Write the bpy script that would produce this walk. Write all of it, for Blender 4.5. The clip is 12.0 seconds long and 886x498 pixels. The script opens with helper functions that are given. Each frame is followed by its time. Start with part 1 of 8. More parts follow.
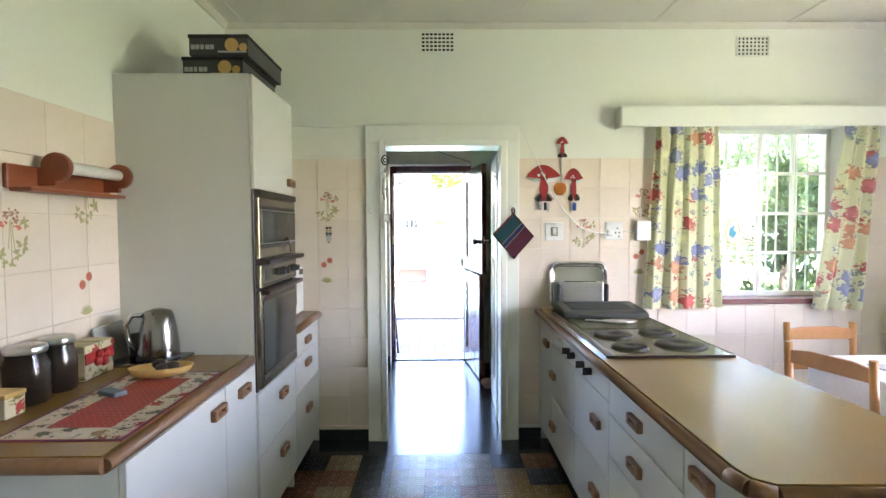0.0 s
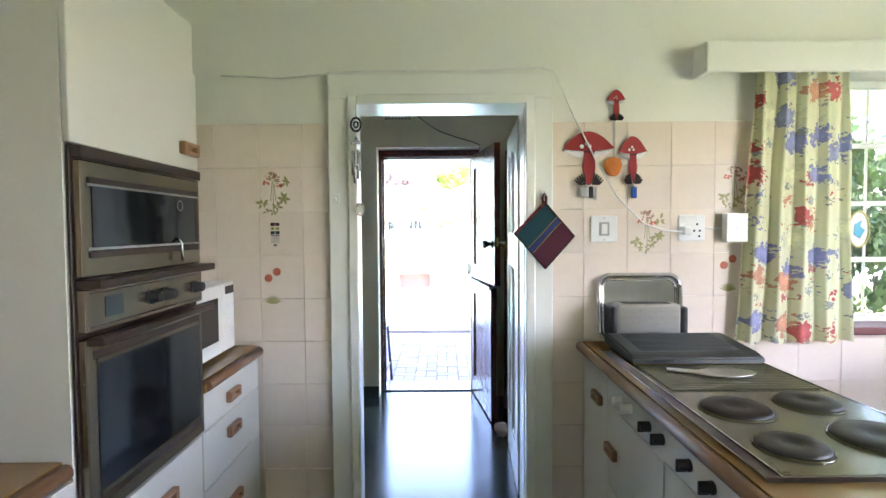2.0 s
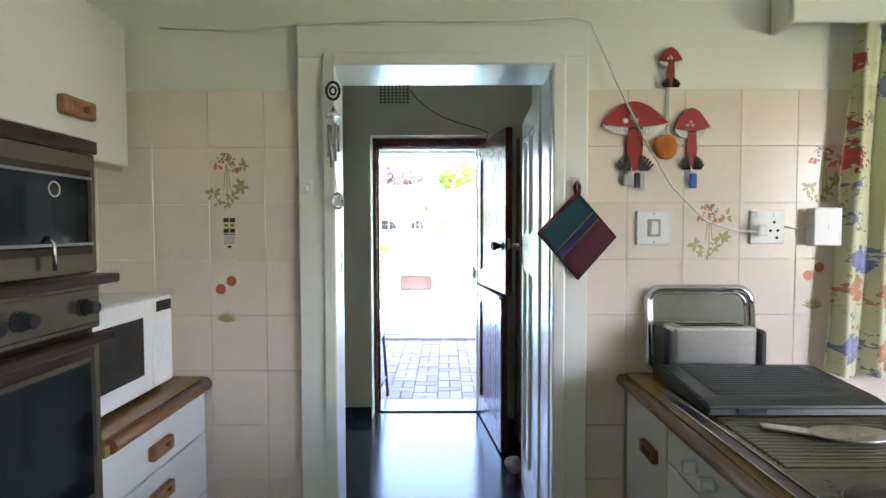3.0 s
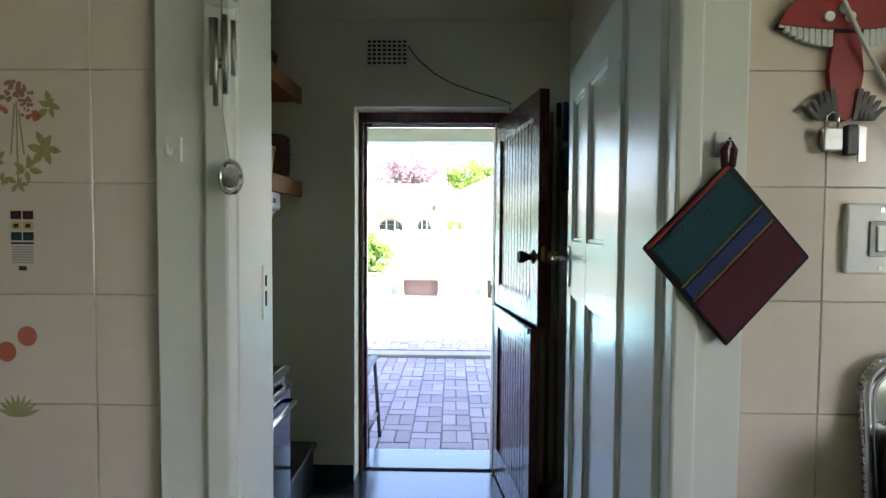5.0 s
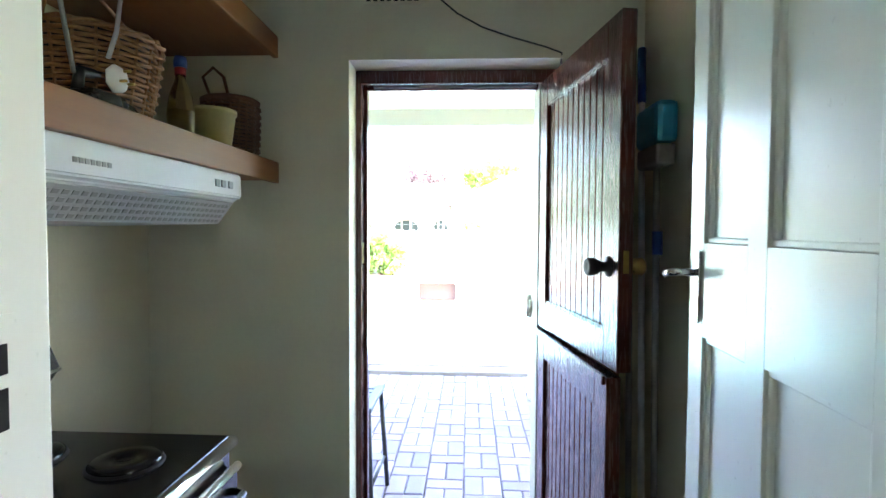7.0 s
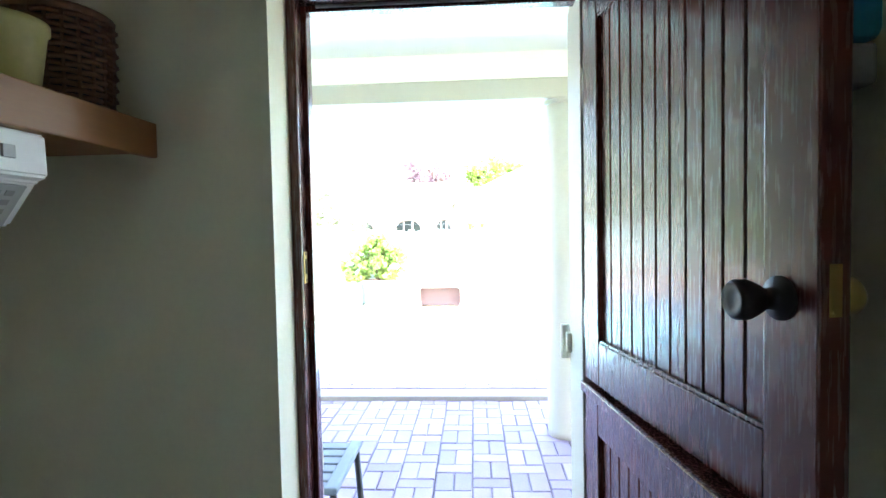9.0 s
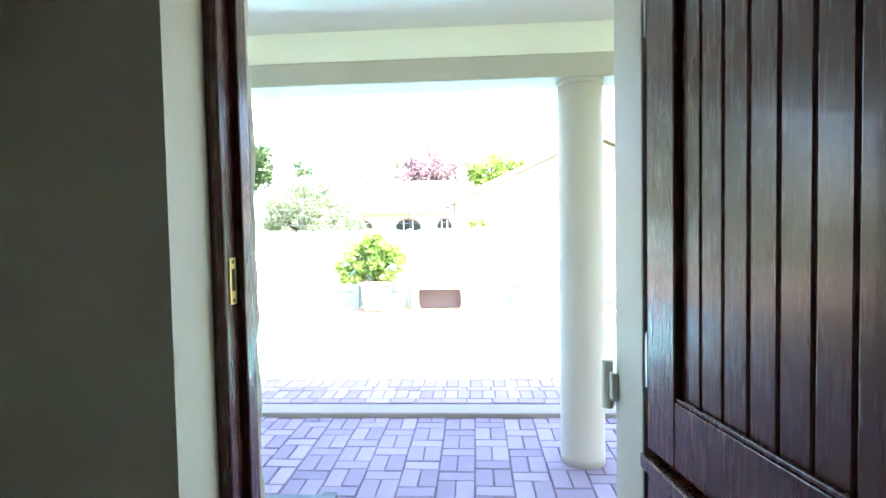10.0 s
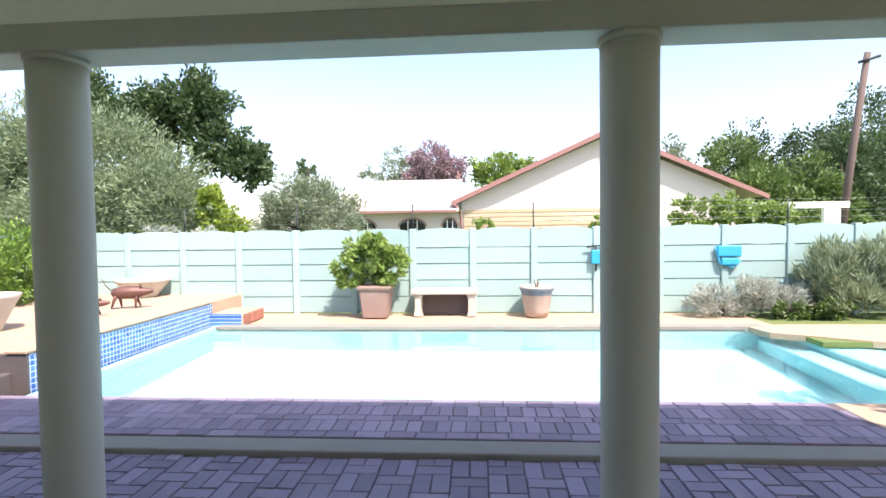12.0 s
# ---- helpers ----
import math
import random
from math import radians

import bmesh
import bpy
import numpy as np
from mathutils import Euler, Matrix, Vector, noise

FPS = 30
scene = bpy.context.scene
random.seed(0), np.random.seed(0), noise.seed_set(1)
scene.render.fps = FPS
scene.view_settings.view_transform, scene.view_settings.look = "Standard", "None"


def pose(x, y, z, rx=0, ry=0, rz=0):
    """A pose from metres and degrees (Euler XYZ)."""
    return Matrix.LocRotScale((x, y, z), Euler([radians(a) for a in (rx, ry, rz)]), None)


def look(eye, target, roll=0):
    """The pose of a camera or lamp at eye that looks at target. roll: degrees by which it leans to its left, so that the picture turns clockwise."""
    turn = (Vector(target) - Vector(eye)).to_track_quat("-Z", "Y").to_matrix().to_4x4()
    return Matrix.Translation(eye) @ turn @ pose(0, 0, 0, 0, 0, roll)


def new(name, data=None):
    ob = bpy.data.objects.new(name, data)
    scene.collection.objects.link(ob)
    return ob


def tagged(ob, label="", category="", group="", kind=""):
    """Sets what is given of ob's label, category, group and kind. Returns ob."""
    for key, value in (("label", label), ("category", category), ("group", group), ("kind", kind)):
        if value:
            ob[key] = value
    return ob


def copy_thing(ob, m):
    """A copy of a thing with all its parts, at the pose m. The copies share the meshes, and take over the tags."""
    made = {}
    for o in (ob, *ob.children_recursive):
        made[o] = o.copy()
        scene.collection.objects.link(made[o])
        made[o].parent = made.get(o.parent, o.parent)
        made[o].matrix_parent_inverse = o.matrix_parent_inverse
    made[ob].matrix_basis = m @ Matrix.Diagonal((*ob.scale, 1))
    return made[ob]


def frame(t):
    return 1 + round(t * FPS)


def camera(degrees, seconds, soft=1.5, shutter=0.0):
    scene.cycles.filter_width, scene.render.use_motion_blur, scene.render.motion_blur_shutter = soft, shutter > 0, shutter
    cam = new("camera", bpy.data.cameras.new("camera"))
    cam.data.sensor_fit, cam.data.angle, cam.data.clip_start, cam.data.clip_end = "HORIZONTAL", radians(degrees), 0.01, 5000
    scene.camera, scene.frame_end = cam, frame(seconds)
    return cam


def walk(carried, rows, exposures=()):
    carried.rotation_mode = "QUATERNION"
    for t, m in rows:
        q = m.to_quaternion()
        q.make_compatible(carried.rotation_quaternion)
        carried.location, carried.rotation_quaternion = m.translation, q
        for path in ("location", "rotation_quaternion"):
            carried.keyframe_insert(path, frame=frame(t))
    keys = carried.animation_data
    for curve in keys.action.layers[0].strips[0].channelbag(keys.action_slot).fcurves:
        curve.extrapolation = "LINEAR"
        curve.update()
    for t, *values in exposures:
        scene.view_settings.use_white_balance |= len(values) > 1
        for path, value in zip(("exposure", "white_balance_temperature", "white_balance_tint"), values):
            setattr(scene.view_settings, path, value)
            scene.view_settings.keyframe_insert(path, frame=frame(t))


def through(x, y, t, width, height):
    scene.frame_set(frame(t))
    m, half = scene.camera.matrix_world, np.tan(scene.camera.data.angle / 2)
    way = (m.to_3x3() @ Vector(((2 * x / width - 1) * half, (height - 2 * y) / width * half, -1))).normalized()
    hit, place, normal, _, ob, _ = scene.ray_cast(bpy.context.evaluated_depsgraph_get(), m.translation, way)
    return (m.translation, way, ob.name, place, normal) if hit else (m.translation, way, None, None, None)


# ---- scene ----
cam = camera(80.7, 12.0)
PATH = [
    (0, (-0.042, 0.043, 1.456), (-0.019, 2.041, 1.368), -0.3),
    (0.5, (-0.029, 0.289, 1.437), (-0.012, 2.287, 1.349), -0.4),
    (1, (-0.021, 0.584, 1.421), (-0.011, 2.582, 1.342), -0.4),
    (1.5, (-0.015, 0.85, 1.423), (-0.01, 2.849, 1.341), -0.4),
    (2, (0.004, 1.142, 1.425), (0.005, 3.14, 1.345), -0.4),
    (2.5, (0.001, 1.417, 1.411), (-0.002, 3.415, 1.334), -0.3),
    (4.5, (0.022, 2.405, 1.434), (-0.003, 4.403, 1.354), 0.4),
    (5, (0.006, 2.620, 1.428), (-0.031, 4.618, 1.351), 0.4),
    (5.5, (0.016, 2.832, 1.431), (-0.032, 4.829, 1.353), 0.4),
    (6, (0.009, 3.027, 1.423), (-0.053, 5.025, 1.347), 0.3),
    (6.5, (-0.023, 3.212, 1.413), (-0.103, 5.209, 1.338), 0.2),
    (7, (-0.048, 3.387, 1.413), (-0.147, 5.384, 1.338), 0.3),
    (9, (-0.041, 4.23, 1.406), (-0.158, 6.225, 1.331), -1.1),
    (9.5, (-0.054, 4.457, 1.403), (-0.174, 6.452, 1.326), -1.1),
    (10, (-0.049, 4.698, 1.4), (-0.17, 6.693, 1.322), -1.1),
    (10.5, (-0.058, 4.899, 1.396), (-0.184, 6.893, 1.318), -1.0),
    (11, (-0.083, 5.097, 1.397), (-0.214, 7.091, 1.319), -0.8),
    (11.5, (-0.103, 5.291, 1.396), (-0.236, 7.285, 1.319), -0.8),
    (12, (-0.106, 5.459, 1.396), (-0.246, 7.453, 1.319), -0.8),
]
EXPOSURES = [(0, 5.15, 6300, 25), (2.5, 4.85, 6250, 25), (4.5, 3.9, 6350, 19), (5.0, 3.85, 6350, 18), (5.5, 4.0, 6300, 19), (6.5, 4.7, 6250, 18), (7.0, 5.05, 6250, 19), (9.0, 4.7, 6200, 19), (9.5, 4.35, 6200, 18), (10.0, 3.8, 6250, 17), (10.5, 3.15, 6250, 16), (11.0, 2.5, 6250, 17), (11.5, 1.85, 6450, 18), (12.0, 1.45, 6700, 19)]
walk(cam, [(t, look(eye, target, roll)) for t, eye, target, roll in PATH], EXPOSURES)

# ---- light ----
SUN_FROM = Vector((0.42, -0.50, 1.0)).normalized()
world = bpy.data.worlds.new("sky")
scene.world = world
world.use_nodes = True
sky = world.node_tree.nodes.new("ShaderNodeTexSky")
sky.sky_type, sky.sun_disc = "NISHITA", False
sky.sun_elevation = math.asin(SUN_FROM.z)
sky.sun_rotation = math.atan2(SUN_FROM.x, SUN_FROM.y)
sky.dust_density = 1.6
world.node_tree.links.new(sky.outputs[0], world.node_tree.nodes["Background"].inputs[0])
world.node_tree.nodes["Background"].inputs[1].default_value = 0.15
sun = new("sun", bpy.data.lights.new("sun", "SUN"))
sun.data.energy, sun.data.angle, sun.data.color = 3.4, radians(0.5), (1.0, 0.95, 0.87)
sun.matrix_basis = look(SUN_FROM * 20, (0, 0, 0))


def window_light(name, eye, target, width, height, watts):
    """Daylight standing in a window's opening."""
    lamp = new(name, bpy.data.lights.new(name, "AREA"))
    lamp.data.shape, lamp.data.size, lamp.data.size_y = "RECTANGLE", width, height
    lamp.data.energy, lamp.data.color = watts, (1.0, 0.99, 0.96)
    lamp.matrix_basis = look(eye, target)
    return lamp


window_light("daylight_side_window", (3.16, 1.3, 1.5), (0, 1.3, 1.3), 1.7, 1.1, 0.25)

# ---- materials ----


def material(name, colour, rough=0.5, metal=0.0, second=None, scale=6.0, fine=60.0, bump=0.15, amount=0.5, stretch=(1, 1, 1), shade=0.12, spread=0.0, coat=0.0, vary=0.09):
    """A surface with slow blotches towards a second colour, fine grain in tone and roughness, and a fine relief. spread: how much alike pieces differ."""
    m = bpy.data.materials.new(name)
    m.use_nodes = True
    t = m.node_tree
    n, link = t.nodes, t.links.new
    b = n["Principled BSDF"]
    co = n.new("ShaderNodeTexCoord")
    mp = n.new("ShaderNodeMapping")
    mp.inputs["Scale"].default_value = stretch
    link(co.outputs["Object"], mp.inputs[0])
    big, small = n.new("ShaderNodeTexNoise"), n.new("ShaderNodeTexNoise")
    for tex, s, d in ((big, scale, 3), (small, fine, 5)):
        link(mp.outputs[0], tex.inputs["Vector"])
        tex.inputs["Scale"].default_value, tex.inputs["Detail"].default_value = s, d
    second = second or tuple(c * 0.8 for c in colour)
    ramp = n.new("ShaderNodeValToRGB")
    ramp.color_ramp.elements[0].position, ramp.color_ramp.elements[1].position = 0.5 - 0.25 / max(amount, 0.3), 0.5 + 0.25 / max(amount, 0.3)
    ramp.color_ramp.elements[0].color, ramp.color_ramp.elements[1].color = (*second, 1), (*colour, 1)
    link(big.outputs["Fac"], ramp.inputs[0])
    hsv = n.new("ShaderNodeHueSaturation")
    link(ramp.outputs[0], hsv.inputs["Color"])
    mr = n.new("ShaderNodeMapRange")
    mr.inputs[3].default_value, mr.inputs[4].default_value = 1 - shade, 1 + shade
    link(small.outputs["Fac"], mr.inputs[0])
    if spread:
        info = n.new("ShaderNodeObjectInfo")
        ad = n.new("ShaderNodeMath")
        ad.operation = "MULTIPLY_ADD"
        link(info.outputs["Random"], ad.inputs[0])
        ad.inputs[1].default_value = spread
        link(mr.outputs[0], ad.inputs[2])
        sb = n.new("ShaderNodeMath")
        sb.operation = "SUBTRACT"
        sb.inputs[1].default_value = spread / 2
        link(ad.outputs[0], sb.inputs[0])
        link(sb.outputs[0], hsv.inputs["Value"])
    else:
        link(mr.outputs[0], hsv.inputs["Value"])
    link(hsv.outputs[0], b.inputs["Base Color"])
    rr = n.new("ShaderNodeMapRange")
    rr.inputs[3].default_value, rr.inputs[4].default_value = max(rough - vary, 0.02), min(rough + vary, 1)
    link(small.outputs["Fac"], rr.inputs[0])
    link(rr.outputs[0], b.inputs["Roughness"])
    b.inputs["Metallic"].default_value = metal
    b.inputs["Coat Weight"].default_value = coat
    if bump:
        bp = n.new("ShaderNodeBump")
        bp.inputs["Strength"].default_value, bp.inputs["Distance"].default_value = bump, 0.004
        link(small.outputs["Fac"], bp.inputs["Height"])
        link(bp.outputs[0], b.inputs["Normal"])
    return m


def glass_material(name, tint=(1, 1, 1)):
    m = bpy.data.materials.new(name)
    m.use_nodes = True
    b = m.node_tree.nodes["Principled BSDF"]
    b.inputs["Base Color"].default_value = (*tint, 1)
    b.inputs["Transmission Weight"].default_value, b.inputs["Roughness"].default_value, b.inputs["IOR"].default_value = 1, 0.01, 1.45
    return m


M = dict(
    wall=material("cream_wall_paint", (0.80, 0.80, 0.72), 0.6, second=(0.76, 0.76, 0.68), scale=2, fine=90, bump=0.12, shade=0.03),
    scullery=material("green_grey_wall_paint", (0.86, 0.81, 0.63), 0.55, second=(0.83, 0.78, 0.60), scale=2, fine=70, bump=0.2, shade=0.04),
    ceiling=material("ceiling_paint", (0.74, 0.70, 0.62), 0.7, scale=1.5, fine=50, bump=0.05, shade=0.03),
    tile=material("cream_wall_tile", (0.80, 0.70, 0.60), 0.22, second=(0.74, 0.63, 0.52), scale=5, fine=30, bump=0.05, shade=0.03, spread=0.06),
    grout=material("tile_grout", (0.80, 0.76, 0.68), 0.8, scale=4, fine=80),
    gloss=material("white_gloss_paint", (0.80, 0.81, 0.75), 0.28, second=(0.78, 0.79, 0.72), scale=1.5, fine=90, bump=0.03, shade=0.01, vary=0.015),
    cab=material("cream_laminate", (0.64, 0.63, 0.585), 0.38, second=(0.61, 0.60, 0.55), scale=3, fine=120, bump=0.05, shade=0.03),
    slot=material("grey_filter_slot", (0.28, 0.28, 0.26), 0.6),
    # near-black in place of the shade inside holes and slots
    gap=material("hole_shade", (0.008, 0.007, 0.006), 0.9),
    top=material("oak_worktop", (0.265, 0.153, 0.048), 0.27, second=(0.215, 0.120, 0.037), scale=1.1, fine=6, stretch=(5, 0.8, 5), bump=0.0, shade=0.012, coat=0.1, vary=0.0),
    edge=material("worktop_edge", (0.22, 0.11, 0.045), 0.4, second=(0.15, 0.07, 0.03), scale=4, fine=20, stretch=(9, 0.6, 9), shade=0.15),
    handle=material("wooden_handle", (0.33, 0.17, 0.075), 0.4, second=(0.22, 0.10, 0.045), scale=8, fine=60, stretch=(1, 1, 5)),
    screed=material("dark_polished_screed", (0.018, 0.030, 0.036), 0.17, second=(0.035, 0.045, 0.045), scale=3, fine=30, bump=0.06, shade=0.3),
    mahogany=material("mahogany_varnish", (0.100, 0.021, 0.012), 0.27, second=(0.060, 0.014, 0.009), scale=2.2, fine=26, stretch=(7, 7, 0.5), bump=0.008, shade=0.10, coat=0.12, vary=0.03),
    pine=material("pine_shelf", (0.36, 0.165, 0.05), 0.45, second=(0.25, 0.10, 0.03), scale=3, fine=25, stretch=(8, 0.8, 8), bump=0.06, shade=0.12),
    black=material("black_enamel", (0.012, 0.012, 0.014), 0.18, scale=4, fine=90, bump=0.03),
    blackplastic=material("black_plastic", (0.02, 0.02, 0.022), 0.4, scale=6, fine=90),
    steel=material("brushed_steel", (0.55, 0.54, 0.52), 0.3, 1.0, scale=3, fine=80, stretch=(1, 1, 20), bump=0.05),
    chrome=material("chrome", (0.75, 0.75, 0.76), 0.1, 1.0, scale=6, fine=40, bump=0.03, shade=0.05),
    brass=material("brass", (0.62, 0.45, 0.16), 0.3, 1.0, scale=8, fine=60),
    white=material("white_plastic", (0.78, 0.78, 0.76), 0.35, second=(0.74, 0.74, 0.71), scale=5, fine=80, bump=0.02, shade=0.03),
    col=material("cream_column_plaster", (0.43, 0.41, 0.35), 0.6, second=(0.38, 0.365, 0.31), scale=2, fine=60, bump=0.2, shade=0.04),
    render=material("rough_plaster", (0.70, 0.67, 0.56), 0.85, second=(0.58, 0.54, 0.43), scale=8, fine=45, bump=0.9, shade=0.15),
    paver=material("clay_paver", (0.28, 0.225, 0.29), 0.7, second=(0.21, 0.17, 0.22), scale=5, fine=70, bump=0.35, shade=0.2, spread=0.45),
    bed=material("paving_bed", (0.14, 0.115, 0.12), 0.95, scale=5, fine=60, bump=0.4),
    kerb=material("concrete_edging", (0.27, 0.25, 0.215), 0.85, second=(0.21, 0.195, 0.165), scale=4, fine=70, bump=0.3),
    sand=material("sandstone_paving", (0.46, 0.35, 0.25), 0.85, second=(0.40, 0.27, 0.18), scale=3, fine=60, bump=0.3),
    fence=material("pale_green_concrete_panel", (0.35, 0.485, 0.455), 0.8, second=(0.30, 0.43, 0.405), scale=2, fine=50, bump=0.25, shade=0.07, spread=0.1),
    grass=material("lawn", (0.10, 0.16, 0.04), 0.9, second=(0.16, 0.18, 0.06), scale=1.2, fine=30, bump=0.8, shade=0.3),
)


M["screed"].node_tree.nodes["Principled BSDF"].inputs["Specular IOR Level"].default_value = 0.8      # waxed


M.update(
    bronze=material("bronze_oven_steel", (0.21, 0.175, 0.125), 0.24, 0.75, second=(0.18, 0.15, 0.10), scale=3, fine=60, stretch=(1, 12, 1), bump=0.03),
    ovenglass=material("dark_oven_glass", (0.010, 0.011, 0.013), 0.05, scale=3, fine=30, bump=0.0, shade=0.02),
    brown=material("dark_brown_enamel", (0.035, 0.02, 0.014), 0.35, scale=4, fine=60),
    hob=material("olive_enamel_hob", (0.115, 0.105, 0.06), 0.22, 0.3, second=(0.09, 0.085, 0.05), scale=5, fine=50, bump=0.03),
    plate=material("cast_iron_plate", (0.035, 0.031, 0.028), 0.5, 0.4, scale=8, fine=80),
    darkgrey=material("dark_grey_grill_lid", (0.045, 0.05, 0.042), 0.42, 0.2, scale=6, fine=60),
    redwood=material("red_brown_wood", (0.30, 0.085, 0.035), 0.35, second=(0.20, 0.05, 0.02), scale=5, fine=30, stretch=(6, 1, 6)),
    kettle=material("dark_polished_steel", (0.26, 0.25, 0.24), 0.22, 1.0, scale=3, fine=60, bump=0.02, shade=0.06),
    paper=material("paper", (0.75, 0.72, 0.66), 0.8, scale=6, fine=80),
    red=material("red_enamel", (0.36, 0.016, 0.014), 0.5, second=(0.27, 0.011, 0.011), scale=8, fine=60),
    orange=material("orange_felt", (0.55, 0.19, 0.03), 0.9, second=(0.40, 0.11, 0.02), scale=30, fine=120, bump=0.6),
    blue=material("blue_plastic", (0.02, 0.10, 0.42), 0.35, scale=8, fine=60),
    cyan=material("turquoise_plastic", (0.03, 0.38, 0.60), 0.4, scale=8, fine=60),
    teal=material("teal_cotton", (0.008, 0.055, 0.07), 0.9, scale=20, fine=200, bump=0.5),
    wine=material("wine_red_cotton", (0.085, 0.013, 0.027), 0.9, scale=20, fine=200, bump=0.5),
    navy=material("navy_cotton", (0.02, 0.035, 0.12), 0.9, scale=20, fine=200, bump=0.5),
    twine=material("dark_trim", (0.02, 0.016, 0.015), 0.9, scale=20, fine=150),
    gold=material("gold_thread", (0.45, 0.33, 0.12), 0.8, scale=20, fine=150),
    leafprint=material("printed_leaf_green", (0.40, 0.37, 0.16), 0.3, second=(0.30, 0.27, 0.10), scale=30, fine=90, bump=0),
    bloomprint=material("printed_brown_bloom", (0.28, 0.13, 0.08), 0.3, second=(0.40, 0.24, 0.15), scale=40, fine=90, bump=0),
    poppyprint=material("printed_poppy_red", (0.52, 0.10, 0.06), 0.3, second=(0.60, 0.18, 0.10), scale=30, fine=90, bump=0),
    ink=material("black_ink", (0.03, 0.03, 0.03), 0.5, bump=0),
    wicker=material("wicker", (0.38, 0.19, 0.075), 0.6, second=(0.20, 0.09, 0.035), scale=18, fine=90, bump=0.5, shade=0.3),
    wickerdark=material("dark_wicker", (0.25, 0.125, 0.055), 0.65, second=(0.14, 0.07, 0.03), scale=18, fine=90, bump=0.5, shade=0.3),
    yellow=material("pale_yellow_plastic", (0.62, 0.55, 0.22), 0.35, scale=6, fine=60),
    vinegar=glass_material("bottle_plastic", (0.85, 0.80, 0.50)),
    glass=glass_material("window_glass"),
    coffee=material("ground_coffee", (0.045, 0.022, 0.012), 0.8, scale=40, fine=200, bump=0.8, shade=0.4),
    cloth=material("white_tablecloth", (0.78, 0.79, 0.80), 0.8, second=(0.72, 0.75, 0.79), scale=5, fine=100),
    chairwood=material("golden_pine", (0.42, 0.19, 0.05), 0.38, second=(0.30, 0.12, 0.03), scale=5, fine=30, stretch=(3, 3, 1)),
    sill=material("oxide_red_sill", (0.17, 0.035, 0.032), 0.4, second=(0.13, 0.028, 0.025), scale=5, fine=50),
    board=material("grey_laminate_board", (0.40, 0.40, 0.38), 0.4, scale=5, fine=60),
    bread=material("straw_yellow_bowl", (0.55, 0.36, 0.12), 0.6, second=(0.45, 0.27, 0.08), scale=12, fine=60),
    rock=material("pink_quartz", (0.55, 0.38, 0.34), 0.6, second=(0.42, 0.27, 0.23), scale=14, fine=50, bump=0.5),
    mop=material("grey_cotton_mop", (0.34, 0.33, 0.31), 0.95, scale=15, fine=90, bump=0.6),
    poolwall=material("turquoise_pool_plaster", (0.33, 0.62, 0.66), 0.6, second=(0.28, 0.57, 0.62), scale=2, fine=20, bump=0.1, shade=0.06),
    paleclay=material("paleclay", (0.50, 0.40, 0.34), 0.85, second=(0.42, 0.32, 0.26), scale=6, fine=60, spread=0.1),
    terracotta=material("terracotta", (0.34, 0.235, 0.195), 0.8, second=(0.27, 0.18, 0.15), scale=5, fine=50, spread=0.1),
    bench=material("cast_stone", (0.55, 0.50, 0.43), 0.85, scale=4, fine=60),
    housewall=material("neighbour_plaster", (0.62, 0.56, 0.53), 0.85, second=(0.56, 0.50, 0.47), scale=1, fine=20, bump=0.1),
    rooftile=material("pale_roof_sheet", (0.48, 0.42, 0.38), 0.7, second=(0.42, 0.36, 0.32), scale=1, fine=20, stretch=(6, 1, 1)),
    fascia=material("rose_fascia", (0.34, 0.17, 0.15), 0.6, scale=2, fine=30),
    brick=material("cream_face_brick", (0.52, 0.42, 0.29), 0.85, second=(0.44, 0.34, 0.22), scale=3, fine=40, spread=0.2),
    darkwin=material("dark_window", (0.03, 0.035, 0.035), 0.15, bump=0),
    bark=material("bark", (0.13, 0.09, 0.065), 0.95, second=(0.08, 0.055, 0.04), scale=4, fine=30, stretch=(3, 3, 0.5), bump=0.8, shade=0.3),
    polewood=material("creosoted_pole", (0.14, 0.10, 0.085), 0.9, scale=4, fine=30, stretch=(4, 4, 0.4), bump=0.4),
    bronzeart=material("rust_brown_bronze", (0.16, 0.075, 0.06), 0.5, 0.3, scale=8, fine=40),
    darkmetal=material("black_painted_metal", (0.02, 0.022, 0.025), 0.45, 0.2, scale=8, fine=80),
    slateblue=material("grey_blue_strap", (0.16, 0.20, 0.24), 0.6, scale=8, fine=80),
    brickred=material("red_face_brick", (0.36, 0.15, 0.10), 0.85, second=(0.28, 0.11, 0.08), scale=5, fine=50, spread=0.25),
    darkstone=material("dark_paved_step", (0.12, 0.10, 0.10), 0.8, scale=4, fine=50),
)


def leaf_material(name, colour, second, rough=0.55, through=0.35):
    """Leaves that differ one by one and let some light through."""
    m = bpy.data.materials.new(name)
    m.use_nodes = True
    t = m.node_tree
    n, link = t.nodes, t.links.new
    b = n["Principled BSDF"]
    geo, ramp = n.new("ShaderNodeNewGeometry"), n.new("ShaderNodeValToRGB")
    ramp.color_ramp.elements[0].color, ramp.color_ramp.elements[1].color = (*second, 1), (*colour, 1)
    link(geo.outputs["Random Per Island"], ramp.inputs[0])
    link(ramp.outputs[0], b.inputs["Base Color"])
    b.inputs["Roughness"].default_value = rough
    tr, mix = n.new("ShaderNodeBsdfTranslucent"), n.new("ShaderNodeMixShader")
    link(ramp.outputs[0], tr.inputs["Color"])
    mix.inputs[0].default_value = through
    link(b.outputs[0], mix.inputs[1])
    link(tr.outputs[0], mix.inputs[2])
    link(mix.outputs[0], n["Material Output"].inputs[0])
    return m


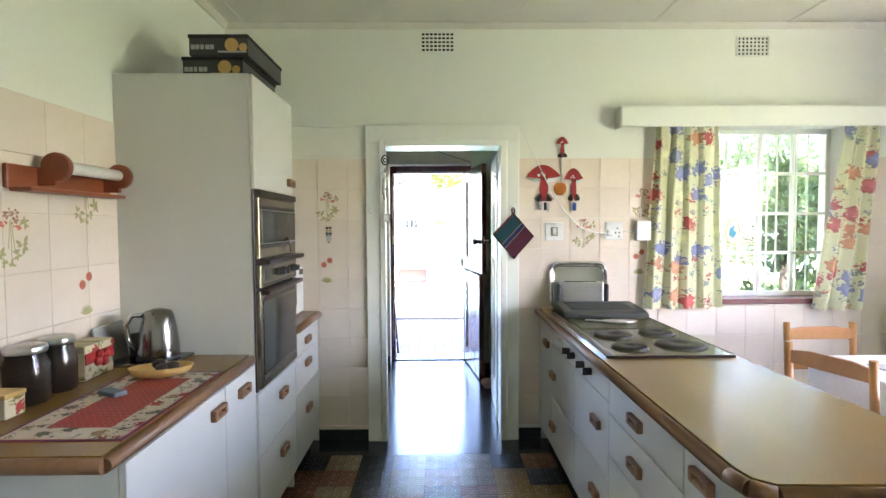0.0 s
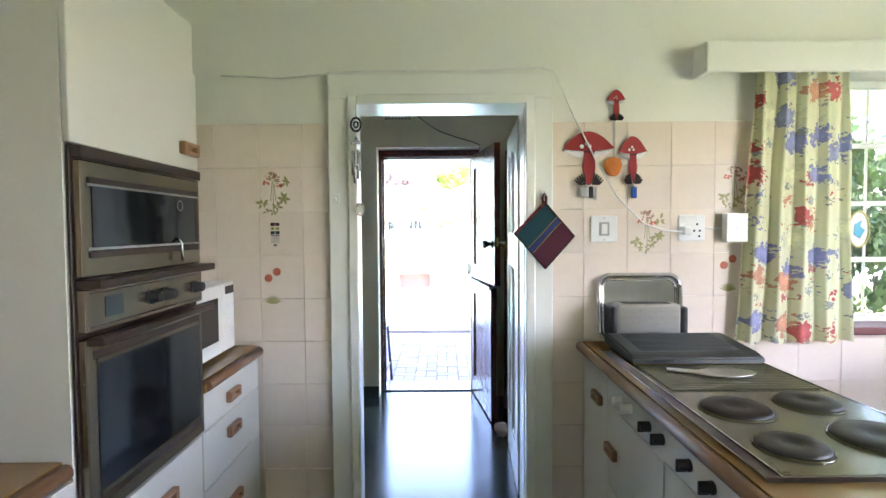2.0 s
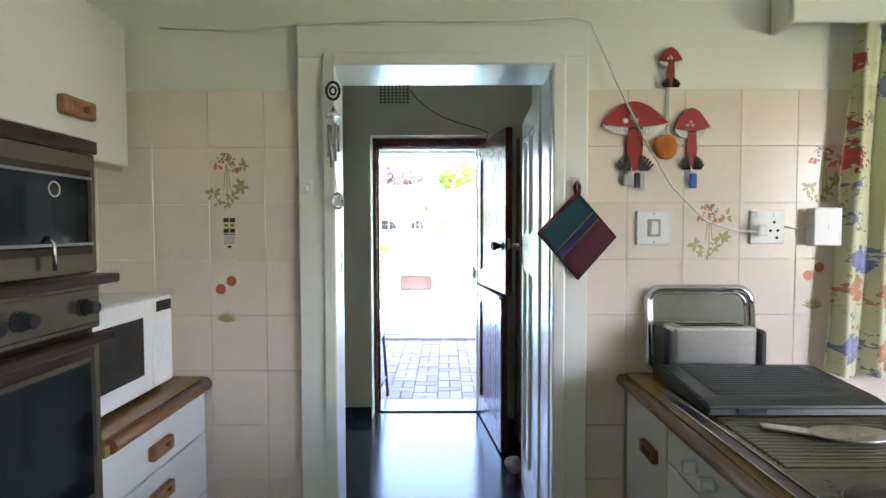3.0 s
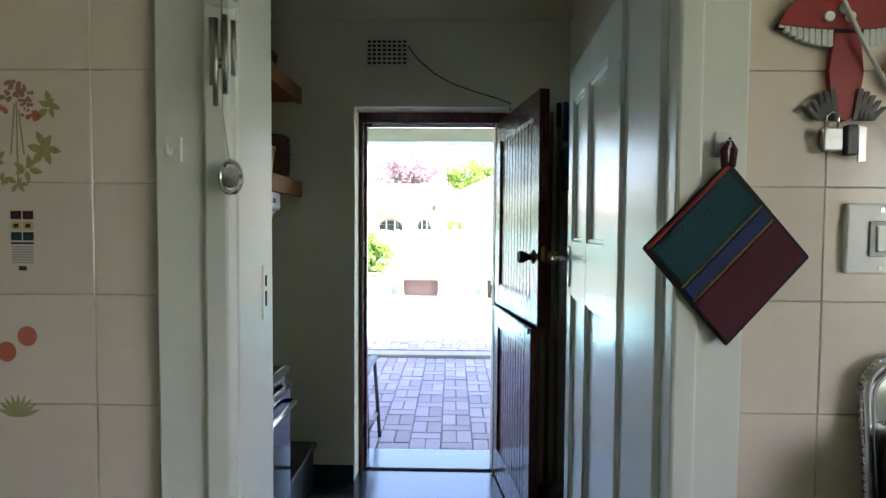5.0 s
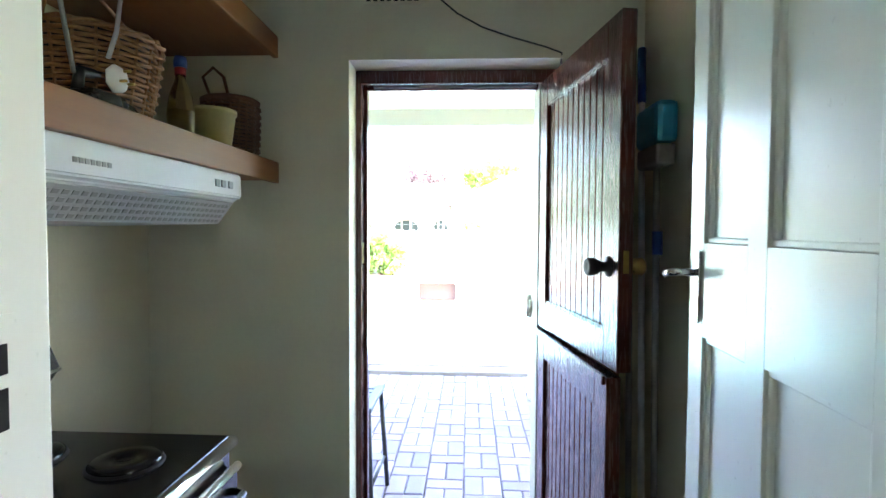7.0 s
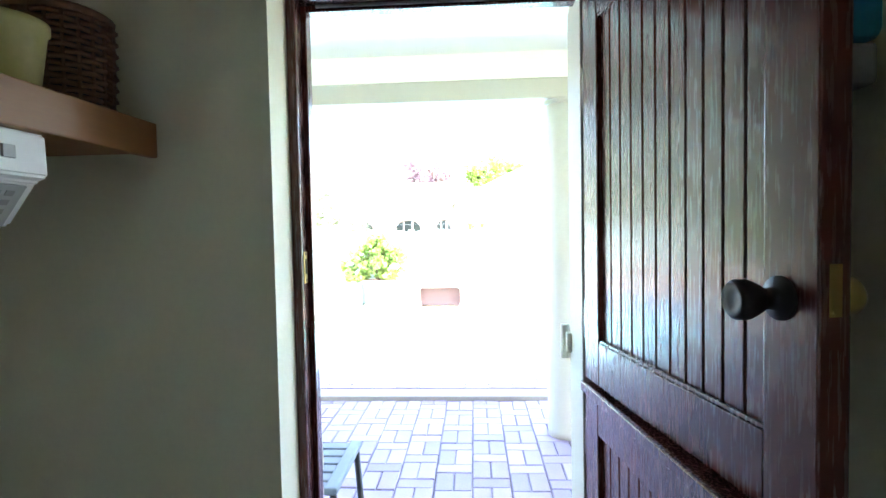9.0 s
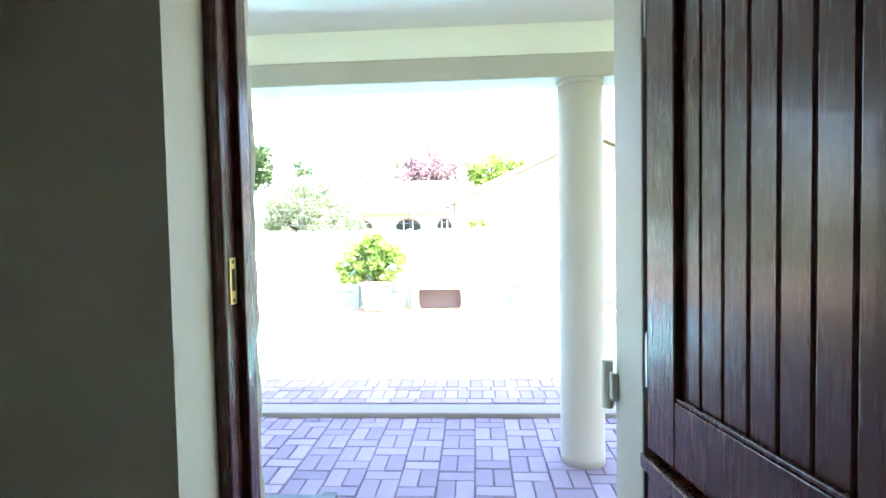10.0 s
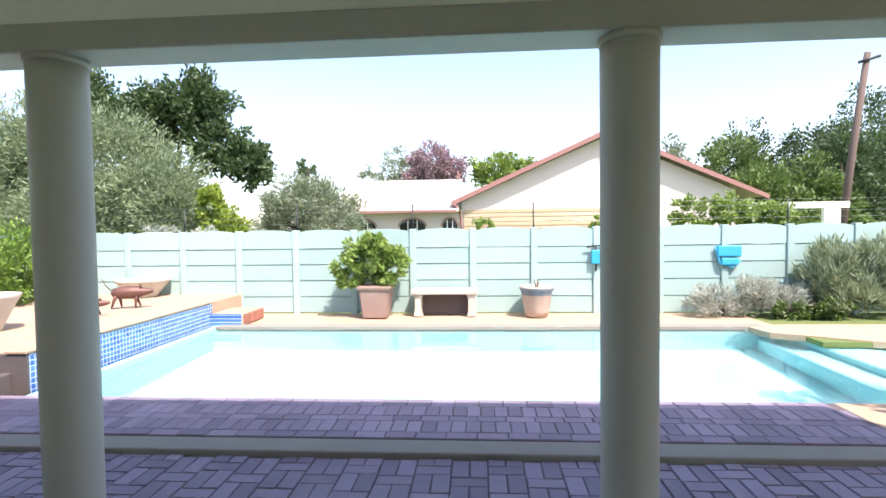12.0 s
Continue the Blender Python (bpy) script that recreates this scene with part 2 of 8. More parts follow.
def print_material(name, ground, blooms, scale, size=0.42, flat="xz", rough=0.85, leaf=(0.25, 0.27, 0.2)):
    """A printed cloth: ragged blossoms of several colours with leaves between them on a plain ground."""
    m = bpy.data.materials.new(name)
    m.use_nodes = True
    t = m.node_tree
    n, link = t.nodes, t.links.new
    b = n["Principled BSDF"]
    co, sep, com = n.new("ShaderNodeTexCoord"), n.new("ShaderNodeSeparateXYZ"), n.new("ShaderNodeCombineXYZ")
    link(co.outputs["Object"], sep.inputs[0])
    link(sep.outputs["XYZ".index(flat[0].upper())], com.inputs[0])
    link(sep.outputs["XYZ".index(flat[1].upper())], com.inputs[1])
    wob = n.new("ShaderNodeTexNoise")
    wob.inputs["Scale"].default_value = scale * 9
    wob.inputs["Detail"].default_value = 5
    link(com.outputs[0], wob.inputs["Vector"])
    add = n.new("ShaderNodeMixRGB")
    add.blend_type, add.inputs[0].default_value = "LINEAR_LIGHT", 0.30 / scale
    link(com.outputs[0], add.inputs[1])
    link(wob.outputs["Color"], add.inputs[2])
    last = None
    layers = ((scale * 1.9, leaf, 0.30, 0.62), (scale, None, size, size + 0.03))
    base = n.new("ShaderNodeRGB")
    base.outputs[0].default_value = (*ground, 1)
    last = base.outputs[0]
    for s, colour, r, r2 in layers:
        vo = n.new("ShaderNodeTexVoronoi")
        vo.inputs["Scale"].default_value = s
        vo.inputs["Randomness"].default_value = 0.75
        link(add.outputs[0], vo.inputs["Vector"])
        cut = n.new("ShaderNodeMath")
        cut.operation = "LESS_THAN"
        cut.inputs[1].default_value = r + 0.45
        fray, raise_ = n.new("ShaderNodeTexNoise"), n.new("ShaderNodeMath")
        fray.inputs["Scale"].default_value, fray.inputs["Detail"].default_value = s * 4.5, 2
        link(com.outputs[0], fray.inputs["Vector"])
        raise_.operation = "MULTIPLY_ADD"
        raise_.inputs[1].default_value = 0.9
        link(fray.outputs["Fac"], raise_.inputs[0])
        link(vo.outputs["Distance"], raise_.inputs[2])
        link(raise_.outputs[0], cut.inputs[0])
        mix = n.new("ShaderNodeMixRGB")
        link(cut.outputs[0], mix.inputs[0])
        link(last, mix.inputs[1])
        ramp = n.new("ShaderNodeValToRGB")
        ramp.color_ramp.interpolation = "CONSTANT"
        sp = n.new("ShaderNodeSeparateColor")
        link(vo.outputs["Color"], sp.inputs[0])
        link(sp.outputs[0], ramp.inputs[0])
        cols = blooms if colour is None else (colour, ground, tuple(c * 0.8 for c in leaf), ground)
        e = ramp.color_ramp.elements
        e[0].color, e[0].position = (*cols[0], 1), 0
        e[1].color, e[1].position = (*cols[1], 1), 1 / len(cols)
        for k in range(2, len(cols)):
            x = e.new(k / len(cols))
            x.color = (*cols[k], 1)
        if colour is None:
            shade = n.new("ShaderNodeMapRange")
            shade.inputs[2].default_value = r
            shade.inputs[3].default_value, shade.inputs[4].default_value = 1.35, 0.85
            link(vo.outputs["Distance"], shade.inputs[0])
            hsv = n.new("ShaderNodeHueSaturation")
            link(ramp.outputs[0], hsv.inputs["Color"])
            link(shade.outputs[0], hsv.inputs["Value"])
            link(hsv.outputs[0], mix.inputs[2])
        else:
            link(ramp.outputs[0], mix.inputs[2])
        last = mix.outputs[0]
    link(last, b.inputs["Base Color"])
    b.inputs["Roughness"].default_value = rough
    tr, mx = n.new("ShaderNodeBsdfTranslucent"), n.new("ShaderNodeMixShader")
    link(last, tr.inputs["Color"])
    mx.inputs[0].default_value = 0.26
    link(b.outputs[0], mx.inputs[1])
    link(tr.outputs[0], mx.inputs[2])
    link(mx.outputs[0], n["Material Output"].inputs[0])
    return m


M["curtain"] = print_material("flowered_curtain", (0.70, 0.70, 0.46), ((0.55, 0.13, 0.12), (0.30, 0.32, 0.48), (0.64, 0.33, 0.20), (0.56, 0.20, 0.19), (0.27, 0.29, 0.50), (0.70, 0.70, 0.46)), 8.6, 0.44, "xz", leaf=(0.33, 0.37, 0.32))
M["runner"] = print_material("flowered_runner_band", (0.66, 0.58, 0.46), ((0.35, 0.06, 0.05), (0.12, 0.13, 0.10), (0.30, 0.22, 0.12), (0.16, 0.14, 0.11)), 22.0, 0.42, "xy", leaf=(0.20, 0.18, 0.12))
M["giftprint"] = print_material("flowered_tin_print", (0.60, 0.52, 0.34), ((0.35, 0.30, 0.08), (0.62, 0.55, 0.40), (0.25, 0.18, 0.06), (0.45, 0.06, 0.05)), 18.0, 0.4, "yz", leaf=(0.3, 0.28, 0.1))
L = dict(
    hedge=leaf_material("hedge_leaves", (0.20, 0.33, 0.05), (0.08, 0.15, 0.025)),
    olive=leaf_material("olive_leaves", (0.27, 0.34, 0.19), (0.16, 0.21, 0.11)),
    dark=leaf_material("dark_green_leaves", (0.10, 0.16, 0.06), (0.04, 0.075, 0.028)),
    lime=leaf_material("lime_leaves", (0.30, 0.38, 0.05), (0.16, 0.24, 0.03)),
    green=leaf_material("green_leaves", (0.16, 0.24, 0.06), (0.06, 0.11, 0.025)),
    bright=leaf_material("bright_leaves", (0.32, 0.42, 0.10), (0.14, 0.23, 0.045)),
    grey=leaf_material("grey_green_leaves", (0.29, 0.34, 0.22), (0.16, 0.20, 0.11)),
    rosemary=leaf_material("rosemary_needles", (0.34, 0.40, 0.26), (0.18, 0.24, 0.13)),
    pink=leaf_material("pink_bracts", (0.40, 0.25, 0.31), (0.24, 0.19, 0.17)),
    silver=leaf_material("silver_lavender", (0.55, 0.56, 0.51), (0.34, 0.38, 0.30)),
)


# ---- building helpers ----


def box(bm, x0, x1, y0, y1, z0, z1, bevel=0.0, segments=2):
    """Adds a box, with rounded edges where bevel is given."""
    made = bmesh.ops.create_cube(bm, size=1, matrix=Matrix.Translation(((x0 + x1) / 2, (y0 + y1) / 2, (z0 + z1) / 2)) @ Matrix.Diagonal((abs(x1 - x0), abs(y1 - y0), abs(z1 - z0), 1)))
    if bevel:
        edges = {e for v in made["verts"] for e in v.link_edges}
        bmesh.ops.bevel(bm, geom=list(edges), offset=bevel, segments=segments, affect="EDGES", profile=0.5)
    return bm


def tube(bm, points, radius, sides=10, taper=None):
    """Adds a round bar along a line of points."""
    points = [Vector(p) for p in points]
    rings = []
    for i, p in enumerate(points):
        way = (points[min(i + 1, len(points) - 1)] - points[max(i - 1, 0)]).normalized()
        side = way.orthogonal().normalized() if i == 0 else (side - way * side.dot(way)).normalized()
        up = way.cross(side)
        r = radius if taper is None else radius + (taper - radius) * i / (len(points) - 1)
        rings.append([bm.verts.new(p + (side * math.cos(a) + up * math.sin(a)) * r) for a in (2 * math.pi * k / sides for k in range(sides))])
    for a, b in zip(rings, rings[1:]):
        for k in range(sides):
            f = bm.faces.new((a[k], a[(k + 1) % sides], b[(k + 1) % sides], b[k]))
            f.smooth = True
    bm.faces.new(rings[0][::-1])
    bm.faces.new(rings[-1])
    return bm


def lathe(bm, centre, profile, sides=24, axis="z", closed=True):
    """Adds a turned shape: profile is (radius, height) pairs from bottom to top along the axis."""
    c = Vector(centre)
    rings = []
    for r, h in profile:
        ring = []
        for k in range(sides):
            a = 2 * math.pi * k / sides
            u, v = r * math.cos(a), r * math.sin(a)
            ring.append(bm.verts.new(c + Vector({"z": (u, v, h), "x": (h, u, v), "y": (v, h, u)}[axis])))
        rings.append(ring)
    for a, b in zip(rings, rings[1:]):
        for k in range(sides):
            f = bm.faces.new((a[k], a[(k + 1) % sides], b[(k + 1) % sides], b[k]))
            f.smooth = True
    if closed:
        bm.faces.new(rings[0][::-1])
        bm.faces.new(rings[-1])
    return bm


def prism(bm, outline, a0, a1, axis="x"):
    """Adds a flat outline drawn out along an axis: axis x takes (y, z), axis y (x, z), axis z (x, y)."""
    def at(p, a):
        return {"x": (a, p[0], p[1]), "y": (p[0], a, p[1]), "z": (p[0], p[1], a)}[axis]
    lo = [bm.verts.new(at(p, a0)) for p in outline]
    hi = [bm.verts.new(at(p, a1)) for p in outline]
    n = len(outline)
    bm.faces.new(lo)
    bm.faces.new(hi[::-1])
    for k in range(n):
        bm.faces.new((lo[k], hi[k], hi[(k + 1) % n], lo[(k + 1) % n]))
    bmesh.ops.recalc_face_normals(bm, faces=bm.faces[:])
    return bm


def mesh_of(name, bm, mat):
    me = bpy.data.meshes.new(name)
    bm.to_mesh(me)
    bm.free()
    me.materials.append(mat)
    return me


def thing(name, label, category, place=(0, 0, 0), group="", kind=""):
    ob = new(name)
    ob.empty_display_size = 0.1
    ob.matrix_basis = Matrix.Translation(place)
    return tagged(ob, label, category, group, kind)


def root_pose(ob):
    m = ob.matrix_basis.copy()
    while ob.parent:
        m = ob.parent.matrix_basis @ ob.matrix_parent_inverse @ m
        ob = ob.parent
    return m


def part(name, bm, mat, parent, label=""):
    """One mesh, built in world places, as a part of a thing or of a part."""
    ob = new(name, mesh_of(name, bm, mat) if isinstance(bm, bmesh.types.BMesh) else bm)
    ob.parent = parent
    ob.matrix_parent_inverse = root_pose(parent).inverted()
    return tagged(ob, label)


def solo(name, bm, mat, label, category, group="", kind=""):
    """A thing that is one mesh."""
    return tagged(new(name, mesh_of(name, bm, mat)), label, category, group, kind)


def wall_mesh(bm, axis, a0, a1, u0, u1, z0, z1, holes=()):
    """A wall between a0 and a1 on its axis, from u0 to u1, with holes (u0, u1, z0, z1) right through it."""
    us = sorted({u0, u1, *[h[0] for h in holes], *[h[1] for h in holes]})
    zs = sorted({z0, z1, *[h[2] for h in holes], *[h[3] for h in holes]})
    us, zs = [u for u in us if u0 <= u <= u1], [z for z in zs if z0 <= z <= z1]

    def solid(i, j):
        if not (0 <= i < len(us) - 1 and 0 <= j < len(zs) - 1):
            return False
        u, z = (us[i] + us[i + 1]) / 2, (zs[j] + zs[j + 1]) / 2
        return not any(h[0] < u < h[1] and h[2] < z < h[3] for h in holes)

    def quad(*ps):
        bm.faces.new([bm.verts.new((a, u, z) if axis == "x" else (u, a, z)) for a, u, z in ps])
    for i in range(len(us) - 1):
        for j in range(len(zs) - 1):
            if not solid(i, j):
                continue
            p, q, r, s = us[i], us[i + 1], zs[j], zs[j + 1]
            quad((a0, p, r), (a0, q, r), (a0, q, s), (a0, p, s))
            quad((a1, q, r), (a1, p, r), (a1, p, s), (a1, q, s))
            for di, dj, e in ((-1, 0, ((p, r), (p, s))), (1, 0, ((q, s), (q, r))), (0, -1, ((q, r), (p, r))), (0, 1, ((p, s), (q, s)))):
                if not solid(i + di, j + dj):
                    (e0, e1), (e2, e3) = e
                    quad((a0, e0, e1), (a0, e2, e3), (a1, e2, e3), (a1, e0, e1))
    bmesh.ops.remove_doubles(bm, verts=bm.verts[:], dist=1e-5)
    bmesh.ops.recalc_face_normals(bm, faces=bm.faces[:])
    return bm


def structure(name, bm, mat, label=""):
    return tagged(new(name, mesh_of(name, bm, mat)), label, kind="structure")


# ---- the house: walls, floors, ceilings ----
XL, XR, YB, YK, YS = -1.43, 3.15, -1.7, 3.55, 3.80      # kitchen left, right, back; far wall's two faces
SL, SR, YD, YO = -1.39, 0.64, 5.51, 5.80                # scullery left, right; back wall's two faces
HK, HS = 2.79, 2.68
DOOR = (-0.450, 0.42, -0.1, 2.03)
WIN = (1.62, 2.72, 0.93, 2.12)
BACK = (-0.540, 0.325, -0.12, 2.098)
VZ = -0.13                                              # verandah paving
TOP = 1.905                                             # top of the tiling

wall_north = structure("wall_north", wall_mesh(bmesh.new(), "y", YK, YS, XL - 0.2, XR + 0.2, -0.1, 3.0, [DOOR, WIN]), M["wall"], "cream painted kitchen wall with doorway and window")
wall_west = structure("wall_west", wall_mesh(bmesh.new(), "x", XL - 0.2, XL, YB - 0.2, YK, -0.1, 3.0), M["wall"], "cream painted kitchen wall")
structure("wall_east", wall_mesh(bmesh.new(), "x", XR, XR + 0.2, YB - 0.2, YK, -0.1, 3.0, [(0.4, 2.2, 0.93, 2.1)]), M["wall"], "cream painted kitchen wall with a window")
structure("wall_south", wall_mesh(bmesh.new(), "y", YB - 0.2, YB, XL, XR, -0.1, 3.0), M["wall"], "cream painted kitchen wall")
structure("scullery_wall_west", wall_mesh(bmesh.new(), "x", SL - 0.2, SL, YS, YD, -0.1, 3.0), M["scullery"], "green grey painted scullery wall")
structure("scullery_wall_east", wall_mesh(bmesh.new(), "x", SR, SR + 0.2, YS, YD, -0.1, 3.0), M["scullery"], "green grey painted scullery wall")
structure("scullery_wall_north", wall_mesh(bmesh.new(), "y", YD, YO, -7.0, SR + 0.2, -0.3, 3.0, [BACK]), M["scullery"], "painted outer wall with the back doorway")
structure("scullery_wall_south", wall_mesh(bmesh.new(), "y", YS, YS + 0.004, SL, SR, 0, HS, [(DOOR[0], DOOR[1], 0, DOOR[3])]), M["scullery"], "green grey painted scullery wall with doorway")
bm = bmesh.new()
box(bm, XL - 0.2, XR + 0.2, YB - 0.2, YS, HK, HK + 0.12)
for x in (-1.30, -0.40, 0.50, 1.40, 2.29):
    box(bm, x - 0.011, x + 0.011, YB, YK - 0.03, HK - 0.006, HK + 0.01)
structure("ceiling", bm, M["ceiling"], "off-white board ceiling with cover strips")
structure("scullery_ceiling", box(bmesh.new(), SL - 0.2, SR + 0.2, YS, YD, HS, HS + 0.12), M["ceiling"], "off-white scullery ceiling")
structure("floor", box(bmesh.new(), XL - 0.2, XR + 0.2, YB - 0.2, 5.85, -0.25, 0.0), M["screed"], "dark polished screed floor with a worn sheen")
# the unseen east overhang is sized to limit sun through the side window
structure("roof", wall_mesh(bmesh.new(), "y", YB - 0.6, YS + 0.05, XL - 0.4, XR + 0.85, 3.0, 3.12), M["rooftile"], "flat house roof, unseen east overhang widened to cut the sun")

cornice = [(0, 0), (-0.035, 0), (-0.035, -0.008), (-0.012, -0.035), (0, -0.035)]
for name, runs, mat in (("cornice_north", ((YK, HK), XL, XR, "x", -1), M["ceiling"]), ("scullery_cornice", ((YD, HS), SL, SR, "x", -1), M["scullery"])):
    (a, h), u0, u1, ax, sign = runs
    k = 1 if name == "cornice_north" else 3.4
    structure(name, prism(bmesh.new(), [(a + p * k, h + q * k) for p, q in cornice], u0, u1, ax), mat, "painted cornice")
structure("cornice_west", prism(bmesh.new(), [(XL - p, HK + q) for p, q in cornice], YB, YK, "y"), M["ceiling"], "painted cornice")
structure("baseboard_scullery", box(bmesh.new(), SL, -0.545, YD - 0.006, YD, 0, 0.09), M["screed"], "dark painted skirting band")
for x0, x1 in ((-0.85, -0.512), (0.507, 0.66)):
    structure("baseboard", box(bmesh.new(), x0, x1, YK - 0.012, YK, 0, 0.075), M["screed"], "dark painted skirting")

# doorway between kitchen and scullery
bm = bmesh.new()
for x0, x1, side in ((-0.512, -0.402, 1), (0.405, 0.507, -1)):
    box(bm, x0, x1, 3.522, 3.552, 0, 2.012, 0.004)
    inner = x1 if side > 0 else x0
    box(bm, inner - 0.022, inner + 0.022, 3.512, 3.55, 0, 2.0, 0.006)
box(bm, -0.512, 0.507, 3.522, 3.552, 2.012, 2.122, 0.004)
box(bm, -0.42, 0.43, 3.512, 3.55, 1.985, 2.03, 0.006)
structure("doorway_trim", bm, M["gloss"], "white gloss painted door architrave")
bm = bmesh.new()
for x0, x1, s in ((-0.453, -0.412, 1), (0.400, 0.424, -1)):
    box(bm, x0, x1, 3.545, 3.822, 0, 2.0, 0.003)
    xs = (-0.413, -0.398) if s > 0 else (0.386, 0.401)
    box(bm, xs[0], xs[1], 3.60, 3.66, 0, 1.992, 0.003)
box(bm, -0.453, 0.424, 3.545, 3.822, 1.996, 2.034, 0.003)
box(bm, 0.401, 0.47, 3.8225, 3.845, 0, 2.03, 0.003)
lining = structure("door_frame", bm, M["gloss"], "white gloss painted door lining")
bm = bmesh.new()
box(bm, -0.4135, -0.4095, 3.755, 3.785, 1.225, 1.345, 0.0)
part("strike_plate", bm, M["gloss"], lining, "painted-over strike plate with lock slots")
for z0, z1 in ((1.298, 1.322), (1.254, 1.287)):
    part("lock_slot", box(bmesh.new(), -0.4100, -0.4085, 3.766, 3.775, z0, z1), M["gap"], lining)

# back door frame, threshold and reveals
bm = bmesh.new()
box(bm, -0.549, -0.515, 5.642, 5.735, -0.10, 2.09, 0.004)
box(bm, -0.517, -0.500, 5.692, 5.735, -0.10, 2.04, 0.003)
box(bm, -0.549, 0.334, 5.642, 5.735, 2.038, 2.0955, 0.004)
box(bm, -0.5, 0.26, 5.692, 5.735, 2.022, 2.041, 0.003)
frame_back = structure("back_door_frame", bm, M["mahogany"], "dark red varnished back door frame")
part("strike_plate", box(bmesh.new(), -0.5165, -0.5125, 5.658, 5.684, 1.262, 1.352, 0.001), M["brass"], frame_back, "brass strike plate")
part("latch_slot", box(bmesh.new(), -0.5128, -0.5118, 5.665, 5.677, 1.288, 1.330), M["gap"], frame_back)
for z in (1.27, 1.344):
    part("screw", lathe(bmesh.new(), (-0.5128, 5.671, z), [(0.004, 0), (0.004, 0.0012)], 10, "x"), M["plate"], frame_back)
part("draught_strip", box(bmesh.new(), -0.47, 0.24, 5.684, 5.692, 2.030, 2.0375, 0.001), M["steel"], frame_back, "bright metal draught strip")
bm = bmesh.new()
box(bm, 0.247, 0.332, 5.640, 5.82, -0.10, 2.037, 0.004)
# the column plaster's darker tone stands in for shade on this jamb
structure("back_door_jamb", bm, M["col"], "cream painted hinge jamb, coloured darker for its shade")
structure("door_sill", box(bmesh.new(), -0.545, 0.330, 5.645, 5.93, -0.12, 0.012, 0.012), M["screed"], "worn screed doorstep")
bm = bmesh.new()
box(bm, -0.60, -0.527, 5.740, YO + 0.022, VZ, 2.12, 0.010)
box(bm, 0.256, 0.40, 5.822, YO + 0.045, VZ, 2.12, 0.010)
bmesh.ops.subdivide_edges(bm, edges=[e for e in bm.edges if e.calc_length() > 0.02], cuts=46, use_grid_fill=True)
for v in bm.verts:
    d = 0.005 * noise.noise(v.co * 45) + 0.004 * noise.noise(v.co * 110) + 0.004 * noise.noise(v.co * 9)
    v.co.x += d
    v.co.y += 0.7 * d
structure("outer_reveal", bm, M["render"], "rough cream plaster round the back door")

# ---- verandah and garden ----
structure("verandah_ceiling", box(bmesh.new(), -7, 3.86, YO, 8.42, 2.66, 2.76), M["wall"], "white outdoor ceiling")
# added out of view: keeps the sun off the courtyard hedge
structure("carport_roof", box(bmesh.new(), 3.87, 9.0, YO, 7.0, 2.66, 2.76), M["wall"], "unseen white flat roof added to shade the courtyard hedge")
# unseen cover added over the courtyard to cut light into the verandah
structure("side_verandah_ceiling", wall_mesh(bmesh.new(), "y", YS, YO, SR + 0.2, 9.0, 2.66, 2.76), M["wall"], "white outdoor ceiling")
bm = bmesh.new()
box(bm, -7, 3.86, 7.98, 8.255, 2.318, 2.465, 0.010)
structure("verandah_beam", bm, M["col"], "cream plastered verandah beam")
structure("verandah_bulkhead", box(bmesh.new(), -7, 3.86, 8.01, 8.25, 2.465, 2.66), M["wall"], "white board above the beam")
for x in (-5.287, -2.325, 0.637, 3.599):
    t = thing("verandah_column", "round cream plastered column carrying the verandah beam", "column", (x, 8.108, VZ), "verandah columns")
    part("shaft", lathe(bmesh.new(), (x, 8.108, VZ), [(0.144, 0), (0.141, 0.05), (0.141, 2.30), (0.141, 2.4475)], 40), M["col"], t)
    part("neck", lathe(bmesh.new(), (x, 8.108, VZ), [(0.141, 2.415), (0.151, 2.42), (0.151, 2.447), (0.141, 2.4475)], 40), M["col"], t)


def sheet(bm, x0, x1, y0, y1, z, holes):
    xs = sorted({x0, x1, *[h[0] for h in holes], *[h[1] for h in holes]})
    ys = sorted({y0, y1, *[h[2] for h in holes], *[h[3] for h in holes]})
    for a, b in zip(xs, xs[1:]):
        for c, d in zip(ys, ys[1:]):
            if not any(h[0] < (a + b) / 2 < h[1] and h[2] < (c + d) / 2 < h[3] for h in holes):
                bm.faces.new([bm.verts.new(p) for p in ((a, c, z), (b, c, z), (b, d, z), (a, d, z))])
    bmesh.ops.remove_doubles(bm, verts=bm.verts[:], dist=1e-4)
    return bm


PX0, PX1, PY0, PY1 = -4.22, 5.5, 9.93, 13.32              # the pool
structure("ground", sheet(bmesh.new(), -500, 500, -300, 900, -0.24, [(PX0, PX1, PY0, PY1), (-7, 4, -2, 9.1)]), M["grass"], "lawn and bare soil")
structure("paving_bed", box(bmesh.new(), -7, 3.9, YO + 0.01, 8.86, -0.30, VZ - 0.012), M["bed"], "sand bed between pavers")
structure("pool_apron_bed", box(bmesh.new(), -5.0, 2.80, 9.08, 9.93, -0.30, -0.092), M["bed"], "sand bed between pavers")
structure("side_paving", box(bmesh.new(), 2.80, 9.0, 8.86, 9.93, -0.30, -0.09), M["sand"], "sunlit sandstone paving")
structure("verandah_edging", box(bmesh.new(), -7, 3.9, 8.86, 9.08, -0.30, -0.092, 0.012), M["kerb"], "concrete edging strip")
bm = bmesh.new()
for x0, x1, y0, y1 in ((PX0, PX1, PY0 - 0.1, PY0), (PX0, PX1, PY1, PY1 + 0.1), (PX0 - 0.1, PX0, PY0 - 0.1, PY1 + 0.1), (PX1, PX1 + 0.1, PY0 - 0.1, PY1 + 0.1)):
    box(bm, x0, x1, y0, y1, -1.7, -0.095)
box(bm, PX0, PX1, PY0, PY1, -1.7, -1.45)
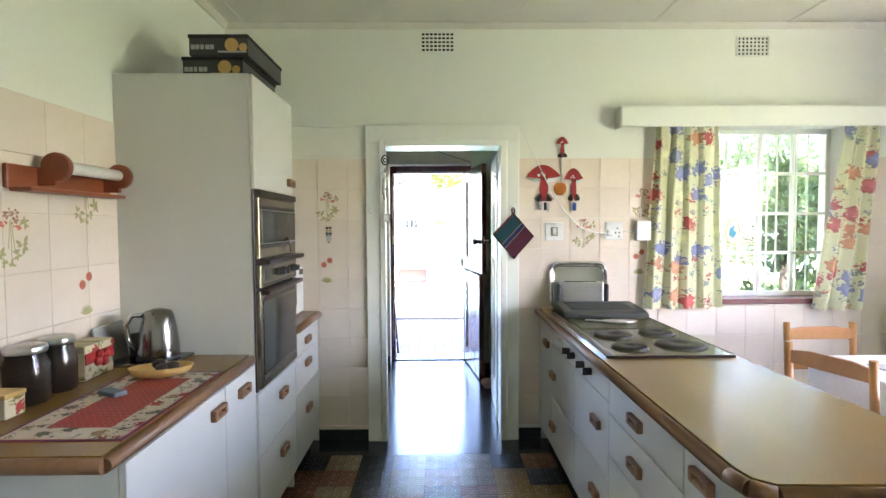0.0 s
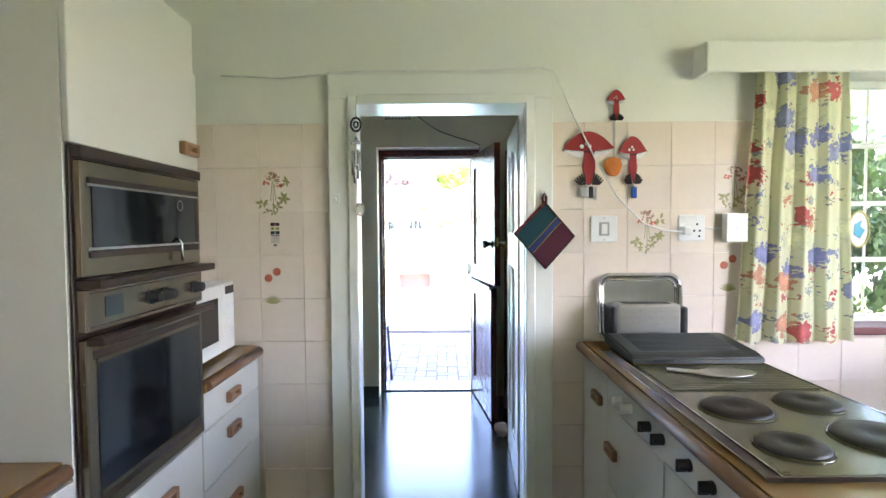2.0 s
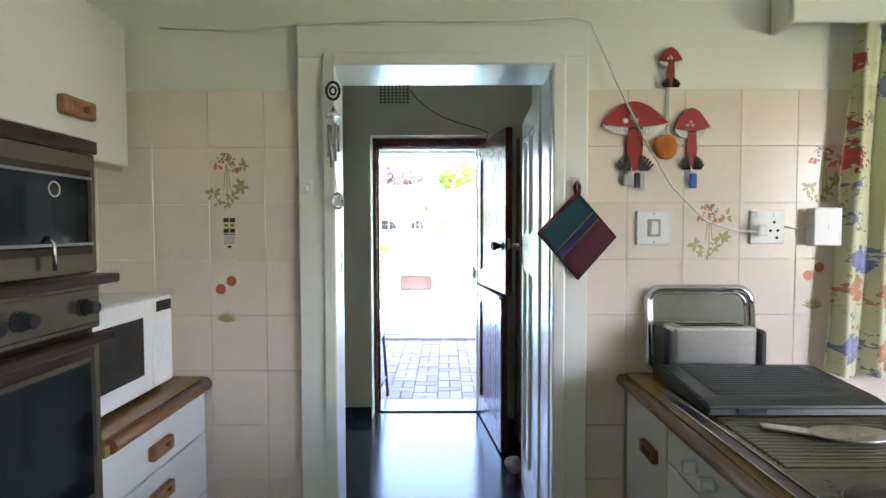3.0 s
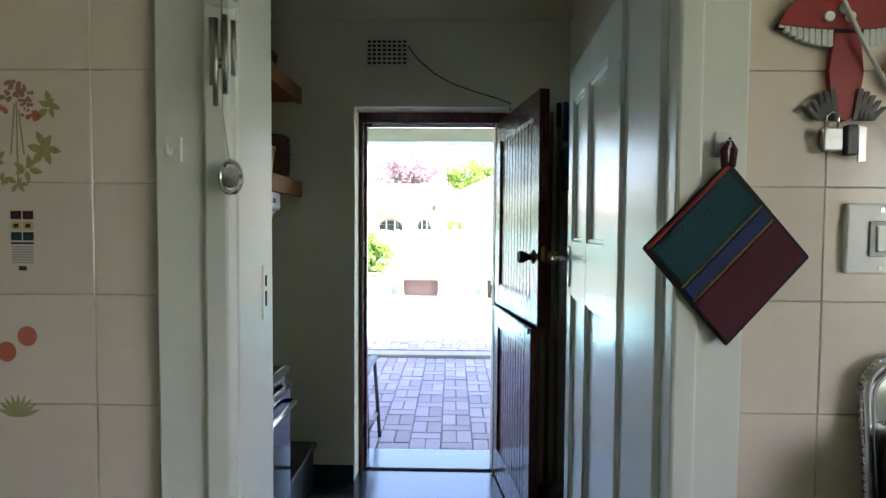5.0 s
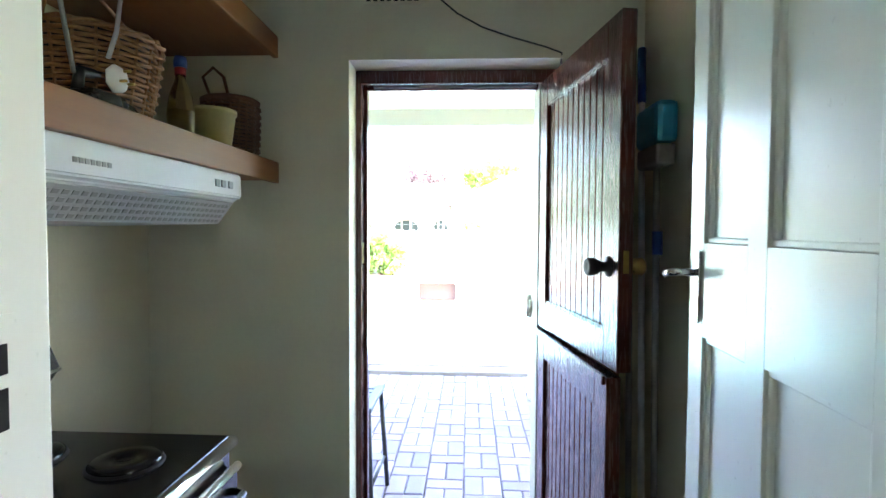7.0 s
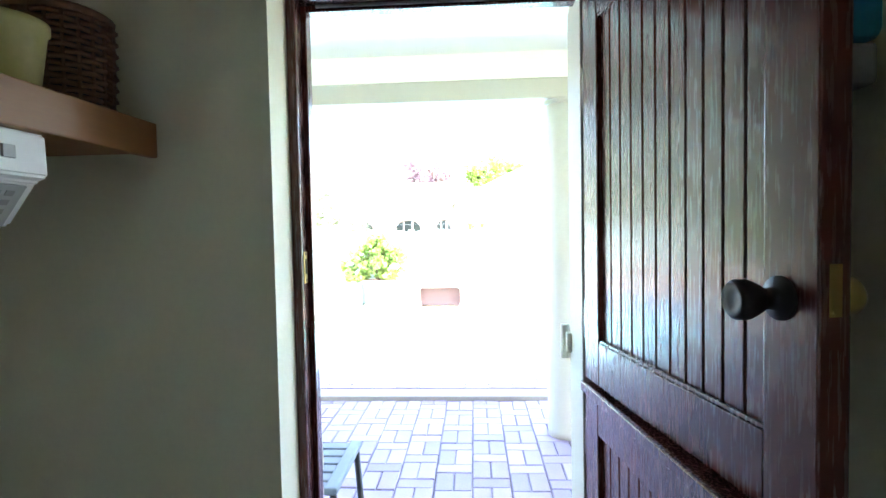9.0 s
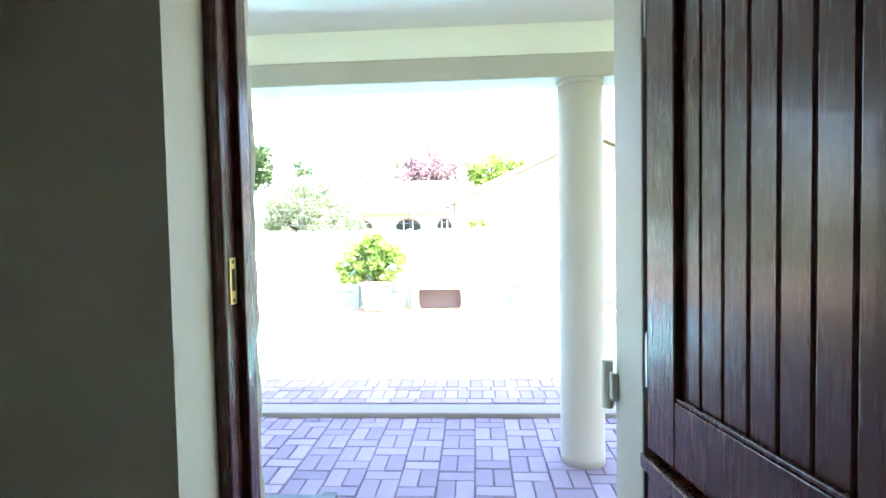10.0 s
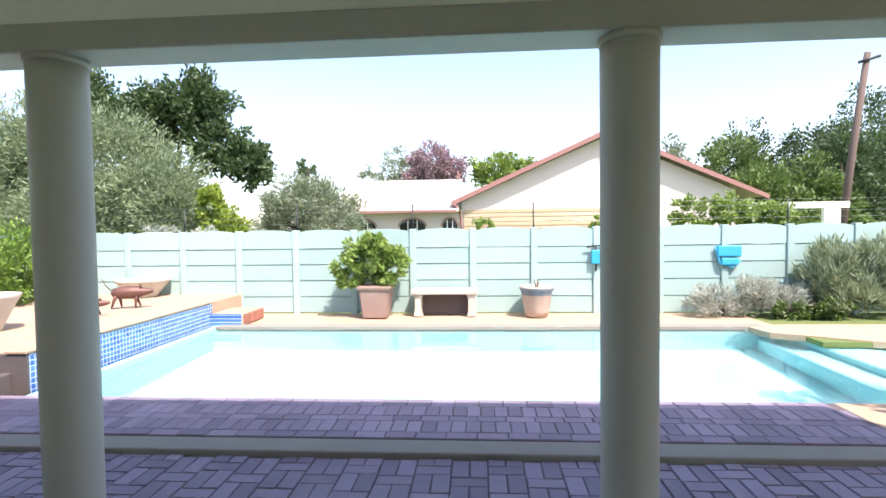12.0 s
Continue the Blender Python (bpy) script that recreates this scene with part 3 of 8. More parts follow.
box(bm, 3.9, PX1, PY0, PY1, -1.45, -0.75, 0.05)
box(bm, 4.3, PX1, PY0, PY1, -0.8, -0.5, 0.05)
structure("pool_basin", bm, M["poolwall"], "turquoise plastered swimming pool basin with steps")
m = bpy.data.materials.new("pool_water")
m.use_nodes = True
b = m.node_tree.nodes["Principled BSDF"]
b.inputs["Base Color"].default_value = (0.80, 0.97, 0.98, 1)
b.inputs["Transmission Weight"].default_value, b.inputs["Roughness"].default_value, b.inputs["IOR"].default_value = 1, 0.03, 1.33
w = m.node_tree.nodes.new("ShaderNodeTexNoise")
w.inputs["Scale"].default_value = 3.0
bp = m.node_tree.nodes.new("ShaderNodeBump")
bp.inputs["Strength"].default_value, bp.inputs["Distance"].default_value = 0.25, 0.03
m.node_tree.links.new(w.outputs["Fac"], bp.inputs["Height"])
m.node_tree.links.new(bp.outputs[0], b.inputs["Normal"])
bm = bmesh.new()
bm.faces.new([bm.verts.new(p) for p in ((PX0, PY0, -0.13), (PX1, PY0, -0.13), (PX1, PY1, -0.13), (PX0, PY1, -0.13))])
water = structure("water", bm, m, "clear turquoise pool water")
water.visible_shadow = False
structure("pool_surround", box(bmesh.new(), PX0, 4.2, PY1, 14.6, -0.30, -0.09), M["sand"], "sunlit sandstone paving round the pool")
structure("pool_coping", box(bmesh.new(), PX0, 4.0, PY1 - 0.06, PY1 + 0.16, -0.15, -0.075, 0.01), M["kerb"], "pale pool coping")
structure("lawn_edge", box(bmesh.new(), 4.2, 12, 12.3, 14.6, -0.30, -0.10), M["grass"], "bright lawn beside the pool")
bm = bmesh.new()
prism(bm, [(3.75, 13.38), (3.85, 12.85), (4.8, 12.3), (6.6, 11.5), (6.6, 13.45), (4.4, 13.45)], -0.30, -0.085, "z")
structure("corner_paving", bm, M["sand"], "sandstone paving at the pool corner")

GARDEN_FROM = {ob.name for ob in bpy.data.objects}

# raised terrace with mosaic wall
m = bpy.data.materials.new("blue_mosaic")
m.use_nodes = True
n, link = m.node_tree.nodes, m.node_tree.links.new
bt, co, mp = n.new("ShaderNodeTexBrick"), n.new("ShaderNodeTexCoord"), n.new("ShaderNodeMapping")
mp.inputs["Rotation"].default_value = (0, radians(90), radians(90))
link(co.outputs["Object"], mp.inputs[0])
link(mp.outputs[0], bt.inputs["Vector"])
bt.offset, bt.inputs["Scale"].default_value = 0, 1.0
bt.inputs["Color1"].default_value, bt.inputs["Color2"].default_value, bt.inputs["Mortar"].default_value = (0.03, 0.10, 0.36, 1), (0.10, 0.25, 0.52, 1), (0.60, 0.64, 0.68, 1)
bt.inputs["Brick Width"].default_value = bt.inputs["Row Height"].default_value = 0.055
bt.inputs["Mortar Size"].default_value = 0.004
link(bt.outputs["Color"], n["Principled BSDF"].inputs["Base Color"])
n["Principled BSDF"].inputs["Roughness"].default_value = 0.2
M["mosaic"] = m
structure("terrace", box(bmesh.new(), -12, PX0 - 0.025, 10.0, 14.6, -0.3, 0.24), M["sand"], "raised sandstone terrace")
structure("terrace_wall", box(bmesh.new(), PX0 - 0.025, PX0, 10.0, 13.3, -0.4, 0.225), M["mosaic"], "blue and white mosaic retaining wall")
structure("terrace_front", box(bmesh.new(), -12, PX0, 9.975, 10.0, -0.25, 0.225), M["darkstone"], "dark stone terrace front")
structure("terrace_coping", box(bmesh.new(), PX0 - 0.2, PX0 + 0.012, 9.96, 13.3, 0.235, 0.262, 0.006), M["sand"], "pale stone coping")
structure("terrace_step", box(bmesh.new(), -12, PX0 - 0.15, 9.45, 9.975, -0.3, 0.06, 0.012), M["darkstone"], "dark paved garden step")
structure("corner_step", box(bmesh.new(), PX0, -3.72, 13.26, 13.95, -0.3, 0.07, 0.01), M["sand"], "low sandstone step at the pool corner")
for k in range(5):
    part("edge_brick", box(bmesh.new(), -3.719, -3.66, 13.30 + k * 0.125, 13.415 + k * 0.125, -0.09, 0.065, 0.006, 1), M["brickred"], bpy.data.objects["corner_step"])
structure("corner_step_mosaic", box(bmesh.new(), PX0, -3.73, 13.245, 13.26, -0.12, 0.075), M["mosaic"], "blue and white mosaic step face")

# boundary fence of precast panels
fence = thing("boundary_fence", "pale green precast concrete panel fence with arched top panels", "fence", (0, 14.42, -0.09), kind="structure")
PITCH = 1.021
bm = bmesh.new()
prism(bm, [(-0.026, 0.010), (-0.002, 0.010), (-0.002, 0.0), (0.022, 0.0), (0.022, 0.277), (-0.002, 0.277), (-0.002, 0.267), (-0.026, 0.267)], -PITCH / 2 + 0.04, PITCH / 2 - 0.04, "x")
panel_mesh = mesh_of("panel", bm, M["fence"])
bm = bmesh.new()
outline = [(-PITCH / 2 + 0.04, 0.004)] + [(PITCH / 2 - 0.04, 0.004)] + [((PITCH / 2 - 0.04) * math.cos(math.pi * k / 12), 0.25 + 0.075 * math.sin(math.pi * k / 12)) for k in range(13)]
prism(bm, outline, -0.036, 0.022, "y")
top_mesh = mesh_of("top_panel", bm, M["fence"])
bm = bmesh.new()
box(bm, -0.055, 0.055, -0.06, 0.06, -0.1, 1.43, 0.012, 2)
post_mesh = mesh_of("post", bm, M["fence"])
bm = bmesh.new()
tube(bm, [(0, 0.05, 1.2), (0, 0.05, 1.85)], 0.012, 6)
rod_mesh = mesh_of("rod", bm, M["darkmetal"])


def child(name, me, parent, m):
    ob = new(name, me)
    ob.parent = parent
    ob.matrix_parent_inverse = root_pose(parent).inverted()
    ob.matrix_basis = m
    return ob


for k in range(-9, 13):
    x = -1.348 + PITCH * k
    child("post", post_mesh, fence, pose(x, 14.42, -0.09))
    if k % 2 == 0:
        child("electric_fence_rod", rod_mesh, fence, pose(x, 14.42, -0.09))
    for j in range(4):
        child("panel", panel_mesh, fence, pose(x + PITCH / 2, 14.42 + random.uniform(-0.004, 0.004), -0.09 + 0.278 * j))
    child("top_panel", top_mesh, fence, pose(x + PITCH / 2, 14.42, -0.09 + 1.112))
bm = bmesh.new()
for z in (1.45, 1.55, 1.65, 1.74):
    tube(bm, [(-10.5, 14.47, z), (11.9, 14.47, z)], 0.0025, 4)
part("fence_wire", bm, M["steel"], fence)

# ---- plants ----


def leaves(bm, centre, radii, count, size, rng, shell=0.55, droop=0.0, slim=0.5):
    """Scatters leaf blades through an uneven, clumped ellipsoid."""
    c = Vector(centre)
    clumps = []
    for _ in range(max(6, count // 60)):
        d = Vector((rng.gauss(0, 1), rng.gauss(0, 1), rng.gauss(0, 1))).normalized()
        r = rng.uniform(shell, 1.0) * (0.86 + 0.22 * noise.noise(d * 2.3 + c))
        clumps.append(Vector((d.x * radii[0], d.y * radii[1], d.z * radii[2])) * r)
    spread = 0.27 * (radii[0] + radii[1] + radii[2]) / 3
    for _ in range(count):
        k = rng.choice(clumps)
        off = Vector((rng.gauss(0, 1), rng.gauss(0, 1), rng.gauss(0, 1))).normalized()
        p = c + k + off * spread * rng.random() ** 0.5
        out = (k.normalized() + Vector((rng.gauss(0, 0.6), rng.gauss(0, 0.6), rng.gauss(0, 0.6) + 0.25 - droop))).normalized()
        side = out.cross(Vector((rng.gauss(0, 1), rng.gauss(0, 1), rng.gauss(0, 1)))).normalized()
        s = size * rng.uniform(0.6, 1.3)
        a = p + out * s
        q = [p, p + out * s * 0.5 + side * s * slim * 0.5, a, p + out * s * 0.5 - side * s * slim * 0.5]
        bm.faces.new([bm.verts.new(v) for v in q])


def tree(name, label, category, foot, trunk_h, blobs, mat, count, size, seed, trunk_r=0.12, slim=0.5, group="", droop=0.0):
    """A tapered trunk with limbs to each part of its crown, and a crown of single leaves."""
    rng = random.Random(seed)
    t = thing(name, label, category, foot, group)
    f = Vector(foot)
    bm = bmesh.new()
    fork = f + Vector((rng.uniform(-0.1, 0.1), 0, trunk_h))
    tube(bm, [f - Vector((0, 0, 0.15)), f.lerp(fork, 0.5) + Vector((rng.uniform(-0.1, 0.1) * trunk_h * 0.2, 0, 0)), fork], trunk_r, 8, trunk_r * 0.6)
    for c, r in blobs:
        c = Vector(c)
        mid = fork.lerp(c, 0.5) + Vector((0, 0, 0.15 * (c - fork).length))
        tube(bm, [fork, mid, c], trunk_r * 0.5, 6, trunk_r * 0.15)
        for _ in range(3):
            tip = c + Vector([rng.uniform(-0.7, 0.7) * q for q in r])
            tube(bm, [mid, mid.lerp(tip, 0.6) + Vector((0, 0, 0.1 * min(1, trunk_h))), tip], trunk_r * 0.2, 5, trunk_r * 0.05)
    part("trunk", bm, M["bark"], t)
    bm = bmesh.new()
    total = sum(r[0] * r[2] for _, r in blobs)
    for c, r in blobs:
        leaves(bm, c, r, int(count * r[0] * r[2] / total), size, rng, 0.4, droop, slim)
    part("crown", bm, mat, t)
    return t


tree("olive_tree", "broad grey green olive tree behind the fence", "tree", (-10.3, 19.0, -0.24), 1.2,
     [((-10.2, 19, 3.2), (1.9, 1.5, 1.6)), ((-8.6, 18.7, 2.4), (1.6, 1.3, 1.5)), ((-11.9, 19, 3.4), (1.7, 1.4, 1.8)), ((-13.6, 18.6, 3.2), (1.8, 1.4, 2.0)), ((-7.9, 18.4, 1.7), (1.1, 1.0, 1.2)), ((-10.4, 18.2, 1.8), (2.2, 1.2, 1.3)), ((-13, 18, 1.7), (1.8, 1.1, 1.2))], L["olive"], 75000, 0.14, 3, 0.2, 0.28)
tree("tall_tree", "tall dark green leafy tree behind the olive tree", "tree", (-12.0, 25.0, -0.24), 3.0,
     [((-13.2, 25, 5.6), (2.2, 1.6, 1.5)), ((-11.3, 25, 6.2), (1.9, 1.5, 1.3)), ((-10.2, 25, 4.6), (1.3, 1.2, 1.3)), ((-9.1, 25, 3.9), (1.0, 1.0, 1.2)), ((-15.6, 25, 6.0), (2.2, 1.6, 1.8))], L["dark"], 24000, 0.2, 4, 0.25, 0.6)
tree("conifer_bush", "lime green pointed garden shrub", "shrub", (-6.55, 18.2, -0.24), 0.4,
     [((-6.5, 18.0, 1.2), (0.7, 0.5, 0.8)), ((-6.8, 18.0, 2.0), (0.42, 0.4, 0.6))], L["lime"], 6500, 0.11, 5, 0.06)
tree("grey_tree", "rounded grey green tree behind the fence", "tree", (-5.6, 22.0, -0.24), 1.0,
     [((-5.9, 22, 2.2), (1.4, 1.2, 1.1)), ((-4.9, 22, 1.7), (1.1, 1.0, 1.1)), ((-6.7, 22, 1.6), (0.9, 0.9, 1.0))], L["grey"], 15000, 0.14, 6, 0.12, 0.3)
tree("far_conifer", "far layered dark conifer over the shrubs", "tree", (-13.7, 45.0, -0.24), 3.5,
     [((-13.7, 45, 4.6), (1.7, 1.2, 0.6)), ((-13.7, 45, 5.6), (1.3, 1.0, 0.5)), ((-13.7, 45, 6.4), (0.8, 0.7, 0.4))], L["dark"], 1500, 0.3, 7, 0.2, 0.3)
tree("bougainvillea", "pink flowering bougainvillea above the neighbour's roof", "tree", (-5.0, 44.0, -0.24), 3.0,
     [((-4.0, 44, 6.2), (1.9, 1.5, 1.6)), ((-2.6, 44, 5.5), (1.5, 1.3, 1.4)), ((-5.0, 44, 5.2), (1.5, 1.3, 1.2))], L["pink"], 9000, 0.2, 8, 0.2)
tree("bare_tree", "thin pale green tree above the neighbour's roof", "tree", (-7.5, 46.0, -0.24), 3.0,
     [((-7.2, 46, 6.0), (1.9, 1.3, 1.9)), ((-8.8, 46, 5.2), (1.3, 1.0, 1.3)), ((-5.8, 46, 6.3), (1.2, 1.0, 1.4))], L["grey"], 4200, 0.24, 9, 0.2, 0.3)
tree("mango_tree", "round leafy green tree above the neighbour's roof", "tree", (1.0, 44.0, -0.24), 3.0,
     [((0.4, 44, 5.4), (1.9, 1.4, 1.5)), ((2.1, 44, 5.3), (1.7, 1.2, 1.3)), ((3.6, 44, 4.6), (1.0, 1.0, 1.0))], L["bright"], 8000, 0.25, 10, 0.2)
for i, (x, y, h, r, mat) in enumerate(((12.5, 44, 5.2, 2.2, "grey"), (16.0, 42, 5.0, 2.4, "green"), (19.0, 46, 6.2, 2.8, "dark"), (14.2, 34, 2.7, 2.0, "green"), (17.4, 36, 3.2, 2.3, "green"), (23.0, 44, 6.2, 3.0, "dark"), (20.5, 38, 4.8, 2.6, "dark"), (25.5, 40, 6.0, 3.4, "dark"), (27.5, 46, 8.0, 3.4, "dark"))):
    tree("garden_tree", "leafy green tree in the gardens beyond", "tree", (x, y, -0.24), h * 0.4,
         [((x, y, h), (r, r * 0.8, r)), ((x - r * 0.7, y, h * 0.65), (r * 0.8, r * 0.7, r * 0.75)), ((x + r * 0.7, y, h * 0.7), (r * 0.8, r * 0.7, r * 0.8)), ((x, y - 0.5, h * 0.4), (r * 1.1, r * 0.7, r * 0.7))], L[mat], 10500, 0.25, 20 + i, 0.25, 0.55, "trees beyond the gardens")
rng = random.Random(40)


def shrub(name, label, foot, blobs, mat, count, size, seed, slim=0.45, category="shrub", droop=0.0):
    return tree(name, label, category, foot, 0.15, blobs, mat, count, size, seed, 0.03, slim, "", droop)


shrub("hedge", "bright green clipped hedge on the terrace", (-8.4, 14.0, 0.24), [((-7.7, 13.6, 0.85), (0.7, 0.5, 0.70)), ((-8.9, 13.6, 0.9), (0.9, 0.5, 0.75)), ((-7.5, 12.9, 0.7), (0.6, 0.5, 0.6)), ((-7.45, 13.8, 0.5), (0.4, 0.4, 0.35))], L["hedge"], 16000, 0.075, 41)
shrub("lavender_bush", "silvery lavender bush beside the lawn", (3.6, 14.05, -0.10), [((3.45, 14.0, 0.12), (0.45, 0.3, 0.26)), ((4.0, 14.0, 0.25), (0.45, 0.3, 0.34)), ((4.5, 14.05, 0.16), (0.5, 0.3, 0.28))], L["silver"], 9000, 0.08, 42, 0.2, droop=-0.7)
shrub("rosemary_bush", "tall grey green rosemary bush against the fence", (5.5, 14.0, -0.10), [((5.2, 14.0, 0.55), (0.55, 0.35, 0.55)), ((5.9, 14.0, 0.6), (0.6, 0.35, 0.6)), ((5.5, 13.8, 0.2), (0.7, 0.3, 0.3)), ((6.6, 14.0, 0.5), (0.6, 0.3, 0.55)), ((7.4, 14.0, 0.45), (0.6, 0.3, 0.5))], L["rosemary"], 16000, 0.13, 43, 0.16, droop=-1.0)
shrub("border_plant", "low dark green border plant beside the lawn", (4.6, 13.85, -0.10), [((4.5, 13.8, 0.02), (0.4, 0.2, 0.18)), ((5.1, 13.75, 0.05), (0.4, 0.2, 0.2))], L["green"], 2200, 0.07, 44)
shrub("fence_climber", "leafy climber along the top of the fence", (4.5, 16.0, -0.24), [((3.9, 16.0, 1.55), (0.5, 0.3, 0.35)), ((4.6, 16.0, 1.6), (0.6, 0.3, 0.35)), ((5.3, 16.0, 1.5), (0.5, 0.3, 0.3))], L["bright"], 5000, 0.09, 45)
shrub("pale_shrub", "pale flowering shrub along the top of the fence", (-7.0, 16.5, -0.24), [((-7.2, 16.5, 1.2), (0.7, 0.3, 0.3)), ((-6.2, 16.5, 1.2), (0.6, 0.3, 0.26))], L["silver"], 2200, 0.08, 46)
shrub("front_shrub", "small yellow green shrub by the neighbour's wall", (-0.2, 27.0, -0.24), [((-0.2, 27.0, 1.4), (0.7, 0.4, 0.5)), ((4.2, 27.0, 1.3), (0.35, 0.3, 0.5))], L["bright"], 1000, 0.14, 47)
tree("courtyard_tree", "dark leafy tree outside the kitchen window", "tree", (5.6, 8.4, -0.24), 1.2,
     [((5.4, 8.6, 2.2), (1.3, 1.0, 1.2)), ((6.6, 8.2, 1.6), (1.2, 1.0, 1.2)), ((4.9, 9.0, 1.1), (0.7, 0.8, 0.8))], L["dark"], 5200, 0.15, 48)

shrub("courtyard_hedge", "dense dark hedge outside the kitchen window", (4.6, 6.5, -0.24), [((4.35, 6.5, 0.5), (0.55, 0.3, 0.7)), ((4.4, 6.55, 1.6), (0.5, 0.3, 0.75)), ((5.0, 6.5, 1.2), (0.6, 0.3, 1.1)), ((5.8, 6.5, 1.2), (0.6, 0.3, 1.1))], L["dark"], 5200, 0.11, 49, category="hedge")

# potted plants
t = thing("potted_shrub", "leafy green shrub in a square terracotta pot", "potted plant", (-1.90, 14.0, -0.09))
bm = bmesh.new()
made = bmesh.ops.create_cone(bm, cap_ends=True, segments=4, radius1=0.27, radius2=0.35, depth=0.50, matrix=Matrix.Translation((-1.90, 14.0, 0.16)) @ Matrix.Rotation(radians(45), 4, "Z"))
bmesh.ops.bevel(bm, geom=bm.edges[:], offset=0.015, segments=2, affect="EDGES")
box(bm, -2.17, -1.63, 13.73, 14.27, 0.38, 0.43, 0.012)
part("pot", bm, M["terracotta"], t)
bm = bmesh.new()
for k in range(7):
    tube(bm, [(-1.9, 14.0, 0.35), (-1.95 + 0.08 * math.cos(k), 14 + 0.08 * math.sin(k), 0.6), (-1.98 + 0.4 * math.cos(k * 0.9), 14 + 0.2 * math.sin(k * 0.9), 0.95)], 0.014, 5, 0.005)
part("stem", bm, M["bark"], t)
bm = bmesh.new()
r2 = random.Random(50)
for c, r in (((-2.0, 13.95, 0.86), (0.5, 0.35, 0.36)), ((-2.3, 13.95, 0.66), (0.33, 0.3, 0.26)), ((-1.65, 13.95, 0.74), (0.34, 0.3, 0.3)), ((-1.95, 13.9, 1.08), (0.3, 0.28, 0.2))):
    leaves(bm, c, r, int(2600 * r[0] * r[2] / 0.18), 0.085, r2, 0.45, 0, 0.5)
part("crown", bm, L["bright"], t)

t = thing("terracotta_pot", "round pale terracotta pot with a painted band", "plant pot", (0.70, 14.02, -0.09))
part("pot", lathe(bmesh.new(), (0.70, 14.02, -0.09), [(0.17, 0), (0.20, 0.1), (0.245, 0.40), (0.27, 0.43), (0.27, 0.49), (0.24, 0.49), (0.22, 0.44)], 28), M["paleclay"], t)
part("band", lathe(bmesh.new(), (0.70, 14.02, -0.09), [(0.2385, 0.35), (0.2475, 0.40), (0.273, 0.432), (0.273, 0.465)], 28, closed=False), M["slateblue"], t, "grey blue painted band")
bm = bmesh.new()
for k in range(5):
    tube(bm, [(0.7, 14.02, 0.33), (0.7 + 0.05 * math.cos(k * 1.3), 14.02, 0.5)], 0.012, 5, 0.004)
part("stump", bm, M["bark"], t)
t = thing("potted_agave", "yellow green spiky agave in a pale pot", "potted plant", (2.40, 14.05, -0.09))
part("pot", lathe(bmesh.new(), (2.40, 14.05, -0.09), [(0.13, 0), (0.19, 0.26), (0.205, 0.28), (0.205, 0.32), (0.17, 0.32)], 24), M["bench"], t)
for k in range(14):
    a = k * 2.4
    bm = bmesh.new()
    d = Vector((math.cos(a), math.sin(a), 0))
    s = Vector((-math.sin(a), math.cos(a), 0)) * 0.02
    p = [Vector((2.40, 14.05, 0.2)) + d * q * 0.30 + Vector((0, 0, h)) for q, h in ((0.1, 0), (0.5, 0.22 + 0.012 * k), (0.9, 0.24 + 0.02 * k))]
    v = [bm.verts.new(x) for x in (p[0] + s, p[0] - s, p[1] - s, p[1] + s, p[2])]
    bm.faces.new((v[0], v[1], v[2], v[3]))
    bm.faces.new((v[3], v[2], v[4]))
    part("blade", bm, L["lime"], t)

t = thing("garden_bench", "low cast stone bench against the fence", "bench", (-0.78, 14.12, -0.09))
part("seat", box(bmesh.new(), -1.33, -0.24, 13.95, 14.3, 0.27, 0.35, 0.012), M["bench"], t)
for x in (-1.22, -0.35):
    part("leg", prism(bmesh.new(), [(x - 0.075, -0.09), (x + 0.075, -0.09), (x + 0.05, 0.0), (x + 0.05, 0.2), (x + 0.085, 0.27), (x - 0.085, 0.27), (x - 0.05, 0.2), (x - 0.05, 0.0)], 13.99, 14.26, "y"), M["bench"], t)


# dark sheet added to give the shaded void under the bench seat
part("back_slab", box(bmesh.new(), -1.20, -0.37, 14.22, 14.27, -0.09, 0.268, 0.006), M["darkstone"], t, "dark sheet standing in for the shade under the seat")


def planter(x, y, z, r, h):
    t = thing("stone_planter", "pale stone bowl planter on the terrace", "planter", (x, y, z), "stone planters")
    part("bowl", lathe(bmesh.new(), (x, y, z), [(r * 0.5, 0), (r * 0.55, h * 0.15), (r * 0.8, h * 0.6), (r, h * 0.92), (r * 1.04, h), (r * 0.93, h), (r * 0.8, h * 0.85)], 28), M["bench"], t)
    return t


planter(-5.95, 14.1, 0.24, 0.42, 0.30)
planter(-5.75, 11.0, 0.24, 0.36, 0.42)


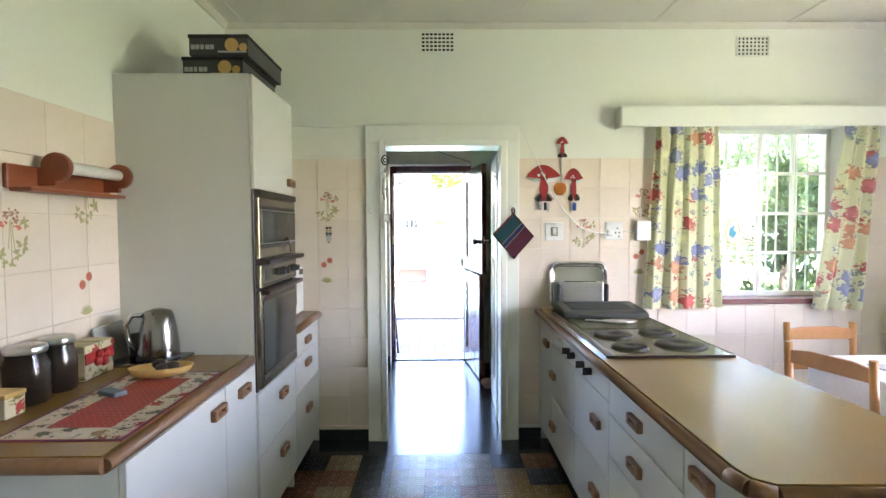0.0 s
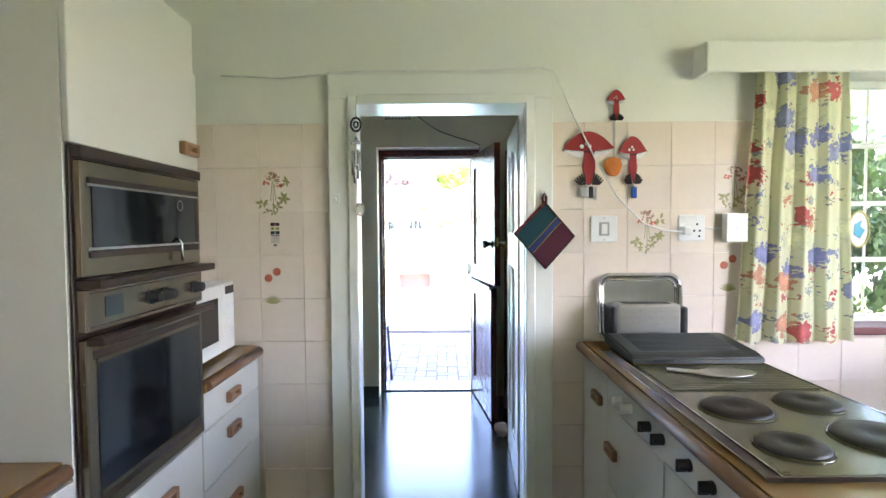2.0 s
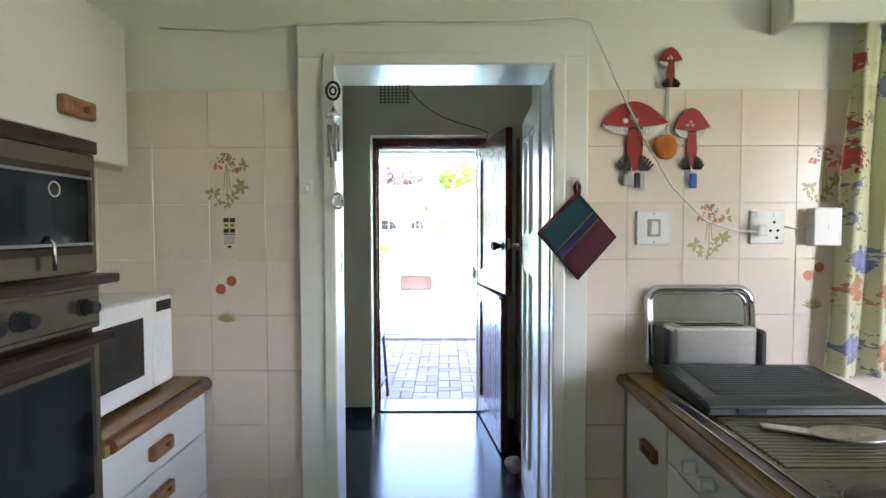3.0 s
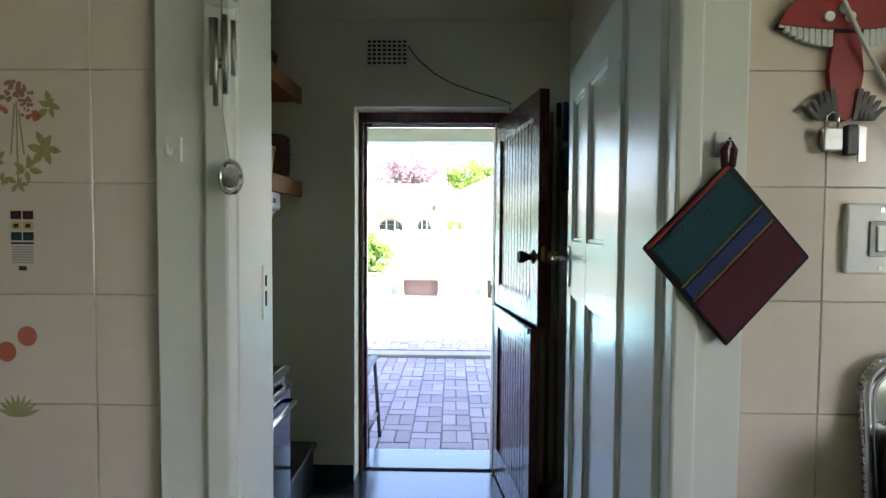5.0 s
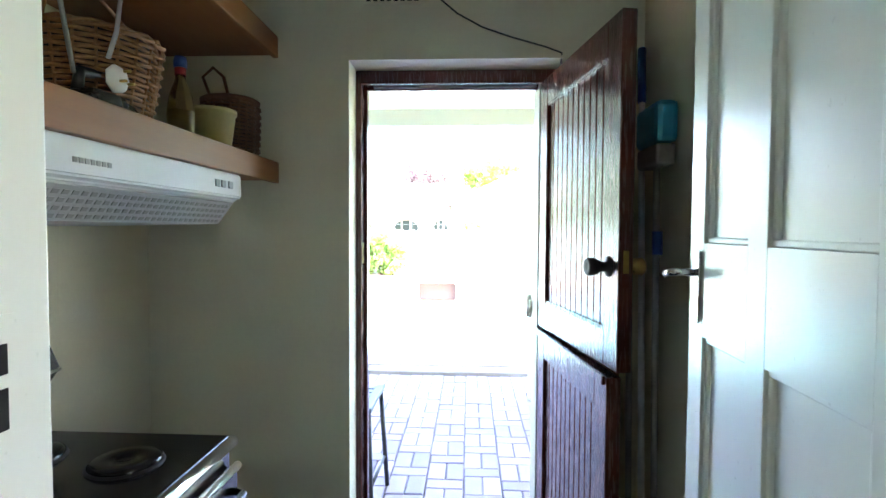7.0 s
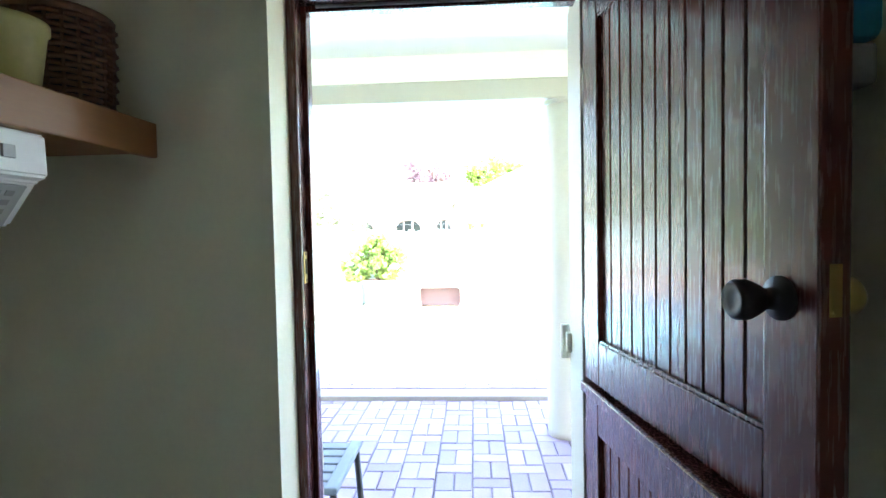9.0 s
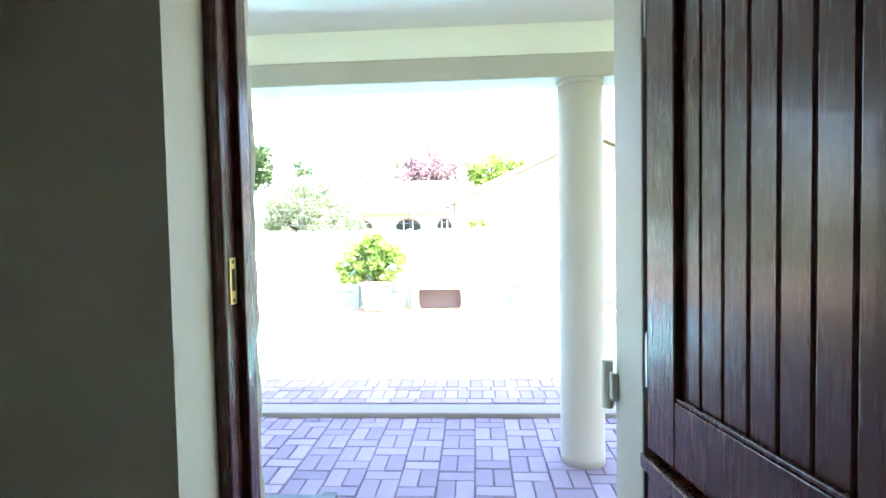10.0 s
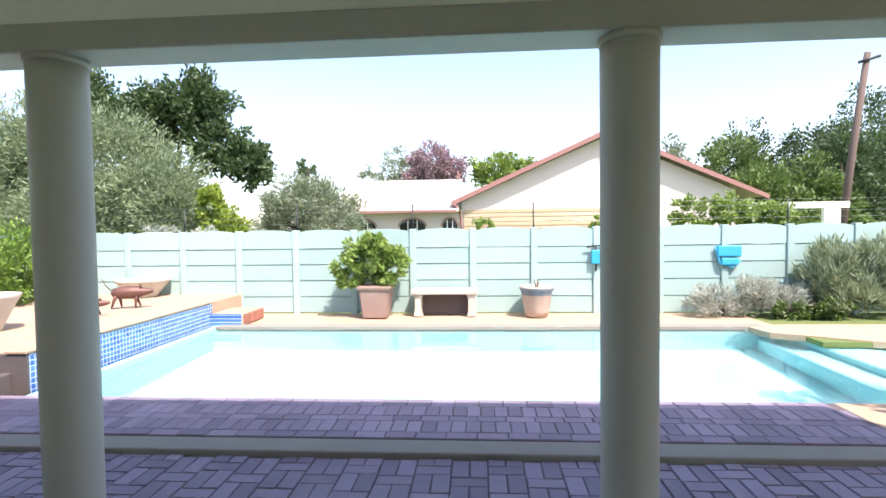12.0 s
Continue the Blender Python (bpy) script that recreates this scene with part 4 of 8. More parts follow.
def boar(x, y, z, s, turn):
    """A plain bronze animal sculpture in one mesh."""
    bm = bmesh.new()
    lathe(bm, (0, 0, 0.36), [(0.02, -0.34), (0.10, -0.30), (0.145, -0.15), (0.15, 0.05), (0.15, 0.2), (0.11, 0.3), (0.085, 0.42), (0.05, 0.52), (0.035, 0.56)], 14, "x")
    for px, dx in ((-0.22, -0.1), (-0.18, 0.05), (0.15, 0.12), (0.20, -0.02)):
        tube(bm, [(px, 0.06 if dx > 0 else -0.06, 0.3), (px + dx * 0.5, 0.07 if dx > 0 else -0.07, 0.16), (px + dx, 0.07 if dx > 0 else -0.07, 0.0)], 0.045, 7, 0.022)
    tube(bm, [(-0.33, 0, 0.42), (-0.45, 0, 0.56), (-0.52, 0, 0.72)], 0.012, 5, 0.006)
    for sy in (-1, 1):
        tube(bm, [(0.30, 0.05 * sy, 0.44), (0.27, 0.08 * sy, 0.56)], 0.03, 5, 0.008)
        tube(bm, [(0.46, 0.05 * sy, 0.32), (0.52, 0.09 * sy, 0.38), (0.50, 0.1 * sy, 0.45)], 0.014, 5, 0.005)
    ob = solo("animal_sculpture", bm, M["bronzeart"], "brown bronze boar sculpture standing on the terrace", "sculpture", "boar sculptures")
    ob.matrix_basis = pose(x, y, z, 0, 0, turn) @ Matrix.Diagonal((s, s, s, 1))


boar(-5.28, 12.75, 0.262, 0.60, 25)
boar(-5.30, 12.05, 0.262, 0.42, 20)

t = thing("pool_net_float", "turquoise plastic pool toy hung on the fence", "pool toy", (3.82, 14.33, 0.7))
bm = bmesh.new()
box(bm, 3.62, 4.0, 14.28, 14.35, 0.82, 1.0, 0.02)
box(bm, 3.68, 3.95, 14.27, 14.35, 0.68, 0.80, 0.02)
part("body", bm, M["cyan"], t)
bm = bmesh.new()
tube(bm, [(3.6, 14.32, 0.98), (3.66, 14.3, 0.72), (3.86, 14.3, 0.64), (3.98, 14.3, 0.76)], 0.016, 6)
part("hose", bm, M["cyan"], t)
t = thing("pool_tool", "dark blue pool brush hung on the fence", "pool brush", (1.70, 14.33, 0.6))
part("brush", box(bmesh.new(), 1.62, 1.80, 14.29, 14.35, 0.72, 0.95, 0.015), M["cyan"], t)
bm = bmesh.new()
tube(bm, [(1.55, 14.32, 1.0), (1.86, 14.32, 1.04)], 0.012, 6)
tube(bm, [(1.70, 14.32, 1.02), (1.70, 14.32, 0.6)], 0.012, 6)
part("bracket", bm, M["darkmetal"], t)

# the garden's own grid stands a little turned and raised against the house's
def set_out(known, slope):
    m = Matrix(((1.033, 0.0182, 0, -0.106 + 1.033 * 0.056 - 0.0182 * 5.478), (0, 1.02, 0, 5.459 - 1.02 * 5.478), (0, slope, 1.033, 1.396 - 1.033 * 1.332 - slope * 5.478), (0, 0, 0, 1)))
    for ob in [q for q in bpy.data.objects if q.parent is None and q.name not in known and not q.name.startswith("courtyard")]:
        ob.matrix_basis = m @ ob.matrix_basis


set_out(GARDEN_FROM, 0.0)
GARDEN_FROM = {ob.name for ob in bpy.data.objects}

# ---- neighbour's house and street pole ----
house = thing("neighbour_house", "pale house with rose fascia, gable and arched verandah", "house", (2, 30, -0.24))
apex = (5.2, 5.45)
bm = bmesh.new()
prism(bm, [(-1.3, -0.3), (10.9, -0.3), (10.9, 2.75), (5.2, 5.25), (-1.3, 2.42)], 30, 30.3, "y")
part("gable_wall", bm, M["housewall"], house)
bm = bmesh.new()
prism(bm, [(-1.75, 2.22), (5.2, 5.30), (12.1, 2.30), (12.1, 2.50), (5.2, 5.52), (-1.75, 2.44)], 29.5, 29.62, "y")
part("barge_board", bm, M["fascia"], house, "rose painted barge boards")
bm = bmesh.new()
prism(bm, [(-1.75, 2.34), (5.2, 5.42), (12.1, 2.42), (12.1, 2.48), (5.2, 5.50), (-1.75, 2.42)], 29.62, 40, "y")
part("roof", bm, M["rooftile"], house)
bm = bmesh.new()
for p, q, r, s in (((-7.8, 29.4, 2.05), (-1.4, 29.4, 2.05), (-1.4, 33.0, 3.75), (-6.8, 33.0, 3.75)), ((-7.8, 36.6, 2.05), (-7.8, 29.4, 2.05), (-6.8, 33.0, 3.75), (-6.8, 33.01, 3.75))):
    v = [bm.verts.new(x) for x in (p, q, r, s)]
    w = [bm.verts.new((x[0], x[1], x[2] - 0.06)) for x in (p, q, r, s)]
    bm.faces.new(v)
    bm.faces.new(w[::-1])
    for k in range(4):
        bm.faces.new((v[k], w[k], w[(k + 1) % 4], v[(k + 1) % 4]))
part("wing_roof", bm, M["rooftile"], house)
part("gutter", box(bmesh.new(), -7.9, -1.5, 29.3, 29.42, 1.94, 2.06, 0.01), M["fascia"], house)
# arched verandah wall
bm = bmesh.new()
wall_mesh(bm, "y", 30.0, 30.3, -7.2, -1.3, -0.3, 2.0, [(-6.55, -5.35, -0.3, 1.35), (-4.2, -3.0, -0.3, 1.35), (-2.2, -1.5, -0.3, 1.35)])
part("arcade_wall", bm, M["housewall"], house)
for x0, x1 in ((-6.55, -5.35), (-4.2, -3.0), (-2.2, -1.5)):
    bm = bmesh.new()
    c, r = (x0 + x1) / 2, (x1 - x0) / 2
    prism(bm, [(x0, 1.30)] + [(x1, 1.30)] + [(c + r * math.cos(math.pi * k / 14), 1.30 + 0.36 * math.sin(math.pi * k / 14)) for k in range(15)], 29.97, 29.995, "y")
    w = part("window", bm, M["darkwin"], house, "dark arched window")
    bm = bmesh.new()
    for k in range(14):
        a, b2 = math.pi * k / 14, math.pi * (k + 1) / 14
        prism(bm, [(c + (r + q) * math.cos(z), 1.30 + (0.36 + q) * math.sin(z)) for z, q in ((a, 0), (b2, 0), (b2, 0.09), (a, 0.09))], 29.93, 29.99, "y")
    part("arch_trim", bm, M["terracotta"], w)
    for k in (-0.3, 0.3):
        part("glazing_bar", box(bmesh.new(), c + k * r * 1.2 - 0.02, c + k * r * 1.2 + 0.02, 29.94, 29.97, 1.0, 1.60), M["gloss"], w)
    part("lower_pane", box(bmesh.new(), x0, x1, 30.05, 30.08, -0.3, 1.30), M["darkwin"], w)
rows = 7
for j in range(rows):
    bm = bmesh.new()
    box(bm, -1.2, 5.0, 29.93, 30.0, 0.7 + j * 0.2, 0.875 + j * 0.2, 0.01, 1)
    part("brick_course", bm, M["brick"], house, "cream face brick course")
bm = bmesh.new()
tube(bm, [(-1.62, 29.45, 2.3), (-1.35, 29.85, 2.0), (-1.25, 29.9, -0.2)], 0.05, 8)
part("downpipe", bm, M["fascia"], house)
part("wing_post", box(bmesh.new(), -1.62, -1.52, 32.9, 33.0, 3.5, 4.1), M["fascia"], house)
t = thing("pergola", "white garden pergola beam on posts", "pergola", (9.3, 23, -0.24))
part("beam", box(bmesh.new(), 7.6, 11.2, 22.9, 23.1, 1.72, 1.92, 0.01), M["gloss"], t)
for x in (8.6, 10.7):
    part("post", box(bmesh.new(), x - 0.25, x + 0.25, 22.92, 23.08, -0.24, 1.72, 0.01), M["gloss"], t)
t = thing("utility_pole", "leaning brown wooden utility pole", "utility pole", (12.15, 25, -0.24))
bm = bmesh.new()
tube(bm, [(12.15, 25, -0.4), (12.6, 25, 3.6), (13.05, 25, 7.1)], 0.14, 12, 0.10)
part("pole", bm, M["polewood"], t)
bm = bmesh.new()
tube(bm, [(12.7, 24.9, 6.75), (13.4, 24.9, 6.95)], 0.05, 6)
part("bracket", bm, M["darkmetal"], t)

set_out(GARDEN_FROM, 0.006)

# ---- kitchen: cabinets and worktops ----


def pull(parent, x, y, z, out, length=0.105, height=0.042):
    """A routed wooden pull on a front that faces along x (out is +1 or -1)."""
    bm = bmesh.new()
    a, b = x, x + out * 0.022
    x0, x1 = min(a, b), max(a, b)
    box(bm, x0, x1, y - length / 2, y + length / 2, z + height / 2 - 0.013, z + height / 2, 0.005)
    box(bm, x0, x1, y - length / 2, y + length / 2, z - height / 2, z - height / 2 + 0.013, 0.005)
    for s in (-1, 1):
        yy = y + s * (length / 2 - 0.011)
        box(bm, x0, x1, yy - 0.012, yy + 0.012, z - height / 2, z + height / 2, 0.005)
    box(bm, min(a, a + out * 0.006), max(a, a + out * 0.006), y - length / 2 + 0.006, y + length / 2 - 0.006, z - height / 2 + 0.006, z + height / 2 - 0.006)
    return part("handle", bm, M["handle"], parent, "routed brown wooden handle")


def unit(name, label, x0, x1, y0, y1, z1, out, fronts, group="", plinth=0.09):
    """A floor unit whose fronts (kind, y0, y1, z0, z1, handle y, handle z) face along x."""
    t = thing(name, label, "cabinet", ((x0 + x1) / 2, (y0 + y1) / 2, 0), group)
    face = x1 if out > 0 else x0
    back = x0 if out > 0 else x1
    inner = face - out * 0.02
    bm = bmesh.new()
    box(bm, min(back, inner), max(back, inner), y0 + 0.001, y1 - 0.001, plinth, z1)
    part("body", bm, M["cab"], t)
    p = face - out * 0.06
    part("plinth", box(bmesh.new(), min(back, p), max(back, p), y0 + 0.001, y1 - 0.001, 0.0, plinth), M["brown"], t)
    for kind, a, b, c, d, hy, hz in fronts:
        bm = bmesh.new()
        box(bm, min(inner + out * 0.001, face), max(inner + out * 0.001, face), a + 0.0025, b - 0.0025, c + 0.0025, d - 0.0025, 0.002, 1)
        f = part(kind, bm, M["cab"], t)
        if hy is not None:
            pull(f, face, hy, hz, out)
    return t


FX = -0.832
unit("base_cabinet", "cream laminate floor cabinet with wooden handle under the worktop", XL + 0.002, FX - 0.01, 1.36, 1.99, 0.856, 1, [("door", 1.36, 1.99, 0.1, 0.856, 1.91, 0.788)], "wall side base cabinets")
unit("base_cabinet", "narrow cream laminate floor cabinet beside the oven tower", XL + 0.002, FX - 0.01, 1.99, 2.318, 0.856, 1, [("door", 1.99, 2.318, 0.1, 0.856, 2.16, 0.788)], "wall side base cabinets")
unit("drawer_cabinet", "cream laminate drawer cabinet under the microwave", XL + 0.002, FX, 2.922, 3.47, 0.856, 1,
     [("drawer", 2.922, 3.47, 0.715, 0.856, 3.17, 0.781), ("drawer", 2.922, 3.47, 0.505, 0.715, 3.17, 0.645), ("drawer", 2.922, 3.47, 0.10, 0.505, 3.17, 0.365)], "wall side base cabinets")


def worktop(name, label, outline, z0, z1, rim):
    """A worktop with a rounded, darker nosing: outline in x, y."""
    t = thing(name, label, "worktop", (outline[0][0], outline[0][1], z0))
    bm = bmesh.new()
    prism(bm, outline, z0, z1, "z")
    edges = [e for e in bm.edges if abs(e.verts[0].co.z - e.verts[1].co.z) < 1e-4 and e.verts[0].co.z > z1 - 1e-3]
    bmesh.ops.bevel(bm, geom=edges, offset=0.012, segments=3, affect="EDGES")
    part("top", bm, M["top"], t)
    bm = bmesh.new()
    for (xa, ya), (xb, yb) in zip(rim, rim[1:]):
        tube(bm, [(xa, ya, (z0 + z1) / 2), (xb, yb, (z0 + z1) / 2)], 0.0195, 12)
    part("nosing", bm, M["edge"], t, "darker rounded wooden nosing")
    return t


worktop("worktop", "brown oak veneer worktop beside the oven tower", [(XL + 0.002, 1.29), (-0.852, 1.29), (-0.852, 2.318), (XL + 0.002, 2.318)], 0.858, 0.9, [(XL + 0.02, 1.292), (-0.852, 1.292), (-0.852, 2.30)])
worktop("worktop", "short brown oak veneer worktop under the microwave", [(XL + 0.002, 2.922), (-0.822, 2.922), (-0.822, 3.46), (-0.84, 3.50), (XL + 0.002, 3.50)], 0.858, 0.9, [(-0.822, 2.94), (-0.822, 3.46), (-0.85, 3.50)])
RX = 0.655
worktop("peninsula_worktop", "long golden oak veneer worktop with rounded corner", [(0.632, 3.535), (0.625, 1.21), (0.638, 1.15), (0.68, 1.118), (1.24, 1.10), (1.27, 1.13), (1.24, 2.2), (1.24, 3.535)], 0.858, 0.9, [(0.632, 3.52), (0.625, 1.21), (0.638, 1.15), (0.68, 1.118), (1.24, 1.10)])
unit("peninsula_cabinet", "narrow cream laminate cabinet beside the wall", RX, 1.20, 3.19, 3.535, 0.856, -1, [("door", 3.19, 3.535, 0.1, 0.856, 3.30, 0.713)], "peninsula cabinets")
hobunit = unit("hob_cabinet", "cream laminate cabinet with stove control panel below the hob", RX, 1.20, 2.13, 3.19, 0.856, -1,
               [("control_panel", 2.13, 3.19, 0.73, 0.856, None, None), ("door", 2.66, 3.19, 0.41, 0.73, 3.12, 0.56), ("drawer", 2.66, 3.19, 0.1, 0.41, 3.12, 0.25), ("door", 2.13, 2.66, 0.41, 0.73, 2.28, 0.60), ("drawer", 2.13, 2.66, 0.1, 0.41, 2.29, 0.28)], "peninsula cabinets")
unit("drawer_cabinet", "cream laminate cabinet with three drawers", RX, 1.20, 1.486, 2.13, 0.856, -1,
     [("drawer", 1.486, 2.13, 0.69, 0.856, 1.83, 0.765), ("drawer", 1.486, 2.13, 0.52, 0.69, 1.83, 0.605), ("drawer", 1.486, 2.13, 0.1, 0.52, 1.83, 0.40)], "peninsula cabinets")
unit("peninsula_cabinet", "cream laminate cabinet at the end of the peninsula", RX, 1.20, 1.20, 1.486, 0.856, -1, [("door", 1.20, 1.486, 0.1, 0.856, 1.37, 0.785)], "peninsula cabinets")
for y, mat in ((3.02, "white"), (2.93, "white"), (2.77, "black"), (2.67, "black"), (2.50, "black"), (2.38, "black")):
    k = part("knob", lathe(bmesh.new(), (RX, y, 0.792), [(0.017, 0), (0.017, -0.008), (0.013, -0.012), (0.012, -0.03), (0.010, -0.032)], 16, "x"), M["white" if mat == "white" else "blackplastic"], hobunit, mat + " plastic control knob")
    part("knob_grip", box(bmesh.new(), RX - 0.038, RX - 0.010, y - 0.004, y + 0.004, 0.775, 0.809, 0.002, 1), M["white" if mat == "white" else "blackplastic"], k)

# tall oven cabinet
t = thing("oven_cabinet", "tall cream laminate oven cabinet against the tiled wall", "cabinet", (-1.13, 2.62, 0))
for y0, y1 in ((2.32, 2.337), (2.903, 2.92)):
    part("side_panel", box(bmesh.new(), XL + 0.002, -0.85, y0, y1, 0.0, 2.115, 0.001), M["cab"], t)
part("top_panel", box(bmesh.new(), XL + 0.002, -0.85, 2.337, 2.903, 2.098, 2.115), M["cab"], t)
part("back_panel", box(bmesh.new(), XL + 0.002, -1.40, 2.337, 2.903, 0.0, 2.098), M["cab"], t)
for z0, z1 in ((0.70, 0.722), (1.622, 1.64)):
    part("shelf", box(bmesh.new(), -1.40, -0.86, 2.337, 2.903, z0, z1), M["cab"], t)
part("plinth", box(bmesh.new(), -1.40, -0.9, 2.337, 2.903, 0.0, 0.09), M["brown"], t)
d = part("door", box(bmesh.new(), -0.849, FX, 2.322, 2.918, 1.625, 2.113, 0.002, 1), M["cab"], t)
pull(d, FX, 2.86, 1.688, 1, 0.10)
for z0, z1, hz in ((0.43, 0.715, 0.618), (0.10, 0.427, 0.325)):
    d = part("drawer", box(bmesh.new(), -0.849, FX, 2.322, 2.918, z0, z1, 0.002, 1), M["cab"], t)
    pull(d, FX, 2.665, hz, 1)
# built-in double oven
t = thing("double_oven", "bronze and dark glass built-in double oven", "oven", (-1.1, 2.62, 0.722))
part("housing", box(bmesh.new(), -1.39, -0.845, 2.34, 2.90, 0.724, 1.620), M["blackplastic"], t)
part("frame", box(bmesh.new(), -0.845, -0.838, 2.325, 2.915, 0.722, 1.622, 0.002, 1), M["brown"], t, "dark brown trim frame")


def oven_door(name, z0, z1, y0=2.332, y1=2.908):
    d = part(name, box(bmesh.new(), -0.838, -0.818, y0, y1, z0, z1, 0.003, 1), M["bronze"], t, "bronze coloured oven door")
    part("glass", box(bmesh.new(), -0.8185, -0.8155, y0 + 0.035, y1 - 0.035, z0 + 0.055, z1 - 0.05, 0.001, 1), M["ovenglass"], d, "dark oven window glass")
    for za, zb in ((z1 - 0.062, z1 - 0.05), (z0 + 0.055, z0 + 0.067)):
        part("band", box(bmesh.new(), -0.8155, -0.8145, y0 + 0.035, y1 - 0.035, za, zb), M["bronze"], d)
    for za, zb in ((z1 - 0.050, z1 - 0.030), (z0 + 0.036, z0 + 0.055)):
        part("dark_band", box(bmesh.new(), -0.8185, -0.8160, y0 + 0.025, y1 - 0.022, za, zb), M["brown"], d, "dark brown printed band")
    part("dark_side", box(bmesh.new(), -0.8185, -0.8160, y1 - 0.035, y1 - 0.022, z0 + 0.055, z1 - 0.050), M["brown"], d)
    part("handle_bar", box(bmesh.new(), -0.818, -0.780, y0 + 0.002, y1 + 0.004, z1 - 0.016, z1 + 0.004, 0.004), M["brown"], d, "dark brown full width handle bar")
    return d


part("head_trim", box(bmesh.new(), -0.838, -0.812, 2.328, 2.912, 1.590, 1.620, 0.004), M["brown"], t)
up = part("top_oven_door", box(bmesh.new(), -0.838, -0.818, 2.332, 2.908, 1.315, 1.588, 0.003, 1), M["bronze"], t, "bronze coloured oven door")
part("glass", box(bmesh.new(), -0.8185, -0.8155, 2.367, 2.873, 1.375, 1.535, 0.001, 1), M["ovenglass"], up, "dark oven window glass")
part("glass_band", box(bmesh.new(), -0.8155, -0.8145, 2.355, 2.885, 1.36, 1.375), M["brown"], up)
part("glass_band", box(bmesh.new(), -0.8155, -0.8145, 2.355, 2.885, 1.535, 1.55), M["brown"], up)
part("handle_bar", box(bmesh.new(), -0.838, -0.775, 2.330, 2.925, 1.290, 1.312, 0.004), M["brown"], up, "dark brown full width handle bar")
for z in (1.379, 1.529):
    part("chrome_line", box(bmesh.new(), -0.8155, -0.8140, 2.350, 2.890, z, z + 0.006), M["steel"], up, "bright metal line")
part("glass_side", box(bmesh.new(), -0.8155, -0.8145, 2.875, 2.887, 1.36, 1.55), M["brown"], up)
bm = bmesh.new()
lathe(bm, (-0.8155, 2.775, 1.50), [(0.017, 0), (0.017, 0.0008), (0.014, 0.0008), (0.014, 0)], 20, "x", False)
part("sticker_ring", bm, M["board"], up, "pale ring sticker on the glass")
bm = bmesh.new()
tube(bm, [(-0.815, 2.75, 1.40), (-0.800, 2.75, 1.385), (-0.800, 2.75, 1.33)], 0.004, 8)
part("latch", bm, M["chrome"], up)
panel = part("control_panel", box(bmesh.new(), -0.838, -0.815, 2.332, 2.908, 1.186, 1.289, 0.003, 1), M["bronze"], t, "bronze control panel")
part("clock_window", box(bmesh.new(), -0.8152, -0.8135, 2.40, 2.47, 1.215, 1.265), M["ovenglass"], panel)
part("panel_line", box(bmesh.new(), -0.8152, -0.8142, 2.345, 2.895, 1.197, 1.200), M["brown"], panel)
part("panel_line", box(bmesh.new(), -0.8152, -0.8142, 2.345, 2.895, 1.277, 1.280), M["brown"], panel)
for y in (2.60, 2.675, 2.855):
    k = part("knob", lathe(bmesh.new(), (-0.815, y, 1.238), [(0.021, 0), (0.021, 0.006), (0.016, 0.010), (0.015, 0.028), (0.012, 0.031)], 18, "x"), M["blackplastic"], panel, "black control knob")
low = oven_door("main_oven_door", 0.735, 1.172)

# wall cabinet and microwave
t = thing("wall_cabinet", "small cream laminate wall cabinet above the microwave", "cabinet", (-1.26, 3.2, 1.62))
part("body", box(bmesh.new(), XL + 0.002, -1.108, 2.922, 3.49, 1.63, 2.115), M["cab"], t)
part("door", box(bmesh.new(), -1.107, -1.09, 2.924, 3.488, 1.632, 2.113, 0.002, 1), M["cab"], t)
part("light_rail", box(bmesh.new(), -1.13, -1.10, 2.94, 3.47, 1.612, 1.629), M["chrome"], t)
t = thing("microwave_oven", "white microwave oven on the short worktop", "microwave", (-1.13, 3.17, 0.9))
part("case", box(bmesh.new(), -1.33, -0.925, 2.965, 3.405, 0.915, 1.205, 0.012), M["white"], t)
d = part("door", box(bmesh.new(), -0.925, -0.905, 2.967, 3.285, 0.918, 1.202, 0.006), M["white"], t)
part("window", box(bmesh.new(), -0.9052, -0.9035, 3.0, 3.235, 0.975, 1.15, 0.0), M["ovenglass"], d, "dark door window")
panel = part("control_panel", box(bmesh.new(), -0.925, -0.906, 3.288, 3.403, 0.918, 1.202, 0.006), M["white"], t)
part("display", box(bmesh.new(), -0.9062, -0.9045, 3.31, 3.395, 1.155, 1.188), M["ovenglass"], panel)
for j in range(4):
    for i in range(3):
        part("button", box(bmesh.new(), -0.9062, -0.9040, 3.315 + i * 0.026, 3.335 + i * 0.026, 0.99 + j * 0.035, 1.012 + j * 0.035), M["cloth"], panel)
for x in (-1.28, -0.97):
    for y in (3.0, 3.37):
        part("foot", lathe(bmesh.new(), (x, y, 0.9), [(0.014, 0), (0.016, 0.016)], 12), M["blackplastic"], t)

